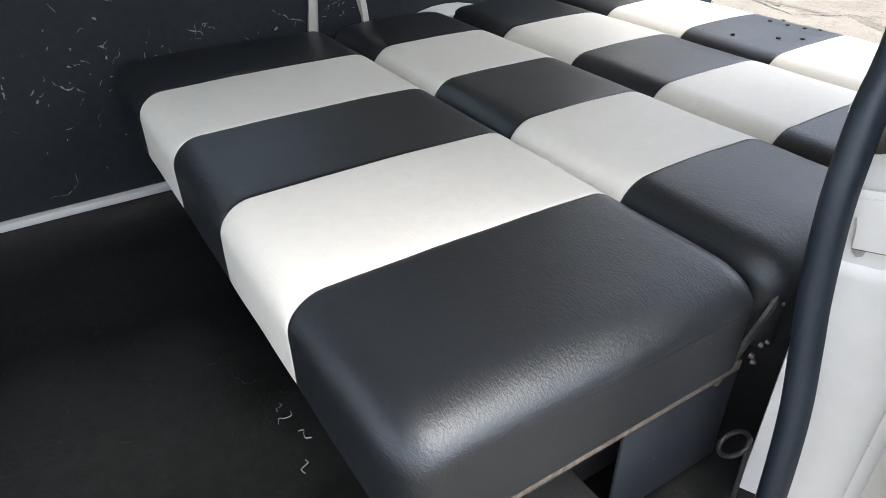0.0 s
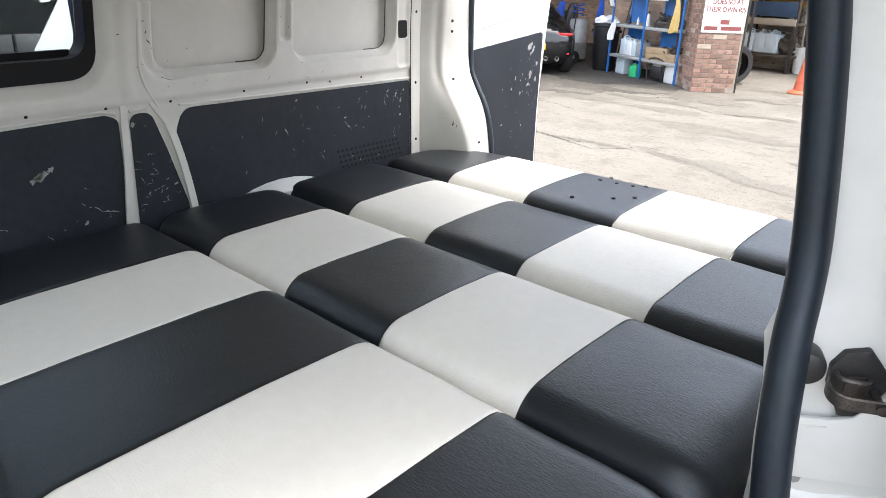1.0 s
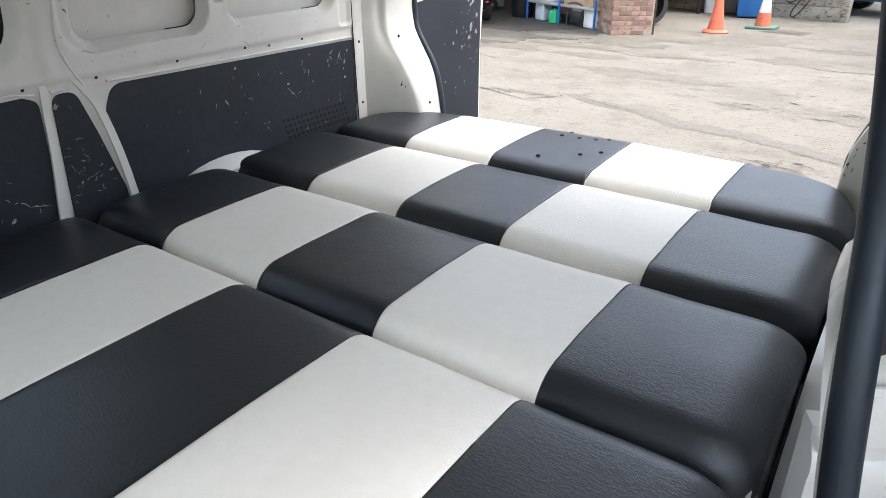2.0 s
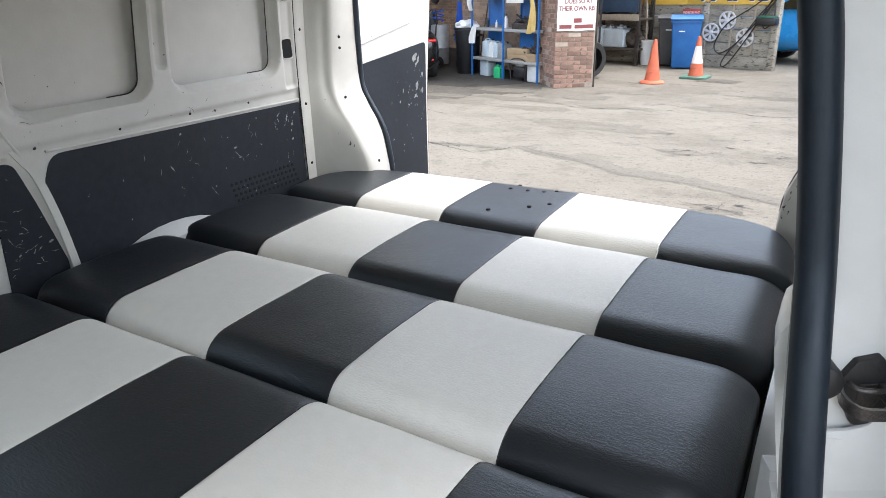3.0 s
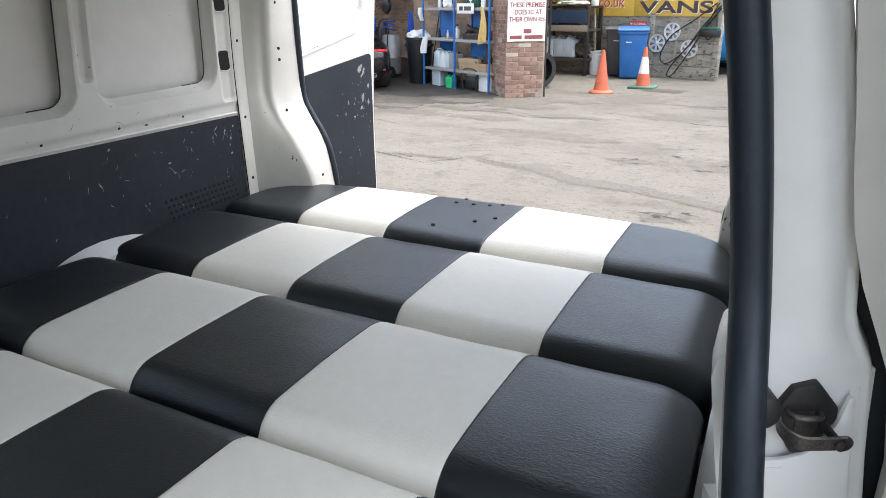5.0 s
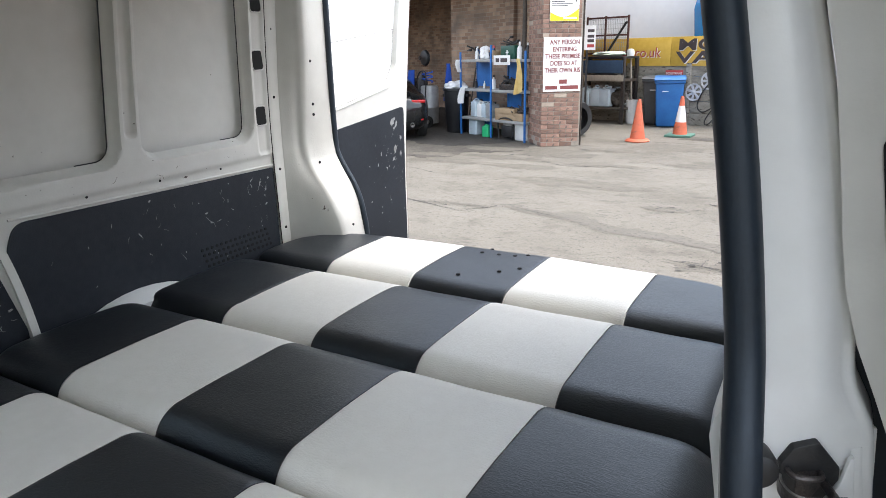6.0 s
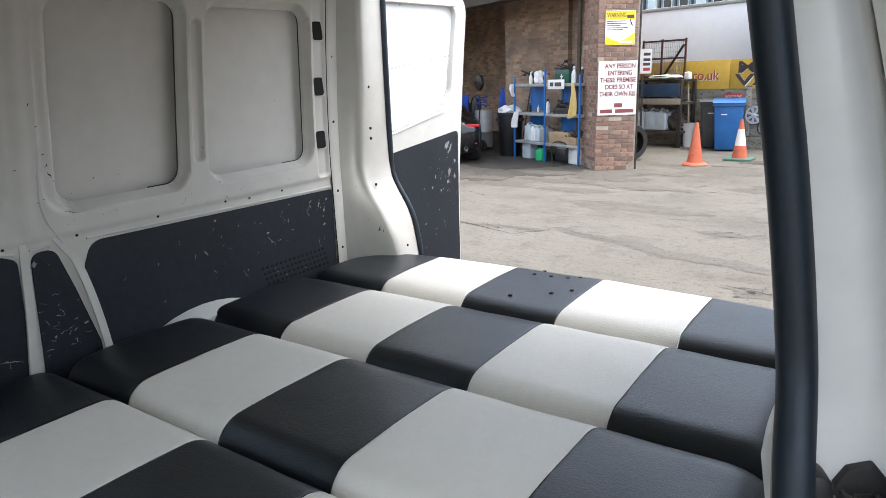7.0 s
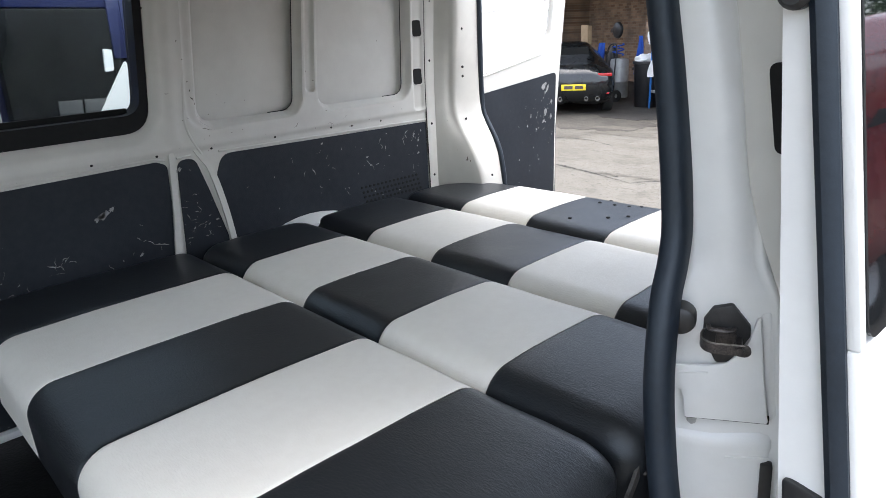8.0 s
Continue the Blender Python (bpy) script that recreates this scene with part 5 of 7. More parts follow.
def rear_edge(x):
    """The rear of the last cushion bows out, with rounded corners."""
    e = 1.219 - 0.08 * (x / 0.75) ** 2 * abs(x)
    for side, r in ((-0.76, 0.22), (0.76, 0.17)):
        t = min(abs(x - side) / r, 1)
        e -= 0.26 * (1 - math.sqrt(max(1 - (1 - t) ** 2, 0))) * (r / 0.22)
    return e


bench = cushion(-0.617, -0.014, 0.990, (0.06, 0.056), (0.060, 0.050), 1.144, "striped black and cream leatherette seat cushion with rounded front", seed=1)
cushion(-0.012, 0.398, 0.985, (0.062, 0.056), (0.085, 0.050), 1.146, "striped black and cream leatherette bed cushion", seed=2, far=-0.742, cuts=(-0.755, -0.458, -0.152, 0.141, 0.456, 0.762))
cushion(0.401, 0.827, 0.985, (0.062, 0.056), (0.10, 0.048), 1.141, "striped black and cream leatherette bed cushion over the wheel arches", seed=3, cuts=(-0.755, -0.439, -0.144, 0.143, 0.457, 0.762))
last = cushion(0.830, 1.20, 0.985, (0.062, 0.056), (0.05, 0.045), 1.136, "striped leatherette bed cushion with curved rear edge and punched holes", rear_edge, seed=4, cuts=(-0.755, -0.455, -0.156, 0.141, 0.461, 0.762))
# small holes in the last cushion
for x, y in ((-0.060, 1.188), (-0.065, 1.128), (-0.008, 1.130), (0.042, 1.140), (0.074, 1.163), (-0.035, 0.918), (0.062, 0.986), (0.105, 1.032)):
    k = (rear_edge(x) - 0.83) / 0.37
    u = 0.83 + (y - 0.83) / k  # where the hole lies on the unbent cushion
    z = 1.136 + 0.006 * math.sin(math.pi * (u - 0.83) / 0.37) - 0.045 * (1 - math.sqrt(1 - min(max((u - 1.15) / 0.05, 0), 0.9) ** 2))
    part("hole", lathe([(0, 0.0032), (0.0058, 0.0032), (0.0072, -0.003)], 12, Matrix.Translation((x, y - 1.015, z - 0.985))), HOLE, last, "small punched hole")


# bed base: boards, seat box, hinge, frame
def bed_base():
    b = thing("folding_bed", VAN @ Matrix.Translation((0, 0, FLOOR_Z)), "black steel and plywood folding bed under the cushions", "bed")
    z = -FLOOR_Z
    part("base_board", boxes((-0.73, 0.758, -0.572, -0.03, 0.970 + z, 0.990 + z), bevel=0.002), PLY, b, "plywood board with worn pale edge")
    part("base_board", boxes((-0.73, 0.73, 0.012, 1.10, 0.968 + z, 0.984 + z), bevel=0.002), PLY, b)
    part("seat_box", boxes((-0.72, 0.60, -0.40, -0.03, 0.0, 0.969 + z), bevel=0.006), BLACK_STEEL, b, "black painted seat box")
    for x in (0.66, -0.70):
        part("side_frame", boxes((x, x + 0.012, -0.36, 0.02, 0.02, 0.952 + z), bevel=0.003), BLACK_STEEL, b)
        part("leg", boxes((x - 0.02, x + 0.02, 0.9, 0.94, 0.0, 0.967 + z), bevel=0.004), BLACK_STEEL, b)
        part("rail", boxes((x - 0.02, x + 0.02, 0.03, 1.0, 0.925 + z, 0.967 + z), bevel=0.004), BLACK_STEEL, b)
    part("shelf", boxes((0.60, 0.74, -0.42, -0.27, 0.80 + z, 0.812 + z), bevel=0.003), BLACK_STEEL, b)
    arm = smooth_line([(0.752, 0.03, 1.095 + z), (0.754, 0.005, 1.06 + z), (0.752, -0.05, 0.99 + z), (0.75, -0.075, 0.955 + z)], 5)
    hinge = part("hinge", sweep(arm, [(-0.003, -0.007), (0.003, -0.007), (0.003, 0.007), (-0.003, 0.007)], side=(1, 0, 0)), BARE_STEEL, b, "worn steel folding hinge arm")
    for y, zz in ((0.030, 1.072), (0.006, 1.002), (0.022, 1.000), (-0.012, 0.990), (-0.002, 0.972)):
        part("bolt", lathe([(0, 0.007), (0.003, 0.0065), (0.005, 0.003), (0.0055, 0)], 12, Matrix.Translation((0.757, y, zz + z)) @ Matrix.Rotation(radians(90), 4, "Y")), RUST_STEEL, hinge, "dull hinge bolt")
    part("hinge_plate", boxes((0.742, 0.748, -0.26, -0.014, 0.02, 0.965 + z), bevel=0.002), BOARD, b)
    return b


bed_base()
loop = smooth_line([(0.795 + 0.020 * math.cos(a), -0.050 + 0.018 * math.sin(a), 0.852 + 0.019 * math.sin(a + 0.6)) for a in np.linspace(0, 2.15 * math.pi, 14)] + [(0.822, -0.056, 0.81), (0.83, -0.07, FLOOR_Z + 0.006)], 4)
tagged(ob_from("cable_loop", sweep(loop, ring(0.004, 8), side=(0, 0, 1)), BLACK_PLASTIC, None, VAN), "looped black cable beside the bed frame", "cable")
# worn streaks on the near end of the first cushion
streaks = [(-0.232, 1.07, 0.05, 0.003, 1.5), (-0.222, 1.04, 0.03, 0.0025, 1.4), (-0.156, 1.075, 0.05, 0.003, 1.4), (-0.135, 1.07, 0.04, 0.002, 1.45), (-0.316, 1.05, 0.04, 0.0018, 1.6), (-0.40, 1.03, 0.03, 0.0016, 1.3), (-0.20, 1.03, 0.06, 0.002, 0.1)]
streaks += [(rng.uniform(-0.5, -0.08), rng.uniform(1.0, 1.07), rng.uniform(0.008, 0.025), rng.uniform(0.0008, 0.0016), rng.uniform(1.1, 1.9)) for _ in range(16)]
sv, sf = flecks(streaks, [], 15)
tagged(part("wear_marks", ([(0.7626, y + 0.30, z - 0.990) for y, z in sv], sf), WORN_HIDE, bench, "pale worn streaks in the black leatherette", smooth=False), kind="stuff")
# scratches and litter on the floor
rf = random.Random(4)
worms = [(0.13, -0.62, 0.10, 0.003, 0.5), (0.05, -0.66, 0.07, 0.002, -0.9), (0.20, -0.57, 0.05, 0.003, 0.4), (0.02, -0.80, 0.10, 0.0015, 0.8), (0.17, -0.86, 0.05, 0.0015, 0.3)]
worms += [(rf.uniform(-0.6, 0.6), rf.uniform(-1.2, -0.55), rf.uniform(0.006, 0.04), rf.uniform(0.0008, 0.002), rf.uniform(0, 3)) for _ in range(50)]
fv, ff = flecks(worms, [(rf.uniform(-0.6, 0.6), rf.uniform(-1.2, -0.5), rf.uniform(0.002, 0.005), rf.uniform(0, 3)) for _ in range(40)], 12)
tagged(part("scratches", ([(x, y, FLOOR_Z + 0.0008) for x, y in fv], [f[::-1] for f in ff]), FLOOR_MARK, floor, "grey scratches in the black floor", smooth=False), kind="stuff")
for x, y, l, turn in ((0.265, -0.61, 0.035, 1.9), (0.30, -0.585, 0.03, 0.3), (0.368, -0.60, 0.028, -0.6), (0.235, -0.60, 0.02, 2.4)):
    line = smooth_line([(0, 0, 0.0015), (l * 0.25, l * 0.22, 0.004), (l * 0.45, l * 0.05, 0.002), (l * 0.8, -l * 0.10, 0.003), (l, l * 0.20, 0.0015)], 3)
    tagged(ob_from("debris_curl", sweep(line, [(a * (0.6 + 0.5 * math.sin(7 * turn)), b) for a, b in ring(0.0014, 5, 0.6)], side=(0, 0, 1)), SCUFF, None, VAN @ Matrix.Translation((x, y, FLOOR_Z)) @ Matrix.Rotation(turn, 4, "Z")),
           "small pale curl of litter on the black floor", "litter", "floor litter")


# ---- the yard ----
bm = bmesh.new()
bmesh.ops.create_grid(bm, x_segments=60, y_segments=60, size=300)
ground = structure("ground", bm, YARD, "pale cracked concrete yard", None)


def crack(points, wide, seed, material=CRACK, lift=0.004, low=0.15):
    """An uneven ribbon of dirt along a crack in the slab."""
    rng = random.Random(seed)
    line = smooth_line([(x, y, lift) for x, y in points], 14)
    verts, faces = [], []
    for i, p in enumerate(line):
        d = (line[min(i + 1, len(line) - 1)] - line[max(i - 1, 0)]).normalized()
        nrm = Vector((-d.y, d.x, 0))
        w = wide * rng.uniform(low, 1.0) * (0.25 + 0.75 * math.sin(math.pi * i / (len(line) - 1)) ** 0.6)
        p = p + nrm * rng.uniform(-0.4, 0.4) * wide * (1 - low)
        verts += [p + nrm * w / 2, p - nrm * w / 2]
        if i:
            faces.append((2 * i - 2, 2 * i - 1, 2 * i + 1, 2 * i))
    return part("crack", (verts, faces), material, ground, "dirt-filled crack in the concrete", smooth=False)


crack([(-4.6, 5.95), (-4.0, 5.72), (-3.6, 5.66), (-3.15, 5.53), (-2.92, 5.46), (-2.74, 5.39), (-2.48, 5.29)], 0.05, 1)
crack([(-3.15, 5.55), (-2.85, 5.60), (-2.5, 5.62), (-2.29, 5.57)], 0.10, 3, DAMP, 0.003, 0.5)
crack([(-2.48, 5.29), (-2.40, 5.45), (-2.29, 5.57), (-2.2, 5.79), (-1.95, 5.80)], 0.035, 11)
crack([(-2.2, 5.79), (-1.9, 5.62), (-1.65, 5.55), (-1.35, 5.53), (-0.91, 5.24), (-0.49, 5.19), (-0.18, 5.12), (0.25, 4.93), (0.49, 4.78), (0.75, 4.55)], 0.27, 2, DAMP, 0.003, 0.75)
crack([(-2.1, 5.74), (-1.8, 5.60), (-1.62, 5.53), (-1.35, 5.49)], 0.022, 12)
crack([(-0.20, 4.50), (0.05, 4.44), (0.25, 4.40)], 0.025, 13)
crack([(-5.8, 8.9), (-4.9, 9.1), (-4.2, 9.35), (-3.4, 9.5), (-2.9, 9.2)], 0.04, 4)
crack([(-3.2, 8.9), (-2.5, 8.5), (-2.0, 8.7), (-1.3, 8.5)], 0.035, 5)
crack([(-2.9, 7.3), (-2.2, 7.5), (-1.4, 7.2), (-0.9, 7.35)], 0.16, 6, WET, 0.003)
crack([(-0.6, 9.0), (-0.2, 8.8), (0.4, 8.9)], 0.05, 7)
crack([(-3.9, 7.2), (-4.6, 7.5), (-5.5, 7.3)], 0.05, 8)
crack([(-1.2, 10.6), (-0.5, 10.5), (0.2, 10.7)], 0.05, 9)
crack([(-2.6, 11.4), (-1.9, 11.6), (-1.3, 11.5)], 0.06, 10)


def patch(x, y, rx, ry, seed, material=WET):
    """A worn patch of rougher concrete with an uneven rim."""
    n, o = 90, []
    for i in range(n):
        a = 2 * math.pi * i / n
        v = Vector((math.cos(a) * 1.6, math.sin(a) * 1.6, seed * 3.1))
        k = 1 + 0.55 * noise.noise(v) + 0.35 * noise.noise(v * 3.1) + 0.2 * noise.noise(v * 8)
        o.append((x + rx * k * math.cos(a), y + ry * k * math.sin(a), 0.002 + 0.0001 * seed))
    return part("patch", (o, [tuple(range(n))]), material, ground, "rough worn patch in the concrete", smooth=False)


for i, (x, y, rx, ry) in enumerate(((-1.9, 7.25, 0.75, 0.24), (0.27, 6.36, 0.34, 0.26), (0.05, 4.42, 0.22, 0.12), (-0.74, 9.15, 0.45, 0.2), (-3.0, 8.2, 0.5, 0.25), (-2.1, 8.76, 0.45, 0.2),
                                    (-3.2, 9.6, 0.7, 0.35), (-1.7, 10.9, 0.6, 0.4), (-0.63, 6.26, 0.22, 0.11), (-1.23, 7.18, 0.35, 0.14), (-0.23, 10.48, 0.4, 0.2))):
    patch(x, y, rx, ry, i)


def ragged(outline, seed, step=0.1, rough=0.12):
    """An outline broken up into small uneven steps."""
    out = []
    for i, a in enumerate(outline):
        c = outline[(i + 1) % len(outline)]
        a, c = Vector(a), Vector(c)
        m = max(1, int((c - a).length / step))
        d = (c - a).normalized()
        for j in range(m):
            p = a + (c - a) * j / m
            q = Vector((p.x * 1.3, p.y * 1.3, seed))
            w = rough * (noise.noise(q) * 1.6 + noise.noise(q * 4) * 0.8 + noise.noise(q * 11) * 0.4)
            out.append(tuple(p + Vector((-d.y, d.x)) * w))
    return out


def crumbs(seed):
    """Short broken cracks and pitted spots, denser along the worn stretches of the slab."""
    rng, worms, chips = random.Random(seed), [], []
    for cx, cy, sx, sy, n in ((-3.3, 5.5, 0.9, 0.3, 10), (-2.0, 9.2, 1.5, 1.0, 16), (-0.4, 7.6, 1.4, 1.2, 12), (-3.6, 9.6, 1.0, 0.6, 14), (-1.2, 6.2, 1.2, 0.5, 8), (0.27, 6.36, 0.3, 0.2, 12), (0.05, 4.42, 0.2, 0.12, 9), (-0.63, 6.26, 0.25, 0.12, 8), (-3.2, 9.5, 0.6, 0.3, 10), (-1.6, 11.2, 1.4, 0.6, 10)):
        for _ in range(n):
            x, y, turn = cx + rng.gauss(0, sx * 0.6), cy + rng.gauss(0, sy * 0.6), rng.gauss(0, 0.7)
            if rng.random() < 0.6:
                worms.append((x, y, rng.uniform(0.06, 0.32), rng.uniform(0.010, 0.028), turn))
            else:
                chips.append((x, y, rng.uniform(0.03, 0.11), turn))
    vs, fs = flecks(worms, chips, seed)
    return [(x, y, 0.0046) for x, y in vs], fs


tagged(part("crack_marks", crumbs(31), CRACK, ground, "short dark cracks and pits in the concrete", smooth=False), kind="stuff")
for i, (x, y, rx, ry) in enumerate(((-4.4, 8.3, 0.5, 0.22), (-3.35, 9.95, 0.55, 0.22), (-4.25, 9.75, 0.5, 0.2), (-3.1, 9.55, 0.45, 0.2), (-3.7, 8.9, 0.6, 0.2), (-5.4, 7.7, 0.6, 0.25), (-2.4, 10.3, 0.4, 0.2), (-4.9, 8.8, 0.4, 0.15))):
    patch(x, y, rx, ry, 20 + i)

drain = thing("drain_cover", Matrix.Translation((-1.34, 12.3, 0)) @ Matrix.Rotation(radians(-14), 4, "Z"), "flat steel drain cover set in the concrete", "drain cover")
part("frame", boxes((-0.36, 0.36, -0.24, 0.24, -0.01, 0.006), bevel=0.003), WET, drain)
part("lid", boxes((-0.33, 0.33, -0.21, 0.21, 0.0, 0.010), bevel=0.004), APRON, drain)

# plain dark base that closes the van down to the yard
structure("wall_underbody", boxes((-0.80, 0.80, -2.1, 1.10, 0.0, 0.43), bevel=0.02), BLACK_STEEL, "dark closed underside of the van", category="van base")

# ---- open workshop: brick back wall, roof, brick pier ----
SHOP = Matrix.Translation((-3.75, 11.75, 0)) @ Matrix.Rotation(radians(154), 4, "Z")  # x runs left along the wall, y out to the yard
# floor's outline and dark colour hold the roof's shade as well as oil stains
shop_floor = structure("workshop_floor", plate(ragged([(-0.05, -0.3), (3.6, -0.3), (3.6, -2.8), (11.0, -2.8), (11.0, 3.1), (4.0, 3.0), (1.3, 2.6), (0.35, 2.35), (0.0, 1.3)], 2.0), 0.05, Matrix.Translation((0, 0, -0.043))), SHOP_FLOOR, "oil-stained workshop floor, darkened for the roof's shade", SHOP)
structure("workshop_apron", plate(ragged([(-0.1, -0.5), (11.0, -0.5), (11.0, 4.4), (4.5, 4.1), (1.5, 4.2), (0.0, 3.9), (-0.6, 3.3), (-0.75, 2.3), (-0.75, 1.4)], 5.0, 0.08, 0.22), 0.05, Matrix.Translation((0, 0, -0.046))), APRON, "oil-stained concrete apron before the workshop", SHOP, category="ground")
bm = boxes((0.0, 3.55, -0.25, 0.0, 0.0, 4.3))
wall_b = structure("wall_workshop", bm, BRICK_WALL, "dirty brown brick workshop wall", SHOP, smooth=False, category="wall")
bm = boxes((3.55, 3.80, -2.6, 0.0, 0.0, 4.3), (3.80, 11.0, -2.85, -2.6, 0.0, 4.3), (11.0, 11.25, -2.85, 1.4, 0.0, 4.3))
structure("wall_workshop_back", bm, BRICK_WALL, "dark brick wall deep in the workshop", SHOP, smooth=False, category="wall")
structure("ceiling_workshop", boxes((-0.3, 11.25, -2.85, 2.3, 4.3, 4.5)), DARK_TIMBER, "dark workshop roof", SHOP, category="roof")
# mostly hidden return wall, added to darken the strip beside the pier
structure("wall_workshop_side", boxes((-0.10, -0.02, -0.25, 0.85, 0.0, 4.3)), BRICK_WALL, "added brick return wall that darkens the gap behind the pier", SHOP, smooth=False, category="wall")
# unseen beam, added to keep sky light out of the workshop
structure("beam_workshop", boxes((-0.3, 11.25, 1.0, 1.35, 3.05, 4.3)), DARK_TIMBER, "added unseen beam that shades the workshop opening", SHOP, category="beam")
bm = boxes((1.45, 1.72, 0.0, 0.10, 0.0, 4.3))
part("wall_pier", bm, BRICK_WALL, wall_b, smooth=False)

PIER = Matrix.Translation((-3.63, 10.26, 0)) @ Matrix.Rotation(radians(40), 4, "Z")  # x along the sign face, y back
PIER_W, PIER_D, PIER_H = 0.70, 0.80, 4.3
pier = tagged(new("brick_pier"), "red brick pier with chipped foot", "pier", "", "structure")
pier.matrix_world = PIER
part("core", boxes((0.006, PIER_W - 0.006, 0.006, PIER_D - 0.006, 0.0, PIER_H)), MORTAR, pier, "pale mortar", smooth=False)


def sign_board(m, w, h, label, category="sign"):
    s = thing("wall_sign", m, label, category)
    part("board", plate(rounded([(-w / 2, 0), (w / 2, 0), (w / 2, h), (-w / 2, h)], 0.008), 0.006, ON_FRONT, bevel=0.001), SIGN_WHITE, s, smooth=False)
    return s


FLAT = Matrix.Rotation(radians(90), 4, "X")
sg = sign_board(PIER @ Matrix.Translation((0.345, -0.014, 0.93)), 0.66, 0.88, "white warning sign with red capital lettering on brick")
for i, t in enumerate(("ANY PERSON", "ENTERING", "THESE PREMISE", "DOES SO AT", "THEIR OWN RIS")):
    w, dx = ((0.52, 0.037), (0.41, 0.034), (0.61, 0.004), (0.47, 0.024), (0.62, 0.004))[i]
    lettering(t, 0.105, SIGN_MAROON, sg, Matrix.Translation((dx, -0.0085, 0.765 - i * 0.113)) @ FLAT, "dark red words", width=w, bold=0.0022)
for x0, x1, z0, z1 in ((-0.05, 0.09, 0.125, 0.195), (-0.29, -0.08, 0.035, 0.095), (-0.03, 0.29, 0.035, 0.095)):
    part("print_bar", boxes((x0, x1, -0.0085, -0.006, z0, z1)), SIGN_MAROON, sg, "dark bar of print")
ye = sign_board(PIER @ Matrix.Translation((0.36, -0.014, 2.06)), 0.50, 0.54, "yellow and white camera warning sign on brick")
part("yellow_band", boxes((-0.245, 0.245, -0.0082, -0.006, 0.40, 0.535)), YELLOW, ye, "yellow band")
o = [(-0.245, 0.005), (0.245, 0.005), (0.245, 0.20)] + [(0.245 - 0.49 * t, 0.20 - 0.10 * math.sin(math.pi * t) - 0.06 * t) for t in np.linspace(0.05, 1, 14)]
part("yellow_band", plate(o, 0.002, Matrix.Translation((0, -0.0062, 0)) @ ON_FRONT), YELLOW, ye, "curved yellow band", smooth=False)
lettering("WARNING", 0.105, SIGN_DARK, ye, Matrix.Translation((-0.065, -0.0095, 0.435)) @ FLAT, "dark word", width=0.32)
for i, (x1, z) in enumerate(((0.08, 0.37), (0.10, 0.335), (0.0, 0.30), (0.13, 0.265), (0.05, 0.235))):
    part("print_bar", boxes((-0.225, x1, -0.0085, -0.006, z, z + 0.012)), SIGN_DARK, ye, "thin bar of small print")
part("print_bar", boxes((-0.02, 0.21, -0.0105, -0.008, 0.035, 0.065)), SIGN_WHITE, ye, "white bar of print")
part("camera_symbol", boxes((0.11, 0.225, -0.0105, -0.008, 0.42, 0.47)), SIGN_DARK, ye, "dark security camera symbol")
part("camera_symbol", plate([(0.15, 0.40), (0.165, 0.40), (0.21, 0.30), (0.19, 0.30)], 0.003, Matrix.Translation((0, -0.008, 0)) @ ON_FRONT), SIGN_DARK, ye, "stalk of the camera symbol", smooth=False)
# gate post and pipe beside the pier
structure("post_gate", rod(boxes((PIER_W + 0.004, PIER_W + 0.026, 0.0, 0.10, 0.0, 4.3), bevel=0.005), (-0.05, PIER_D + 0.1, 0), (-0.05, PIER_D + 0.1, 4.3), 0.04), DARK_TIMBER, "dark brown timber gate post against the pier", PIER, category="post")


# ---- workshop things ----
def carton(m, size, label, name="cardboard_box", material=None):
    w, d, h = size
    c = thing(name, m, label, "box")
    part("body", boxes((-w / 2, w / 2, -d / 2, d / 2, 0, h * 0.97), bevel=0.004), material or CARD, c)
    f = boxes((-w / 2, w / 2, -d / 2 - 0.01, -d / 2 + 0.004, h * 0.55, h), bevel=0.002)
    part("flap", f, material or CARD, c)
    return c


def jerrycan(m, h, material, label, cap=BLACK_PLASTIC):
    """Plastic drum with a shouldered top, handle and cap."""
    c = thing("plastic_can", m, label, "container", "plastic cans")
    w, d = h * 0.72, h * 0.62
    bm = bmesh.new()
    box(bm, -w / 2, w / 2, -d / 2, d / 2, 0, h * 0.86, bevel=h * 0.07, seg=3)
    part("body", bm, material, c)
    part("shoulder", boxes((-w * 0.42, w * 0.15, -d * 0.2, d * 0.2, h * 0.82, h * 0.94), bevel=h * 0.03), material, c)
    part("handle", sweep(smooth_line([(-w * 0.38, 0, h * 0.90), (-w * 0.32, 0, h * 1.0), (-w * 0.05, 0, h * 1.0), (w * 0.08, 0, h * 0.88)], 4), ring(h * 0.035, 8), side=(0, 1, 0)), material, c)
    part("cap", lathe([(0, h * 0.98), (h * 0.07, h * 0.98), (h * 0.075, h * 0.96), (h * 0.075, h * 0.84)], 14, Matrix.Translation((w * 0.28, 0, 0))), cap, c)
    return c


def bottle(m, h, material, label, cap=WHITE_PLASTIC):
    c = thing("spray_bottle", m, label, "bottle")
    r = h * 0.17
    part("body", lathe([(0, 0), (r, 0), (r, h * 0.55), (r * 0.8, h * 0.68), (r * 0.35, h * 0.78), (r * 0.35, h * 0.84), (0, h * 0.84)], 14), material, c)
    part("cap", lathe([(0, h), (r * 0.4, h), (r * 0.45, h * 0.84), (0, h * 0.84)], 12), cap, c)
    return c


RACK = Matrix.Translation((-4.90, 11.27, 0.004)) @ Matrix.Rotation(radians(-26), 4, "Z")  # x right along the shelf, y back


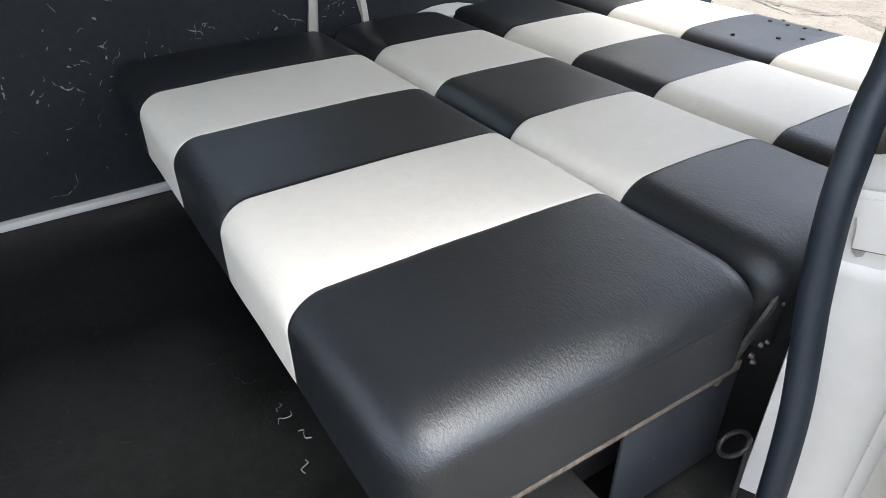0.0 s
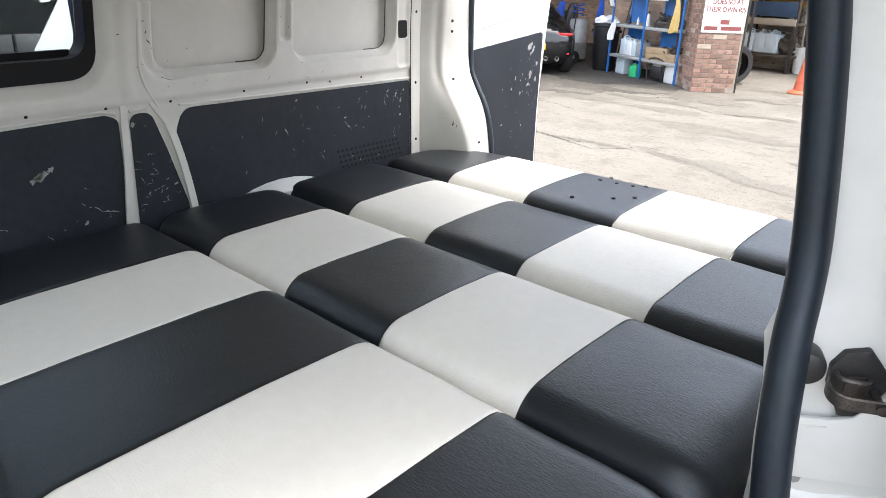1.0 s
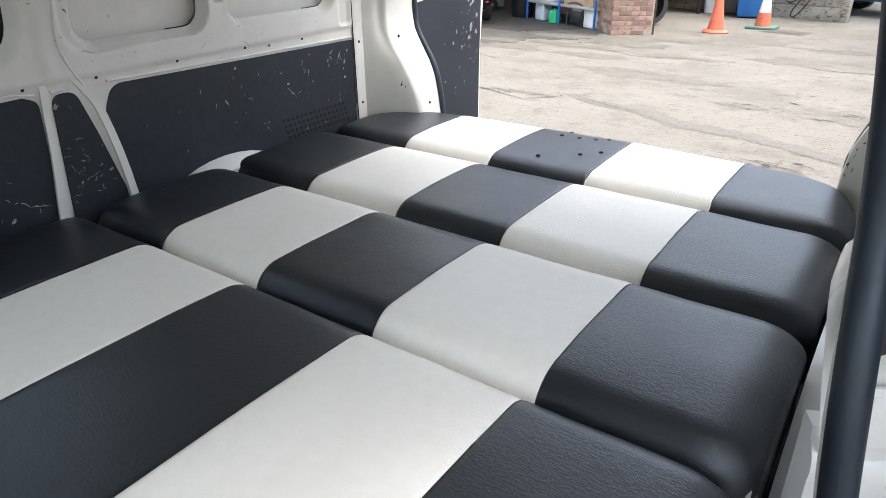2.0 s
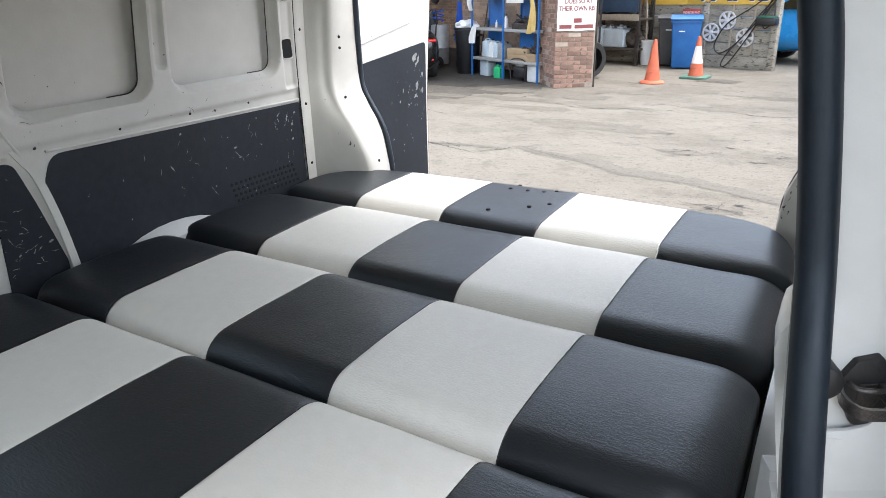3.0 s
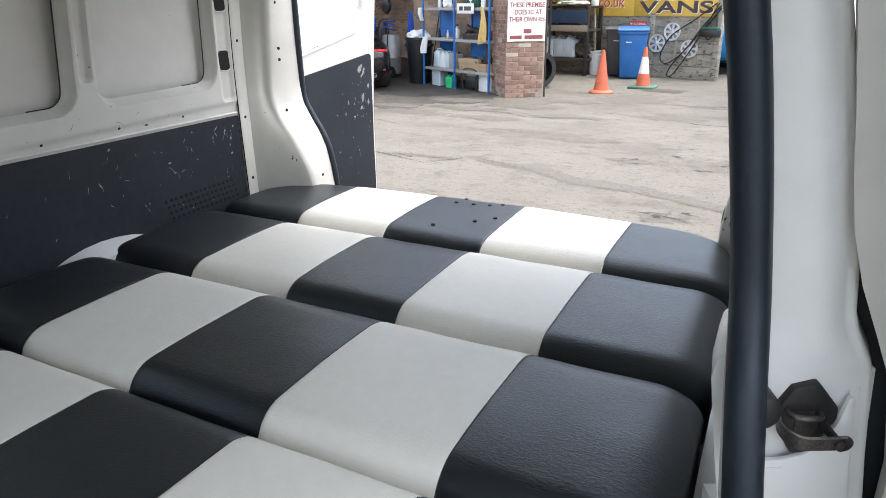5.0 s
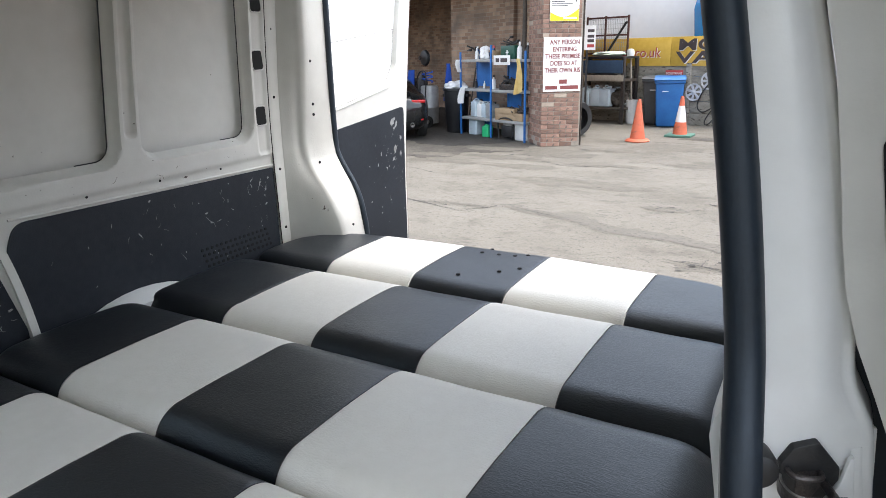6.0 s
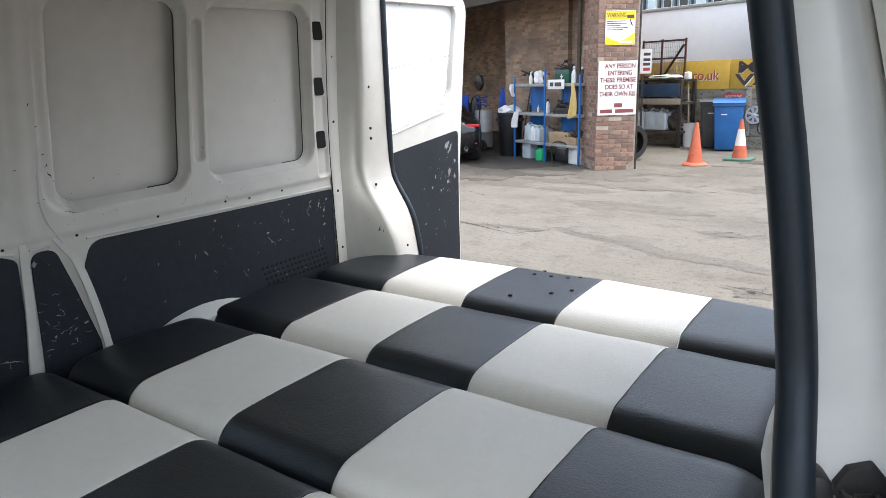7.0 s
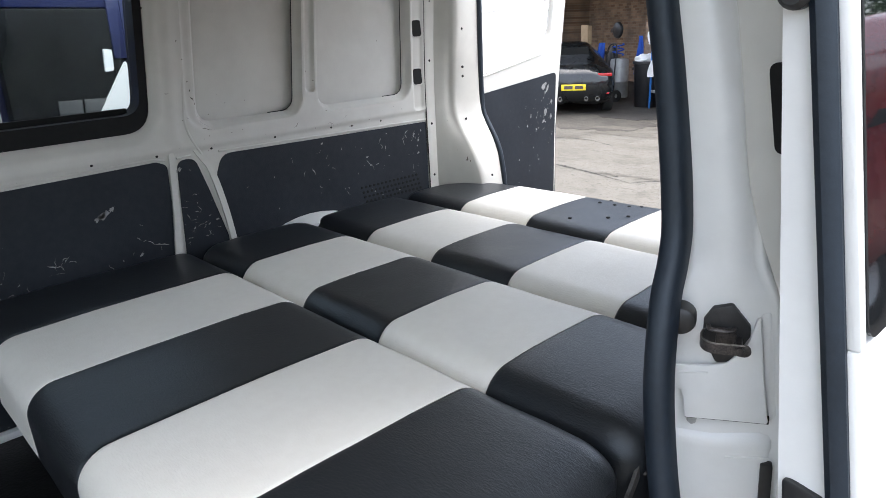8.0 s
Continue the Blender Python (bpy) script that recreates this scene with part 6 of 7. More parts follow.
def shelf_unit():
    s = thing("shelving_unit", RACK, "blue steel shelving crowded with workshop clutter", "shelf")
    w, dep, h = 1.98, 0.42, 1.60
    for x in (-w / 2, 0.0, w / 2):
        for y in (-dep / 2, dep / 2):
            part("upright", boxes((x - 0.016, x + 0.016, y - 0.016, y + 0.016, 0, h + (0.12 if x == 0 else 0)), bevel=0.003), BLUE_STEEL, s)
    for z in (0.36, 0.91, 1.46):
        for x0, x1 in ((-w / 2 + 0.02, -0.02), (0.02, w / 2 - 0.02)):
            part("shelf", boxes((x0, x1, -dep / 2, dep / 2, z - 0.05, z), bevel=0.003), GALV, s, "grey steel shelf")
    for x, z0, z1 in ((-0.78, 0.0, 0.30), (-0.78, 0.37, 0.85), (-0.76, 0.92, 1.40), (0.22, 0.0, 0.30), (0.22, 0.37, 0.85), (0.24, 0.92, 1.40)):
        part("back_panel", boxes((x - 0.19, x + 0.24, dep / 2 - 0.018, dep / 2 - 0.012, z0 + 0.02, z1)), BLUE_STEEL, s, "blue steel back panel")
    part("shelf_label", boxes((0.12, 0.60, -dep / 2 - 0.035, -dep / 2 - 0.028, 1.36, 1.53), bevel=0.003), SIGN_WHITE, s, "white plate hung from the shelf")
    for x0, x1 in ((0.19, 0.29), (0.33, 0.52)):
        part("print_bar", boxes((x0, x1, -dep / 2 - 0.038, -dep / 2 - 0.034, 1.41, 1.48)), SIGN_DARK, s, "dark bar of print")
    return s


shelf_unit()


def on_rack(x, y, z, turn=0):
    return RACK @ Matrix.Translation((x, y, z)) @ Matrix.Rotation(radians(turn), 4, "Z")


jerrycan(on_rack(-0.70, -0.03, 0.001), 0.36, CLEAR_PLASTIC, "translucent plastic drum on the workshop floor")
jerrycan(on_rack(-0.20, -0.14, 0.001, 10), 0.24, GREEN_PLASTIC, "bright green petrol can on the workshop floor", GREEN_PLASTIC)
jerrycan(on_rack(0.72, 0.0, 0.001), 0.38, WHITE_PLASTIC, "white plastic drum under the shelf")
gen = thing("pump_motor", on_rack(0.42, -0.05, 0.001), "black engine-driven pump under the shelf", "machine")
part("body", boxes((-0.16, 0.16, -0.13, 0.13, 0.05, 0.26), bevel=0.04), BLACK_PLASTIC, gen)
part("tank", boxes((-0.14, 0.12, -0.10, 0.10, 0.24, 0.34), bevel=0.035), GALV, gen)
part("frame", sweep(smooth_line([(-0.20, -0.14, 0.0), (-0.20, -0.14, 0.36), (0.20, -0.14, 0.36), (0.20, -0.14, 0.0)], 5), ring(0.013, 8), side=(0, 1, 0)), BLACK_STEEL, gen)
for x, h, mt, lb in ((-0.66, 0.34, CLEAR_PLASTIC, "cloudy fluid can on the shelf"), (-0.50, 0.30, WHITE_PLASTIC, "white fluid can on the shelf"), (-0.36, 0.30, CLEAR_PLASTIC, "cloudy fluid can on the shelf"), (-0.20, 0.31, GALV, "grey fluid can on the shelf")):
    jerrycan(on_rack(x, -0.02, 0.361, 80), h, mt, lb)
carton(on_rack(0.36, -0.02, 0.361, 8), (0.50, 0.32, 0.22), "open brown cardboard box of parts on the shelf")
carton(on_rack(0.74, 0.0, 0.361, -5), (0.28, 0.30, 0.14), "low brown cardboard tray on the shelf")
bottle(on_rack(-0.48, 0.0, 0.911), 0.14, WHITE_PLASTIC, "small white bottle on the shelf")
bottle(on_rack(-0.12, -0.05, 0.911), 0.26, WHITE_PLASTIC, "white spray bottle on the shelf", BLACK_PLASTIC)
carton(on_rack(0.46, -0.04, 0.911, 12), (0.52, 0.20, 0.10), "shallow reddish tool tray on the shelf", "tool_tray", RUST_STEEL)
tool = thing("power_tool", on_rack(0.48, -0.02, 1.012, 15), "dark power tool lying on the tray", "tool")
part("body", lathe([(0, -0.20), (0.03, -0.2), (0.045, -0.08), (0.05, 0.1), (0.03, 0.2), (0, 0.22)], 12, Matrix.Translation((0, 0, 0.05)) @ Matrix.Rotation(radians(90), 4, "Y")), BLACK_PLASTIC, tool)
part("handle", boxes((0.06, 0.11, -0.02, 0.02, 0.0, 0.12), bevel=0.012), BLACK_PLASTIC, tool)
case = thing("first_aid_case", on_rack(0.34, 0.0, 1.461), "dark green case with white cross on the shelf", "case")
part("body", boxes((-0.20, 0.20, -0.10, 0.10, 0.0, 0.24), bevel=0.02), DARK_GREEN, case)
part("cross", boxes((-0.012, 0.012, -0.104, -0.1, 0.08, 0.16), (-0.04, 0.04, -0.1035, -0.1, 0.108, 0.132)), SIGN_WHITE, case, "white cross")
bottle(on_rack(0.63, -0.04, 1.461), 0.30, WHITE_PLASTIC, "white bottle on the top shelf")
bottle(on_rack(-0.66, -0.05, 1.461), 0.22, WHITE_PLASTIC, "white bottle on the top shelf")
bottle(on_rack(-0.72, 0.02, 1.461), 0.24, BIN_BLUE, "blue bottle on the top shelf")
bottle(on_rack(0.80, 0.0, 1.461), 0.28, BLACK_PLASTIC, "dark bottle on the top shelf")


def crumpled(name, m, w, d, h, material, label, category, seed):
    """A loose bag or cloth: lumpy closed form."""
    bm = bmesh.new()
    bmesh.ops.create_icosphere(bm, subdivisions=4, radius=1.0)
    for v in bm.verts:
        k = 1 + 0.35 * noise.noise(v.co * 1.9 + Vector((seed, 0, 0))) + 0.12 * noise.noise(v.co * 5 + Vector((0, seed, 0)))
        v.co = Vector((v.co.x * k * w / 2, v.co.y * k * d / 2, max(v.co.z * k, -0.8) * h / 2 + 0.4 * h))
    return tagged(ob_from(name, bm, material, None, m, True, angle=25), label, category)


crumpled("plastic_bag", on_rack(-0.46, 0.0, 1.461), 0.28, 0.2, 0.26, SIGN_WHITE, "crumpled white plastic bag on the top shelf", "bag", 3)


def tool_heap(m, w, seed, label, count=9):
    """Loose hand tools thrown together: bars, handles and jaws crossing one another."""
    h = thing("tool_heap", m, label, "tools", "", "stuff")
    rng, bm = random.Random(seed), bmesh.new()
    for i in range(count):
        x, a, l = rng.uniform(-w / 2, w / 2), rng.uniform(-0.5, 0.5), rng.uniform(0.10, 0.26)
        z = 0.015 + 0.012 * (i % 5) + 0.5 * l * abs(math.sin(a))
        q = Vector((math.cos(a) * l / 2, rng.uniform(-0.04, 0.04), math.sin(a) * l / 2))
        c = Vector((x, rng.uniform(-0.10, 0.02), z))
        rod(bm, c - q, c + q, rng.uniform(0.008, 0.02), 7)
        if i % 2:
            box(bm, c.x + q.x - 0.03, c.x + q.x + 0.03, c.y - 0.025, c.y + 0.025, c.z + q.z - 0.015, c.z + q.z + 0.03, bevel=0.006)
    part("tools", bm, BLACK_PLASTIC if seed % 2 else RUST_STEEL, h)
    return h


tool_heap(on_rack(0.45, -0.06, 0.985), 0.62, 3, "dark tools heaped on the shelf", 14)
tool_heap(on_rack(0.62, -0.05, 0.50), 0.40, 4, "rusty bars and tools on the cardboard boxes", 8)
tool_heap(on_rack(0.30, 0.02, 1.70), 0.36, 5, "dark tools lying on the green case", 6)
tool_heap(on_rack(-0.72, 0.0, 1.60), 0.34, 7, "dark tools lying among the bottles", 5)
rr = random.Random(31)
for i in range(14):
    x, z = rr.uniform(-0.85, 0.85), (0.911, 1.461, 1.461)[i % 3]
    bottle(on_rack(x, rr.uniform(0.04, 0.14), z), rr.uniform(0.12, 0.26), (BLACK_PLASTIC, WHITE_PLASTIC, BIN_BLUE, RUST_STEEL, BLACK_PLASTIC)[i % 5], "small workshop bottle among clutter on the shelf", (BLACK_PLASTIC, SIGN_RED, WHITE_PLASTIC)[i % 3])
for i in range(6):
    carton(on_rack(rr.uniform(-0.85, 0.85), 0.08, (0.911, 1.461)[i % 2], rr.uniform(-20, 20)), (rr.uniform(0.12, 0.26), 0.16, rr.uniform(0.08, 0.18)), "small box among clutter on the shelf", material=(BLACK_PLASTIC, CARD, RUST_STEEL)[i % 3])
ladder = thing("hose_reel", on_rack(0.75, 0.05, 1.44), "tangle of dark hose on the top shelf", "hose")
part("coil", sweep(smooth_line([(0.13 * math.cos(a) + 0.02 * math.sin(3 * a), 0.05 * math.sin(2 * a), 0.04 + 0.10 * (1 + math.sin(a))) for a in np.linspace(0, 11, 30)], 3), ring(0.011, 6), side=(0, 1, 0)), BLACK_PLASTIC, ladder)


def hanging_cloth(name, m, w, h, material, label, seed):
    """A hanging cloth with folds; hangs down from its top edge."""
    verts, faces, nx, nz = [], [], 15, 18
    for back in (0, 1):
        for j in range(nz):
            for i in range(nx):
                u, v = i / (nx - 1), j / (nz - 1)
                f = math.sin(u * 13 + seed) * 0.03 * (0.3 + v) + math.sin(u * 5 + v * 3 + seed) * 0.02
                verts.append(((u - 0.5) * w * (0.75 + 0.35 * v * abs(math.sin(seed + 1.3))) + 0.03 * math.sin(3 * v + seed), f - 0.05 + back * 0.006, -v * h * (1 - 0.12 * abs(u - 0.4))))
    n = nx * nz
    for j in range(nz - 1):
        for i in range(nx - 1):
            a = j * nx + i
            faces += [(a, a + 1, a + nx + 1, a + nx), (n + a + nx, n + a + nx + 1, n + a + 1, n + a)]
    return tagged(ob_from(name, (verts, faces), material, None, m), label, "cloth")


hanging_cloth("hanging_cloth", on_rack(0.86, -0.24, 1.47), 0.15, 0.62, CLOTH_YELLOW, "yellow cloth hanging over the blue shelf", 0.4)
hanging_cloth("hanging_bag", on_rack(-0.86, -0.24, 0.93), 0.16, 0.32, SIGN_WHITE, "white carrier bag hung on the blue shelf", 2.2)
hanging_cloth("hanging_bag", on_rack(-0.93, -0.25, 1.46), 0.09, 0.24, SIGN_WHITE, "white rag hung on the blue shelf", 4.0)


def tub(m, h, r, label, material, name="waste_bin", category="bin"):
    c = thing(name, m, label, category)
    part("body", lathe([(0, 0), (r * 0.76, 0), (r * 0.8, 0.02), (r * 0.97, h * 0.93), (r * 1.06, h * 0.94), (r * 1.06, h), (r * 0.98, h), (r * 0.93, h * 0.93), (r * 0.74, 0.04), (0, 0.04)], 28), material, c)
    for s in (-1, 1):
        part("handle", boxes((s * r - 0.03, s * r + 0.03, -0.07, 0.07, h * 0.80, h * 0.86), bevel=0.01), material, c)
    return c


BB = Matrix.Translation((-6.14, 11.80, 0.004))
tub(BB, 0.90, 0.27, "tall black plastic rubbish bin full of white bags", BLACK_PLASTIC)
crumpled("rubbish_bag", BB @ Matrix.Translation((0, 0, 0.80)), 0.50, 0.46, 0.26, SIGN_WHITE, "white rubbish bag heaped in the black bin", "bag", 8)

tr = thing("gas_trolley", Matrix.Translation((-7.25, 12.55, 0.004)) @ Matrix.Rotation(radians(-25), 4, "Z"), "two-wheeled trolley with steel drum and hoses", "trolley")
part("drum", lathe([(0, 0.08), (0.19, 0.08), (0.20, 0.10), (0.20, 0.42), (0.207, 0.43), (0.20, 0.44), (0.20, 0.86), (0.18, 0.90), (0, 0.92)], 28), GALV, tr, "steel drum")
part("cylinder", lathe([(0, 0.06), (0.11, 0.06), (0.115, 0.1), (0.115, 1.0), (0.06, 1.12), (0.03, 1.16), (0, 1.2)], 20, Matrix.Translation((-0.34, 0.04, 0))), BLACK_STEEL, tr, "dark gas cylinder")
part("frame", sweep(smooth_line([(-0.17, -0.23, 0.05), (-0.17, -0.24, 0.5), (-0.17, -0.20, 1.1), (0.0, -0.16, 1.22), (0.17, -0.20, 1.1), (0.17, -0.24, 0.5), (0.17, -0.23, 0.05)], 5), ring(0.014, 8), side=(0, 1, 0)), BLACK_STEEL, tr)
for x in (-0.22, 0.22):
    w = part("wheel", lathe([(0.05, -0.025), (0.12, -0.025), (0.13, 0), (0.12, 0.025), (0.05, 0.025)], 20, Matrix.Translation((x, -0.20, 0.13)) @ Matrix.Rotation(radians(90), 4, "Y")), TYRE, tr)
part("hose", sweep(smooth_line([(0.05 * math.cos(a * 1.0) * 3, -0.05 + 0.1 * math.sin(a), 0.98 + 0.05 * a / 3) for a in np.linspace(0, 14, 40)], 3), ring(0.014, 6), side=(0, 0, 1)), CLOTH_BLUE, tr, "blue coiled hose")
hanging_cloth("hanging_overall", Matrix.Translation((-6.72, 12.50, 1.38)) @ Matrix.Rotation(radians(-26), 4, "Z"), 0.22, 0.80, CLOTH_BLUE, "blue overall hanging on the brick wall", 1.1)
hanging_cloth("hanging_overall", Matrix.Translation((-7.55, 12.35, 1.25)) @ Matrix.Rotation(radians(-26), 4, "Z"), 0.30, 0.85, CLOTH_BLUE, "blue overall hanging by the gas trolley", 2.9)
bx = thing("wall_fan", Matrix.Translation((-8.05, 13.62, 1.50)) @ Matrix.Rotation(radians(-26), 4, "Z"), "dark round fan on the brick wall", "fan")
part("housing", lathe([(0, 0.03), (0.10, 0.03), (0.17, 0.0), (0.19, -0.05), (0.16, -0.08), (0, -0.05)], 24, Matrix.Rotation(radians(90), 4, "X")), BLACK_PLASTIC, bx)
part("hub", lathe([(0, 0.0), (0.05, 0.0), (0.05, -0.03), (0, -0.04)], 14, Matrix.Translation((0, -0.09, 0)) @ Matrix.Rotation(radians(-90), 4, "X")), RUST_STEEL, bx)
broom = thing("broom", Matrix.Translation((-6.15, 12.72, 0.004)) @ Matrix.Rotation(radians(-26), 4, "Z"), "dark broom leaning on the brick wall", "broom")
part("handle", rod(bmesh.new(), (0, -0.25, 0.06), (0.05, 0.0, 1.55), 0.013), DARK_TIMBER, broom)
part("head", boxes((-0.17, 0.17, -0.30, -0.22, 0.0, 0.09), bevel=0.012), BLACK_PLASTIC, broom)
bench2 = thing("work_bench", Matrix.Translation((-9.6, 14.0, 0.004)) @ Matrix.Rotation(radians(-26), 4, "Z"), "dark timber work bench against the back wall", "bench")
part("top", boxes((-1.6, 1.4, -0.35, 0.35, 0.95, 1.02), bevel=0.006), DARK_TIMBER, bench2)
for x in (-1.5, 1.3):
    for y in (-0.3, 0.3):
        part("leg", boxes((x - 0.05, x + 0.05, y - 0.05, y + 0.05, 0, 0.95), bevel=0.005), DARK_TIMBER, bench2)
carton(bench2.matrix_world @ Matrix.Translation((0.75, 0, 1.021)), (0.34, 0.10, 0.62), "tall brown cardboard sheet stood on the bench")


# ---- vehicles ----
def wheel(parent, x, y, r, w=0.2):
    t = part("wheel", lathe([(r * 0.62, -w / 2), (r * 0.95, -w / 2), (r, -w * 0.3), (r, w * 0.3), (r * 0.95, w / 2), (r * 0.62, w / 2)], 28, Matrix.Translation((x, y, r)) @ Matrix.Rotation(radians(90), 4, "Y")), TYRE, parent)
    part("rim", lathe([(0, -0.05), (r * 0.2, -0.06), (r * 0.55, -0.02), (r * 0.63, -w * 0.45), (r * 0.63, w * 0.45), (r * 0.5, 0.03), (0, 0.04)], 20, Matrix.Translation((x, y, r)) @ Matrix.Rotation(radians(90), 4, "Y")), TRIM_SILVER, t)
    return t


def car_body(sections, material, parent, name="body"):
    """Loft over cross-sections (y, [(half width, z)...]); mirrored left and right."""
    verts, faces, n = [], [], 2 * len(sections[0][1])
    for y, half in sections:
        verts += [(x, y, z) for x, z in half] + [(-x, y, z) for x, z in half[::-1]]
    for i in range(len(sections) - 1):
        for j in range(n):
            k = (j + 1) % n
            faces.append((i * n + j, i * n + k, (i + 1) * n + k, (i + 1) * n + j))
    faces += [tuple(range(n))[::-1], tuple(range((len(sections) - 1) * n, len(sections) * n))]
    bm = bmesh.new()
    vs = [bm.verts.new(v) for v in verts]
    for f in faces:
        bm.faces.new([vs[i] for i in f])
    bmesh.ops.recalc_face_normals(bm, faces=bm.faces)
    bmesh.ops.subdivide_edges(bm, edges=bm.edges, cuts=2, use_grid_fill=True, smooth=0.6)
    return part(name, bm, material, parent, angle=50)


def section(w, z0, belt, top, roof_w):
    return [(0.0, z0), (w * 0.8, z0), (w * 0.97, z0 + 0.12), (w, (z0 + belt) / 2), (w * 0.96, belt), (roof_w, top - 0.05), (roof_w * 0.8, top), (0.0, top + 0.01)]


def coupe(m, paint, label):
    """Low rounded two-door car; its tail faces local -y."""
    c = thing("parked_car", m, label, "car", "parked cars")
    car_body([(-2.15, section(0.70, 0.42, 0.66, 0.72, 0.55)), (-2.05, section(0.85, 0.26, 0.74, 0.84, 0.62)), (-1.6, section(0.92, 0.20, 0.80, 0.93, 0.60)), (-0.8, section(0.93, 0.18, 0.82, 1.20, 0.52)),
              (0.1, section(0.92, 0.18, 0.82, 1.28, 0.54)), (0.9, section(0.91, 0.18, 0.80, 0.98, 0.56)), (1.6, section(0.90, 0.20, 0.70, 0.80, 0.60)), (2.1, section(0.72, 0.30, 0.58, 0.64, 0.5))], paint, c)
    o = rounded([(-0.46, 0.90), (0.46, 0.90), (0.38, 1.16), (-0.38, 1.16)], 0.05)
    part("rear_window", plate(o, 0.01, Matrix.Translation((0, -1.22, 0.05)) @ Matrix.Rotation(radians(0), 4, "X") @ ON_FRONT), DARK_PANE, c, smooth=False)
    for s in (-1, 1):
        part("tail_light", boxes((s * 0.66 - 0.16, s * 0.66 + 0.16, -2.13, -2.02, 0.70, 0.76), bevel=0.02), TAIL_RED, c, "red tail light")
        part("reflector", boxes((s * 0.70 - 0.07, s * 0.70 + 0.07, -2.12, -2.06, 0.38, 0.41), bevel=0.008), TAIL_RED, c)
        for k in (0, 1):
            part("exhaust", lathe([(0.0, 0.05), (0.035, 0.05), (0.035, 0), (0.045, 0), (0.045, 0.08)], 16, Matrix.Translation((s * (0.28 + k * 0.24), -2.16, 0.30)) @ Matrix.Rotation(radians(-90), 4, "X")), BARE_STEEL, c, "bright exhaust tip")
    pl = part("number_plate", boxes((-0.26, 0.26, -2.175, -2.15, 0.46, 0.57), bevel=0.004), PLATE_YELLOW, c, "yellow plate")
    for x0, x1 in ((-0.2, -0.02), (0.03, 0.2)):
        part("print_bar", boxes((x0, x1, -2.179, -2.174, 0.485, 0.545)), SIGN_DARK, pl)
    for x in (-0.82, 0.82):
        for y in (-1.35, 1.3):
            wheel(c, x, y, 0.33, 0.22)
    return c


coupe(Matrix.Translation((-7.86, 11.45, 0.004)) @ Matrix.Rotation(radians(40), 4, "Z") @ Matrix.Diagonal((0.86, 1, 1, 1)), CAR_GREY, "dark grey low coupe parked in the workshop")


def panel_van(m, paint, label, name="parked_van", length=4.6, high=1.95, glazed=True, belt=1.12, pane=DARK_PANE):
    """Boxy van; its tail faces local -y."""
    c = thing(name, m, label, "van", "parked vans")
    L = length / 2
    car_body([(-L, section(0.86, 0.42, 1.05, high - 0.06, 0.72)), (-L + 0.06, section(0.92, 0.34, 1.05, high, 0.78)), (-L * 0.3, section(0.95, 0.30, 1.05, high, 0.80)), (L * 0.30, section(0.95, 0.30, 1.05, high, 0.80)),
              (L * 0.62, section(0.94, 0.30, 1.02, high - 0.45, 0.76)), (L * 0.78, section(0.93, 0.32, 0.95, 1.12, 0.80)), (L, section(0.80, 0.36, 0.75, 0.90, 0.66))], paint, c)
    for s in (-1, 1):
        if glazed:
            for outline in ([(-L * 0.75, belt), (-0.05, belt), (-0.05, high - 0.28), (-L * 0.75, high - 0.28)], [(0.05, belt), (L * 0.55, belt), (L * 0.45, high - 0.32), (0.05, high - 0.28)]):
                bm = plate(rounded(outline, 0.08), 0.03, Matrix.Translation((s * 0.945 - 0.015, 0, 0)) @ ON_SIDE)
                for v in bm.verts:  # lean in with the body
                    v.co.x -= s * 0.15 * (v.co.z - 1.05) / (high - 1.05)
                part("side_window", bm, pane, c, smooth=False)
        part("tail_light", boxes((s * 0.84 - 0.05, s * 0.84 + 0.05, -L - 0.02, -L + 0.05, 0.95, 1.30), bevel=0.015), TAIL_RED, c, "red tail light")
        for y in (-L * 0.58, L * 0.62):
            wheel(c, s * 0.84, y, 0.33, 0.2)
    for x in (-0.4, 0.4):
        part("rear_window", plate(rounded([(x - 0.30, 1.15), (x + 0.30, 1.15), (x + 0.28, high - 0.3), (x - 0.28, high - 0.3)], 0.05), 0.02, Matrix.Translation((0, -L + 0.02, 0)) @ ON_FRONT), DARK_PANE, c, smooth=False)
    part("bumper", boxes((-0.85, 0.85, -L - 0.08, -L + 0.1, 0.36, 0.58), bevel=0.03), BLACK_PLASTIC, c)
    return c


panel_van(Matrix.Translation((0.42, 16.35, 0)) @ Matrix.Rotation(radians(-104), 4, "Z"), CAR_BLUE, "bright blue van parked behind the panel wall", length=5.2, high=3.2)
panel_van(Matrix.Translation((2.05, 11.6, 0)), TRAILER_WHITE, "white panel van parked in the yard")
panel_van(Matrix.Translation((3.1, 5.2, 0)) @ Matrix.Rotation(radians(8), 4, "Z"), CAR_RED, "dark red people carrier parked beside the van", length=4.4, high=1.95, belt=1.22, pane=DIM_PANE)
nb = panel_van(Matrix.Translation((-2.45, -0.5, 0)), CAR_NAVY, "deep blue van with dark windows parked alongside", length=4.8, high=1.86, glazed=False)
SIDE = [("side_window", -1.15, -0.02, 1.02, 1.66, DIM_PANE, "dark side window"), ("door_panel", -0.035, 0.155, 0.98, 1.66, CAR_INDIGO, "deep blue door panel"),
        ("trim_strip", 0.155, 0.168, 0.98, 1.66, GALV, "grey trim strip"), ("side_window", 0.20, 1.35, 1.02, 1.66, DIM_PANE, "dark side window"),
        ("roof_rail", -1.15, 1.35, 1.662, 1.72, CAR_NAVY, "deep blue roof rail")]
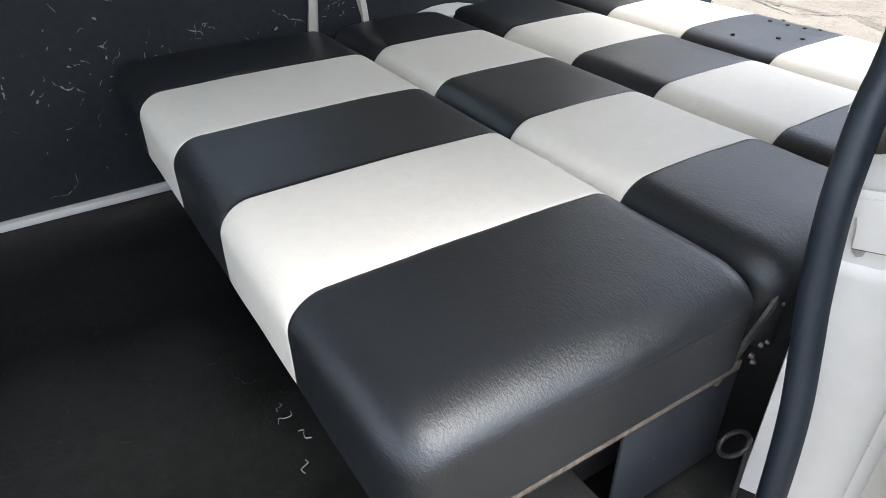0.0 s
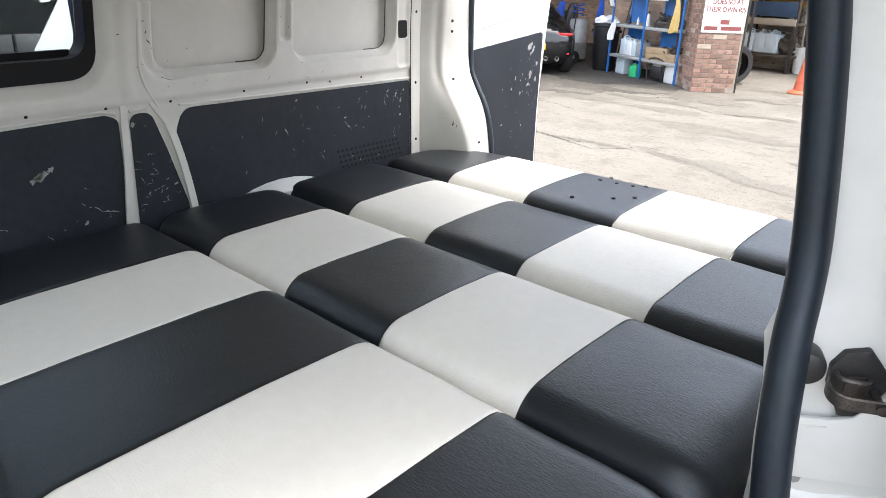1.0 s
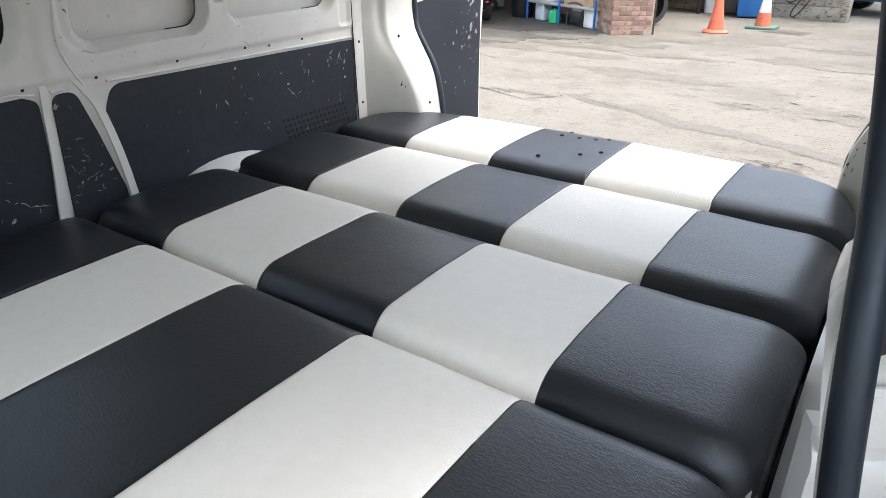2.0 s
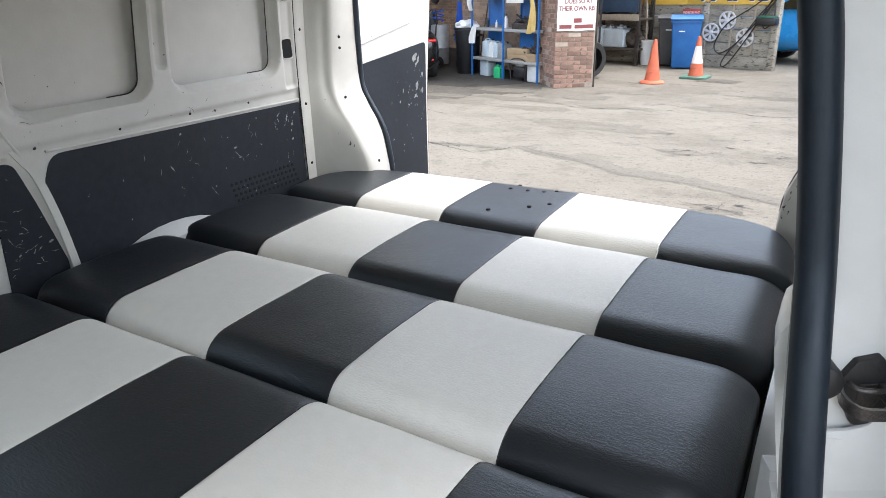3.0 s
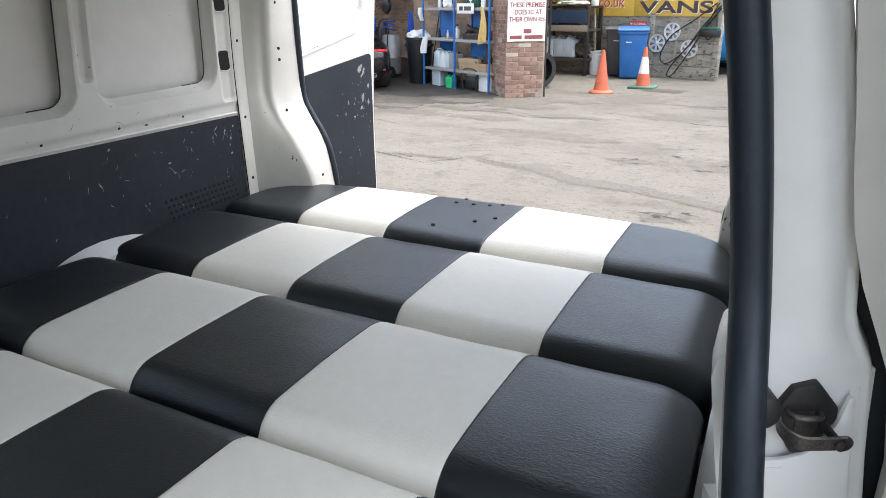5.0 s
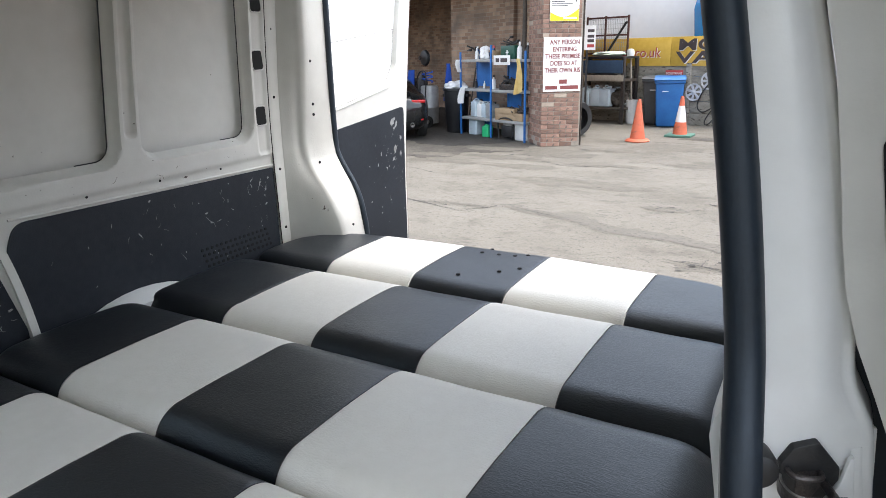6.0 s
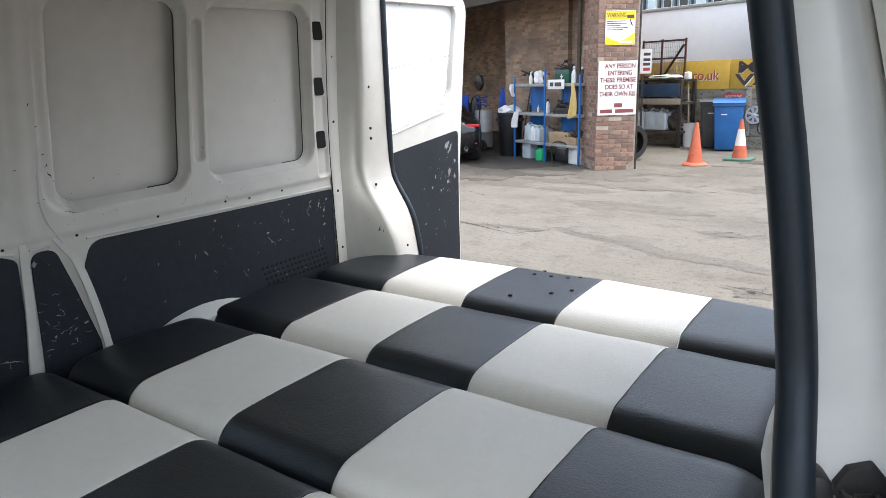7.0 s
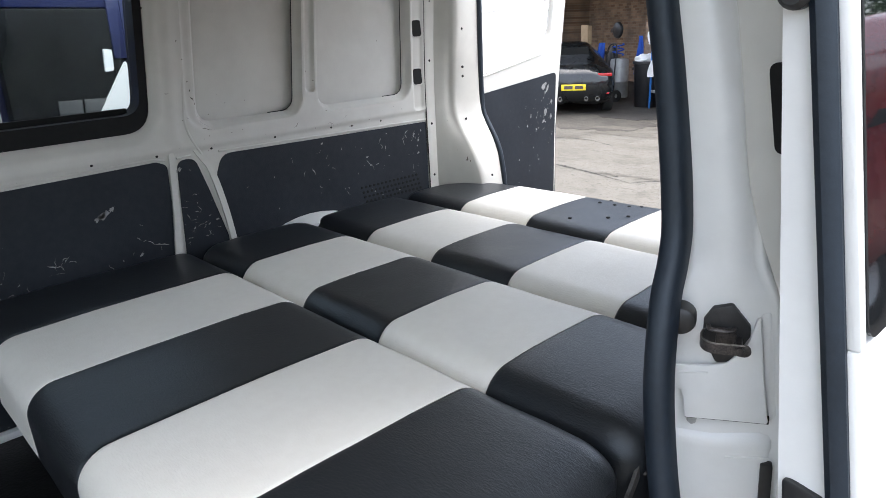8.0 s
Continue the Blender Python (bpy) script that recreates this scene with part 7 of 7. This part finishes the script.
for nm, y0, y1, z0, z1, mt, lb in SIDE:
    part(nm, boxes((0.93, 1.005 if nm != "door_panel" else 1.012, y0, y1, z0, z1), bevel=0.006), mt, nb, lb)
part("corner_panel", plate(rounded([(0.462, 1.285), (0.585, 1.30), (0.595, 1.345), (0.593, 1.49)], 0.008), 0.012, Matrix.Translation((1.004, 0, 0)) @ ON_SIDE), TRAILER_WHITE, nb, "white triangular corner panel", smooth=False)
part("corner_panel", plate(rounded([(0.515, 1.445), (0.545, 1.45), (0.548, 1.52), (0.52, 1.525)], 0.006), 0.012, Matrix.Translation((1.004, 0, 0)) @ ON_SIDE), TRAILER_WHITE, nb, "small white panel", smooth=False)
part("pillar", boxes((0.966, 1.012, 0.555, 0.60, 1.49, 1.70), (0.966, 1.012, 0.60, 0.68, 1.02, 1.70), bevel=0.004), CAR_NAVY, nb, "deep blue window pillar")
for y in (0.345, 0.43):
    part("pale_box", boxes((0.99, 1.009, y, y + 0.075, 1.29, 1.355), bevel=0.001), BIN_GREY, nb, "grey box showing in the window")


# ---- right part of the yard: rack, panel wall, banner ----
WALL_Y = Matrix.Translation((-0.62, 14.38, 0)) @ Matrix.Rotation(radians(-15.5), 4, "Z")  # x runs right along the wall; the wall lies at negative x
pw = tagged(new("panel_wall"), "weathered concrete panel wall with posts", "wall", "", "structure")
pw.matrix_world = WALL_Y
for i in range(3):
    x1 = -0.14 - i * 1.42
    part("post", boxes((x1 - 0.06, x1 + 0.06, -0.06, 0.10, 0, 1.75 if i == 0 else 1.30), bevel=0.008), PANEL_WALL, pw, "concrete post")
    for j in range(5):
        part("panel", boxes((x1 - 1.36, x1 - 0.06, -0.02 + 0.006 * (j % 2), 0.05, j * 0.255, j * 0.255 + 0.248), bevel=0.008), PANEL_WALL, pw, "horizontal concrete panel")
for x in (-0.55, -1.0):
    part("batten", boxes((x - 0.022, x + 0.022, -0.045, -0.018, 0.3, 1.28), bevel=0.004), PALE_TIMBER, pw, "upright timber batten")

bn = thing("banner", WALL_Y @ Matrix.Translation((-2.2, -0.03, 1.24)), "long yellow banner board with bold dark lettering", "banner")
part("board", boxes((-2.6, 0.20, -0.02, 0.02, 0, 0.60), bevel=0.004), BANNER, bn)
part("board", boxes((0.21, 2.12, -0.022, 0.02, 0, 0.60), bevel=0.004), BANNER, bn)
for dx, mt, dy in ((0.014, SIGN_WHITE, -0.0235), (0.0, SIGN_DARK, -0.027)):
    lettering("MOR", 0.32, mt, bn, Matrix.Translation((0.98 + dx, dy, 0.33 - dx)) @ FLAT, "bold dark letters with white shadow", width=1.24, bold=0.008)
    lettering("VANS", 0.32, mt, bn, Matrix.Translation((1.13 + dx, dy, 0.07 - dx)) @ FLAT, "bold dark words with white shadow", width=1.60, bold=0.008)
    lettering(".co.uk", 0.30, SIGN_WHITE if dx else SIGN_RED, bn, Matrix.Translation((-0.38 + dx, dy, 0.19 - dx)) @ FLAT, "red and white letters", width=0.68)
for x0, x1 in ((-1.6, -1.32), (-1.28, -1.02), (-0.98, -0.76)):
    part("print_bar", boxes((x0, x1, -0.025, -0.02, 0.16, 0.34)), SIGN_RED, bn, "dark red bar of print")
ped = thing("small_sign", WALL_Y @ Matrix.Translation((-1.88, -0.06, 1.02)), "small red sign with white capitals", "sign")
part("board", boxes((-0.20, 0.20, -0.006, 0.006, 0, 0.13), bevel=0.002), SIGN_RED, ped)
lettering("PEDESTRIANS", 0.07, SIGN_WHITE, ped, Matrix.Translation((0, -0.0085, 0.04)) @ FLAT, "white capitals", width=0.36)


def wheel_trim(m, r, seed, label):
    """Plastic wheel cover with spokes cut through."""
    t = thing("wheel_trim", m, label, "wheel cover", "wheel covers on the wall")
    part("rim", lathe([(r * 0.80, 0.0), (r, 0.0), (r, 0.012), (r * 0.97, 0.022), (r * 0.84, 0.018), (r * 0.80, 0.0)], 32, FLAT), TRIM_SILVER, t)
    part("hub", lathe([(0, 0.03), (r * 0.2, 0.028), (r * 0.26, 0.018), (r * 0.26, 0.0)], 20, FLAT), TRIM_SILVER, t)
    for i in range(7):
        a = 2 * math.pi * i / 7 + seed
        bm = plate([(r * 0.2, -r * 0.10), (r * 0.84, -r * 0.16), (r * 0.84, r * 0.16), (r * 0.2, r * 0.10)], 0.014, Matrix.Identity(4), bevel=0.003)
        bmesh.ops.transform(bm, matrix=FLAT @ Matrix.Rotation(a, 4, "Z"), verts=bm.verts)
        part("spoke", bm, TRIM_SILVER, t)
    return t


for x, z, sd in ((-1.41, 0.70, 0.1), (-1.09, 0.94, 0.5), (-0.69, 0.61, 0.9)):
    wheel_trim(WALL_Y @ Matrix.Translation((x, -0.05, z)), 0.182, sd, "silver plastic wheel trim hung on the panel wall")
for i, pts in enumerate(([(-0.12, 1.45), (-0.45, 1.05), (-0.80, 0.55), (-1.15, 0.30), (-1.30, 0.45), (-1.10, 0.85), (-0.6, 1.2), (-0.2, 1.5)], [(-0.15, 1.5), (-0.55, 0.75), (-0.95, 0.12), (-1.1, 0.06), (-1.0, 0.3), (-0.5, 0.9), (-0.1, 1.4)], [(-0.2, 1.5), (-0.15, 1.0), (-0.3, 0.8), (-0.35, 1.0), (-0.1, 1.4)])):
    tagged(ob_from("cable_loop", sweep(smooth_line([(x, -0.075 - 0.02 * i, z) for x, z in pts], 6), ring(0.012, 7), side=(0, 1, 0)), BLACK_PLASTIC, None, WALL_Y), "black hose looped on the panel wall", "hose")
pl = thing("wall_basket", WALL_Y @ Matrix.Translation((-0.26, -0.02, 0.86)), "dark wire basket planter on the panel wall", "planter")
part("basket", boxes((-0.19, 0.19, -0.24, 0.0, 0, 0.14), bevel=0.03), BLACK_PLASTIC, pl)
part("moss", boxes((-0.17, 0.17, -0.22, -0.02, 0.12, 0.18), bevel=0.03), DARK_GREEN, pl)


def traffic_cone(m, banded, label):
    c = thing("traffic_cone", m, label, "traffic cone", "traffic cones")
    r0, r1, h = 0.134, 0.027, 0.74

    def rad(z):
        return r0 + (r1 - r0) * (z - 0.05) / (h - 0.05)

    def shell(z0, z1):
        return lathe([(rad(z0) - 0.006, z0), (rad(z0), z0), (rad(z1), z1), (rad(z1) - 0.006, z1)], 28)

    if banded:
        part("base", boxes((-0.24, 0.24, -0.24, 0.24, 0, 0.045), bevel=0.012), GREEN_RUBBER, c, "green rubber base")
        part("cone_shell", shell(0.045, 0.27), ORANGE, c)
        part("white_band", shell(0.27, 0.57), WHITE_BAND, c, "white reflective band")
        part("cone_shell", shell(0.57, 0.74), ORANGE, c)
    else:
        part("base", lathe([(0, 0), (0.21, 0), (0.215, 0.015), (0.195, 0.04), (0.155, 0.055), (0, 0.055)], 24), ORANGE, c)
        part("cone_shell", shell(0.05, 0.74), ORANGE, c)
    part("tip", lathe([(0, h + 0.005), (0.018, h + 0.004), (0.03, h - 0.015), (0.032, h - 0.04)], 18), ORANGE, c)
    return c


traffic_cone(Matrix.Translation((-2.33, 11.63, 0)), False, "faded all-orange traffic cone on the concrete")
traffic_cone(Matrix.Translation((-1.80, 12.64, 0)), True, "orange traffic cone with white band and green base")


def wheelie_bin(m, material, label):
    b = thing("wheelie_bin", m, label, "bin", "wheelie bins")
    bm = bmesh.new()
    lo, hi = [(-0.23, -0.24), (0.23, -0.24), (0.23, 0.25), (-0.23, 0.25)], [(-0.29, -0.36), (0.29, -0.36), (0.29, 0.33), (-0.29, 0.33)]
    a = [bm.verts.new((x, y, 0.02)) for x, y in lo]
    c = [bm.verts.new((x, y, 0.95)) for x, y in hi]
    bm.faces.new(a[::-1]), bm.faces.new(c)
    for i in range(4):
        bm.faces.new((a[i], a[(i + 1) % 4], c[(i + 1) % 4], c[i]))
    bmesh.ops.bevel(bm, geom=bm.edges, offset=0.03, segments=3, affect="EDGES", profile=0.5)
    part("body", bm, material, b)
    part("rim", boxes((-0.305, 0.305, -0.385, 0.35, 0.91, 0.965), bevel=0.012), material, b)
    part("lid", plate([(-0.40, 0.965), (0.36, 0.975), (0.38, 1.02), (0.30, 1.055), (-0.30, 1.04), (-0.41, 0.985)], 0.62, Matrix.Translation((-0.31, 0, 0)) @ ON_SIDE, bevel=0.012), material, b)
    part("handle", rod(bmesh.new(), (-0.22, 0.40, 1.0), (0.22, 0.40, 1.0), 0.016), material, b)
    for x in (-0.24, 0.24):
        part("wheel", lathe([(0, -0.03), (0.09, -0.03), (0.1, 0), (0.09, 0.03), (0, 0.03)], 18, Matrix.Translation((x, 0.30, 0.1)) @ Matrix.Rotation(radians(90), 4, "Y")), TYRE, b)
    part("print_bar", boxes((-0.14, -0.02, -0.352, -0.325, 0.74, 0.76)), SIGN_WHITE, b, "small pale stamp")
    return b


wheelie_bin(Matrix.Translation((-2.41, 14.33, 0)) @ Matrix.Rotation(radians(12), 4, "Z"), BIN_BLUE, "bright blue wheelie bin with closed lid")
wheelie_bin(Matrix.Translation((-2.76, 14.80, 0)) @ Matrix.Rotation(radians(8), 4, "Z"), BIN_GREY, "dark grey wheelie bin beside the blue one")
BK = Matrix.Translation((-3.31, 14.76, 0))
tub(BK, 0.52, 0.135, "white plastic tub holding a pole", WHITE_PLASTIC, "plastic_tub", "tub")
pole = thing("mop", BK @ Matrix.Translation((0, 0, 0.042)), "pale wooden mop handle standing in the tub", "mop")
part("handle", rod(bmesh.new(), (0.02, 0, 0.0), (-0.10, 0.06, 1.45), 0.018), PALE_TIMBER, pole)
part("head", lathe([(0, 0), (0.05, 0), (0.09, 0.10), (0.07, 0.2), (0, 0.22)], 14, Matrix.Translation((-0.10, 0.06, 1.36))), WHITE_PLASTIC, pole, "white mop head")


def yard_rack():
    r = thing("yard_rack", WALL_Y @ Matrix.Translation((-3.36, -0.42, 0)), "dark timber and steel yard rack with mesh top", "rack")
    w, d = 0.62, 0.27
    for x in (-w, w):
        for y in (-d, d):
            part("post", boxes((x - 0.035, x + 0.035, y - 0.035, y + 0.035, 0, 1.46), bevel=0.004), RUST_STEEL, r)
    for z in (0.36, 0.98, 1.46):
        part("deck", boxes((-w - 0.03, w + 0.03, -d - 0.03, d + 0.03, z - 0.05, z), bevel=0.004), DARK_TIMBER if z < 1.4 else BLACK_STEEL, r)
    part("front_board", boxes((-w, w, -d - 0.05, -d - 0.03, 1.10, 1.38), bevel=0.004), surface("navy_board", (0.02, 0.045, 0.09), (0.04, 0.08, 0.14), 0.6), r, "navy blue board")
    part("front_board", boxes((-w - 0.05, w + 0.03, -d - 0.055, -d - 0.03, 0.93, 1.06), bevel=0.004), PALE_TIMBER, r, "weathered timber board")
    g0, g1 = -w - 0.1, w - 0.26  # the meshed gate leans behind the rack
    for z in (2.30, 1.92, 1.52):
        part("mesh_bar", boxes((g0, g1, d - 0.016, d + 0.016, z - 0.02, z + 0.02), bevel=0.003), GATE_PAINT, r, "red-brown gate bar")
    for x in (g0, (g0 + g1) / 2 - 0.05, g1):
        part("mesh_bar", boxes((x - 0.02, x + 0.02, d - 0.018, d + 0.018, 1.46, 2.34), bevel=0.003), GATE_PAINT, r, "red-brown gate bar")
    part("brace", rod(bmesh.new(), (g0 + 0.55, d - 0.03, 1.5), (g1 - 0.03, d - 0.03, 2.2), 0.026), BLACK_STEEL, r)
    for i in range(24):
        x = g0 + (i + 0.5) * (g1 - g0) / 24
        part("mesh_wire", rod(bmesh.new(), (x, d, 1.5), (x, d, 2.32), 0.004, 5), GALV, r)
    for i in range(8):
        part("mesh_wire", rod(bmesh.new(), (g0, d, 1.56 + i * 0.1), (g1, d, 1.56 + i * 0.1), 0.004, 5), GALV, r)
    return r


yr = yard_rack()
RK = yr.matrix_world
for x in (-0.40, -0.12, 0.13):
    jerrycan(RK @ Matrix.Translation((x, -0.08, 0.361)) @ Matrix.Rotation(radians(90), 4, "Z"), 0.46, CLEAR_PLASTIC, "translucent plastic drum on the yard rack", WHITE_PLASTIC)
crumpled("scrap_pile", RK @ Matrix.Translation((0.38, 0, 0.361)), 0.42, 0.36, 0.42, DARK_TIMBER, "heap of dark scrap on the yard rack", "scrap", 5)
crumpled("scrap_pile", RK @ Matrix.Translation((-0.1, 0, 0.981)), 0.9, 0.36, 0.12, DARK_TIMBER, "dark scrap on the yard rack", "scrap", 6)
crumpled("hi_vis_jacket", RK @ Matrix.Translation((0.1, -0.05, 1.461)), 0.75, 0.36, 0.12, surface("hi_vis", (0.35, 0.45, 0.30), (0.75, 0.78, 0.70), 0.8, scale=9), "pale green and white jacket thrown on the rack", "jacket", 7)
ty = thing("tyre", Matrix.Translation((-3.62, 12.0, 0.0)), "worn black tyre standing behind the pier", "tyre")
part("tread", lathe([(0.22, -0.09), (0.31, -0.10), (0.335, -0.06), (0.335, 0.06), (0.31, 0.10), (0.22, 0.09)], 32, Matrix.Translation((0, 0, 0.335)) @ Matrix.Rotation(radians(90), 4, "Y") @ Matrix.Rotation(radians(30), 4, "X")), TYRE, ty)
ns = sign_board(Matrix.Translation((-3.76, 12.9, 1.60)) @ Matrix.Rotation(radians(20), 4, "Z"), 0.32, 0.47, "white notice board half hidden behind the pier")
for z in (0.34, 0.235, 0.15):
    part("print_bar", boxes((0.0, 0.13, -0.0085, -0.006, z, z + 0.055)), SIGN_DARK, ns, "dark bar of print")
part("print_bar", boxes((0.0, 0.13, -0.0085, -0.006, 0.05, 0.11)), SIGN_RED, ns, "red bar of print")
part("stand", boxes((-0.02, 0.02, 0.0, 0.03, -1.60, 0.3)), BLACK_STEEL, ns)

# ---- far things ----
tl = thing("box_trailer", Matrix.Translation((-6.3, 19.6, 0)) @ Matrix.Rotation(radians(-15), 4, "Z"), "long plain white box trailer behind the wall", "trailer")
part("box", boxes((-4.5, 6.3, -1.25, 1.25, 0.9, 3.22), bevel=0.04), TRAILER_WHITE, tl)
part("top_rail", boxes((-4.52, 6.32, -1.28, 1.28, 3.18, 3.27), bevel=0.02), GALV, tl)
part("chassis", boxes((-4.3, 6.1, -0.5, 0.5, 0.6, 0.9), bevel=0.02), BLACK_STEEL, tl)
for x in (-3.2, -2.2, 3.0):
    wheel(tl, x, -1.0, 0.48, 0.3), wheel(tl, x, 1.0, 0.48, 0.3)
cb = thing("site_cabin", Matrix.Translation((-8.5, 30.0, 0)) @ Matrix.Rotation(radians(-15), 4, "Z"), "stacked blue-grey site cabins with windows", "cabin")
for z in (0.0, 2.75):
    part("wall", boxes((-7, 7, -1.3, 1.3, z, z + 2.7), bevel=0.03), CABIN_BLUE, cb)
    for i in range(19):
        x = -6.6 + i * 0.73
        w = part("window", boxes((x - 0.20, x + 0.20, -1.34, -1.29, z + 0.7, z + 2.2)), SIGN_WHITE, cb)
        part("pane", boxes((x - 0.17, x + 0.17, -1.36, -1.335, z + 0.75, z + 2.15)), DARK_PANE if i % 3 else CLEAR_PLASTIC, w, smooth=False)
        part("rib", boxes((x + 0.33, x + 0.40, -1.38, -1.28, z, z + 2.7)), CAR_GREY, cb, "dark upright rib")
part("roof", boxes((-7.1, 7.1, -1.4, 1.4, 5.45, 5.6)), GALV, cb)


def tree(m, h, seed, label):
    """Tapered trunk, limbs, and a crown of many small leaf clumps."""
    t = thing("tree", m, label, "tree", "far trees")
    rng = random.Random(seed)
    bm = rod(bmesh.new(), (0, 0, 0), (0.1, 0, h * 0.5), 0.22, 10, 0.13)
    ends = []
    for i in range(9):
        a, e = rng.uniform(0, 6.28), rng.uniform(0.5, 1.2)
        p = Vector((0.08, 0, h * rng.uniform(0.3, 0.5)))
        q = p + Vector((math.cos(a) * math.cos(e), math.sin(a) * math.cos(e), math.sin(e))) * h * rng.uniform(0.25, 0.42)
        rod(bm, p, q, 0.07, 6, 0.02)
        ends.append(q)
    part("trunk", bm, BARK, t)
    verts, faces = [], []
    for q in ends:
        for _ in range(420):
            c = q + Vector((rng.gauss(0, 1), rng.gauss(0, 1), rng.gauss(0, 0.8))) * h * 0.085
            s = h * rng.uniform(0.008, 0.02)
            d1 = Vector((rng.gauss(0, 1), rng.gauss(0, 1), rng.gauss(0, 1))).normalized() * s
            d2 = d1.cross(Vector((rng.gauss(0, 1), rng.gauss(0, 1), rng.gauss(0, 1)))).normalized() * s * 0.6
            k = len(verts)
            verts += [c - d1, c + d2, c + d1, c - d2]
            faces.append((k, k + 1, k + 2, k + 3))
    tagged(part("crown", (verts, faces), FOLIAGE, t, smooth=False), kind="stuff")
    return t


for i, (x, y, h) in enumerate(((2.5, 34, 8.5), (-1.5, 38, 9.0), (7.5, 30, 8.0))):
    tree(Matrix.Translation((x, y, 0)), h, i, "leafy tree behind the yard")
# plain walls that close the yard out of view
structure("wall_yard_right", boxes((14, 14.3, -20, 40, 0, 3.2)), PANEL_WALL, "plain concrete wall at the yard's edge", category="wall")
structure("wall_yard_left", boxes((-18, -17.7, -20, 40, 0, 4.0)), BRICK_WALL, "plain brick wall at the yard's edge", category="wall")

# ---- bricks of the pier, one by one ----
rng = random.Random(21)


def brick_mesh(l, d, h, name, material):
    bm = boxes((0, l, 0, d, 0, h), bevel=0.005)
    me = bpy.data.meshes.new(name)
    bm.to_mesh(me), bm.free()
    me.materials.append(material)
    return me


BUFF_BRICK = surface("buff_brick", (0.30, 0.235, 0.18), (0.40, 0.33, 0.26), 0.9, scale=9, bump=0.4, bump_scale=60, per_object=0.2)
LONG, HALF = brick_mesh(0.215, 0.03, 0.065, "brick_long", BRICK), brick_mesh(0.1025, 0.03, 0.065, "brick_half", BRICK)
BUFF = {LONG: brick_mesh(0.215, 0.03, 0.065, "brick_long_buff", BUFF_BRICK), HALF: brick_mesh(0.1025, 0.03, 0.065, "brick_half_buff", BUFF_BRICK)}
for row in range(int(PIER_H / 0.075)):
    z = row * 0.075 + 0.005
    for face, width in ((0, PIER_W), (1, PIER_D)):
        x = 0.0
        first = (row + face) % 2 == 0
        while x < width - 0.03:
            me, l = (HALF, 0.1025) if first else (LONG, 0.215)
            if x + l > width + 0.001:
                me, l = HALF, 0.1025
                if x + l > width + 0.02:
                    break
            first = False
            if row < 39:
                b = new("brick", BUFF[me] if rng.random() < (0.16 if 7 < row < 13 and face == 0 else 0.04) else me)
                b.parent = pier
                out = rng.uniform(-0.003, 0.003) - (0.01 if row < 2 and rng.random() < 0.5 else 0)
                b.matrix_local = Matrix.Translation((x, -0.002 - out, z)) if face == 0 else Matrix.Translation((-0.002 - out, x + l, z)) @ Matrix.Rotation(radians(-90), 4, "Z")
            x += l + 0.010
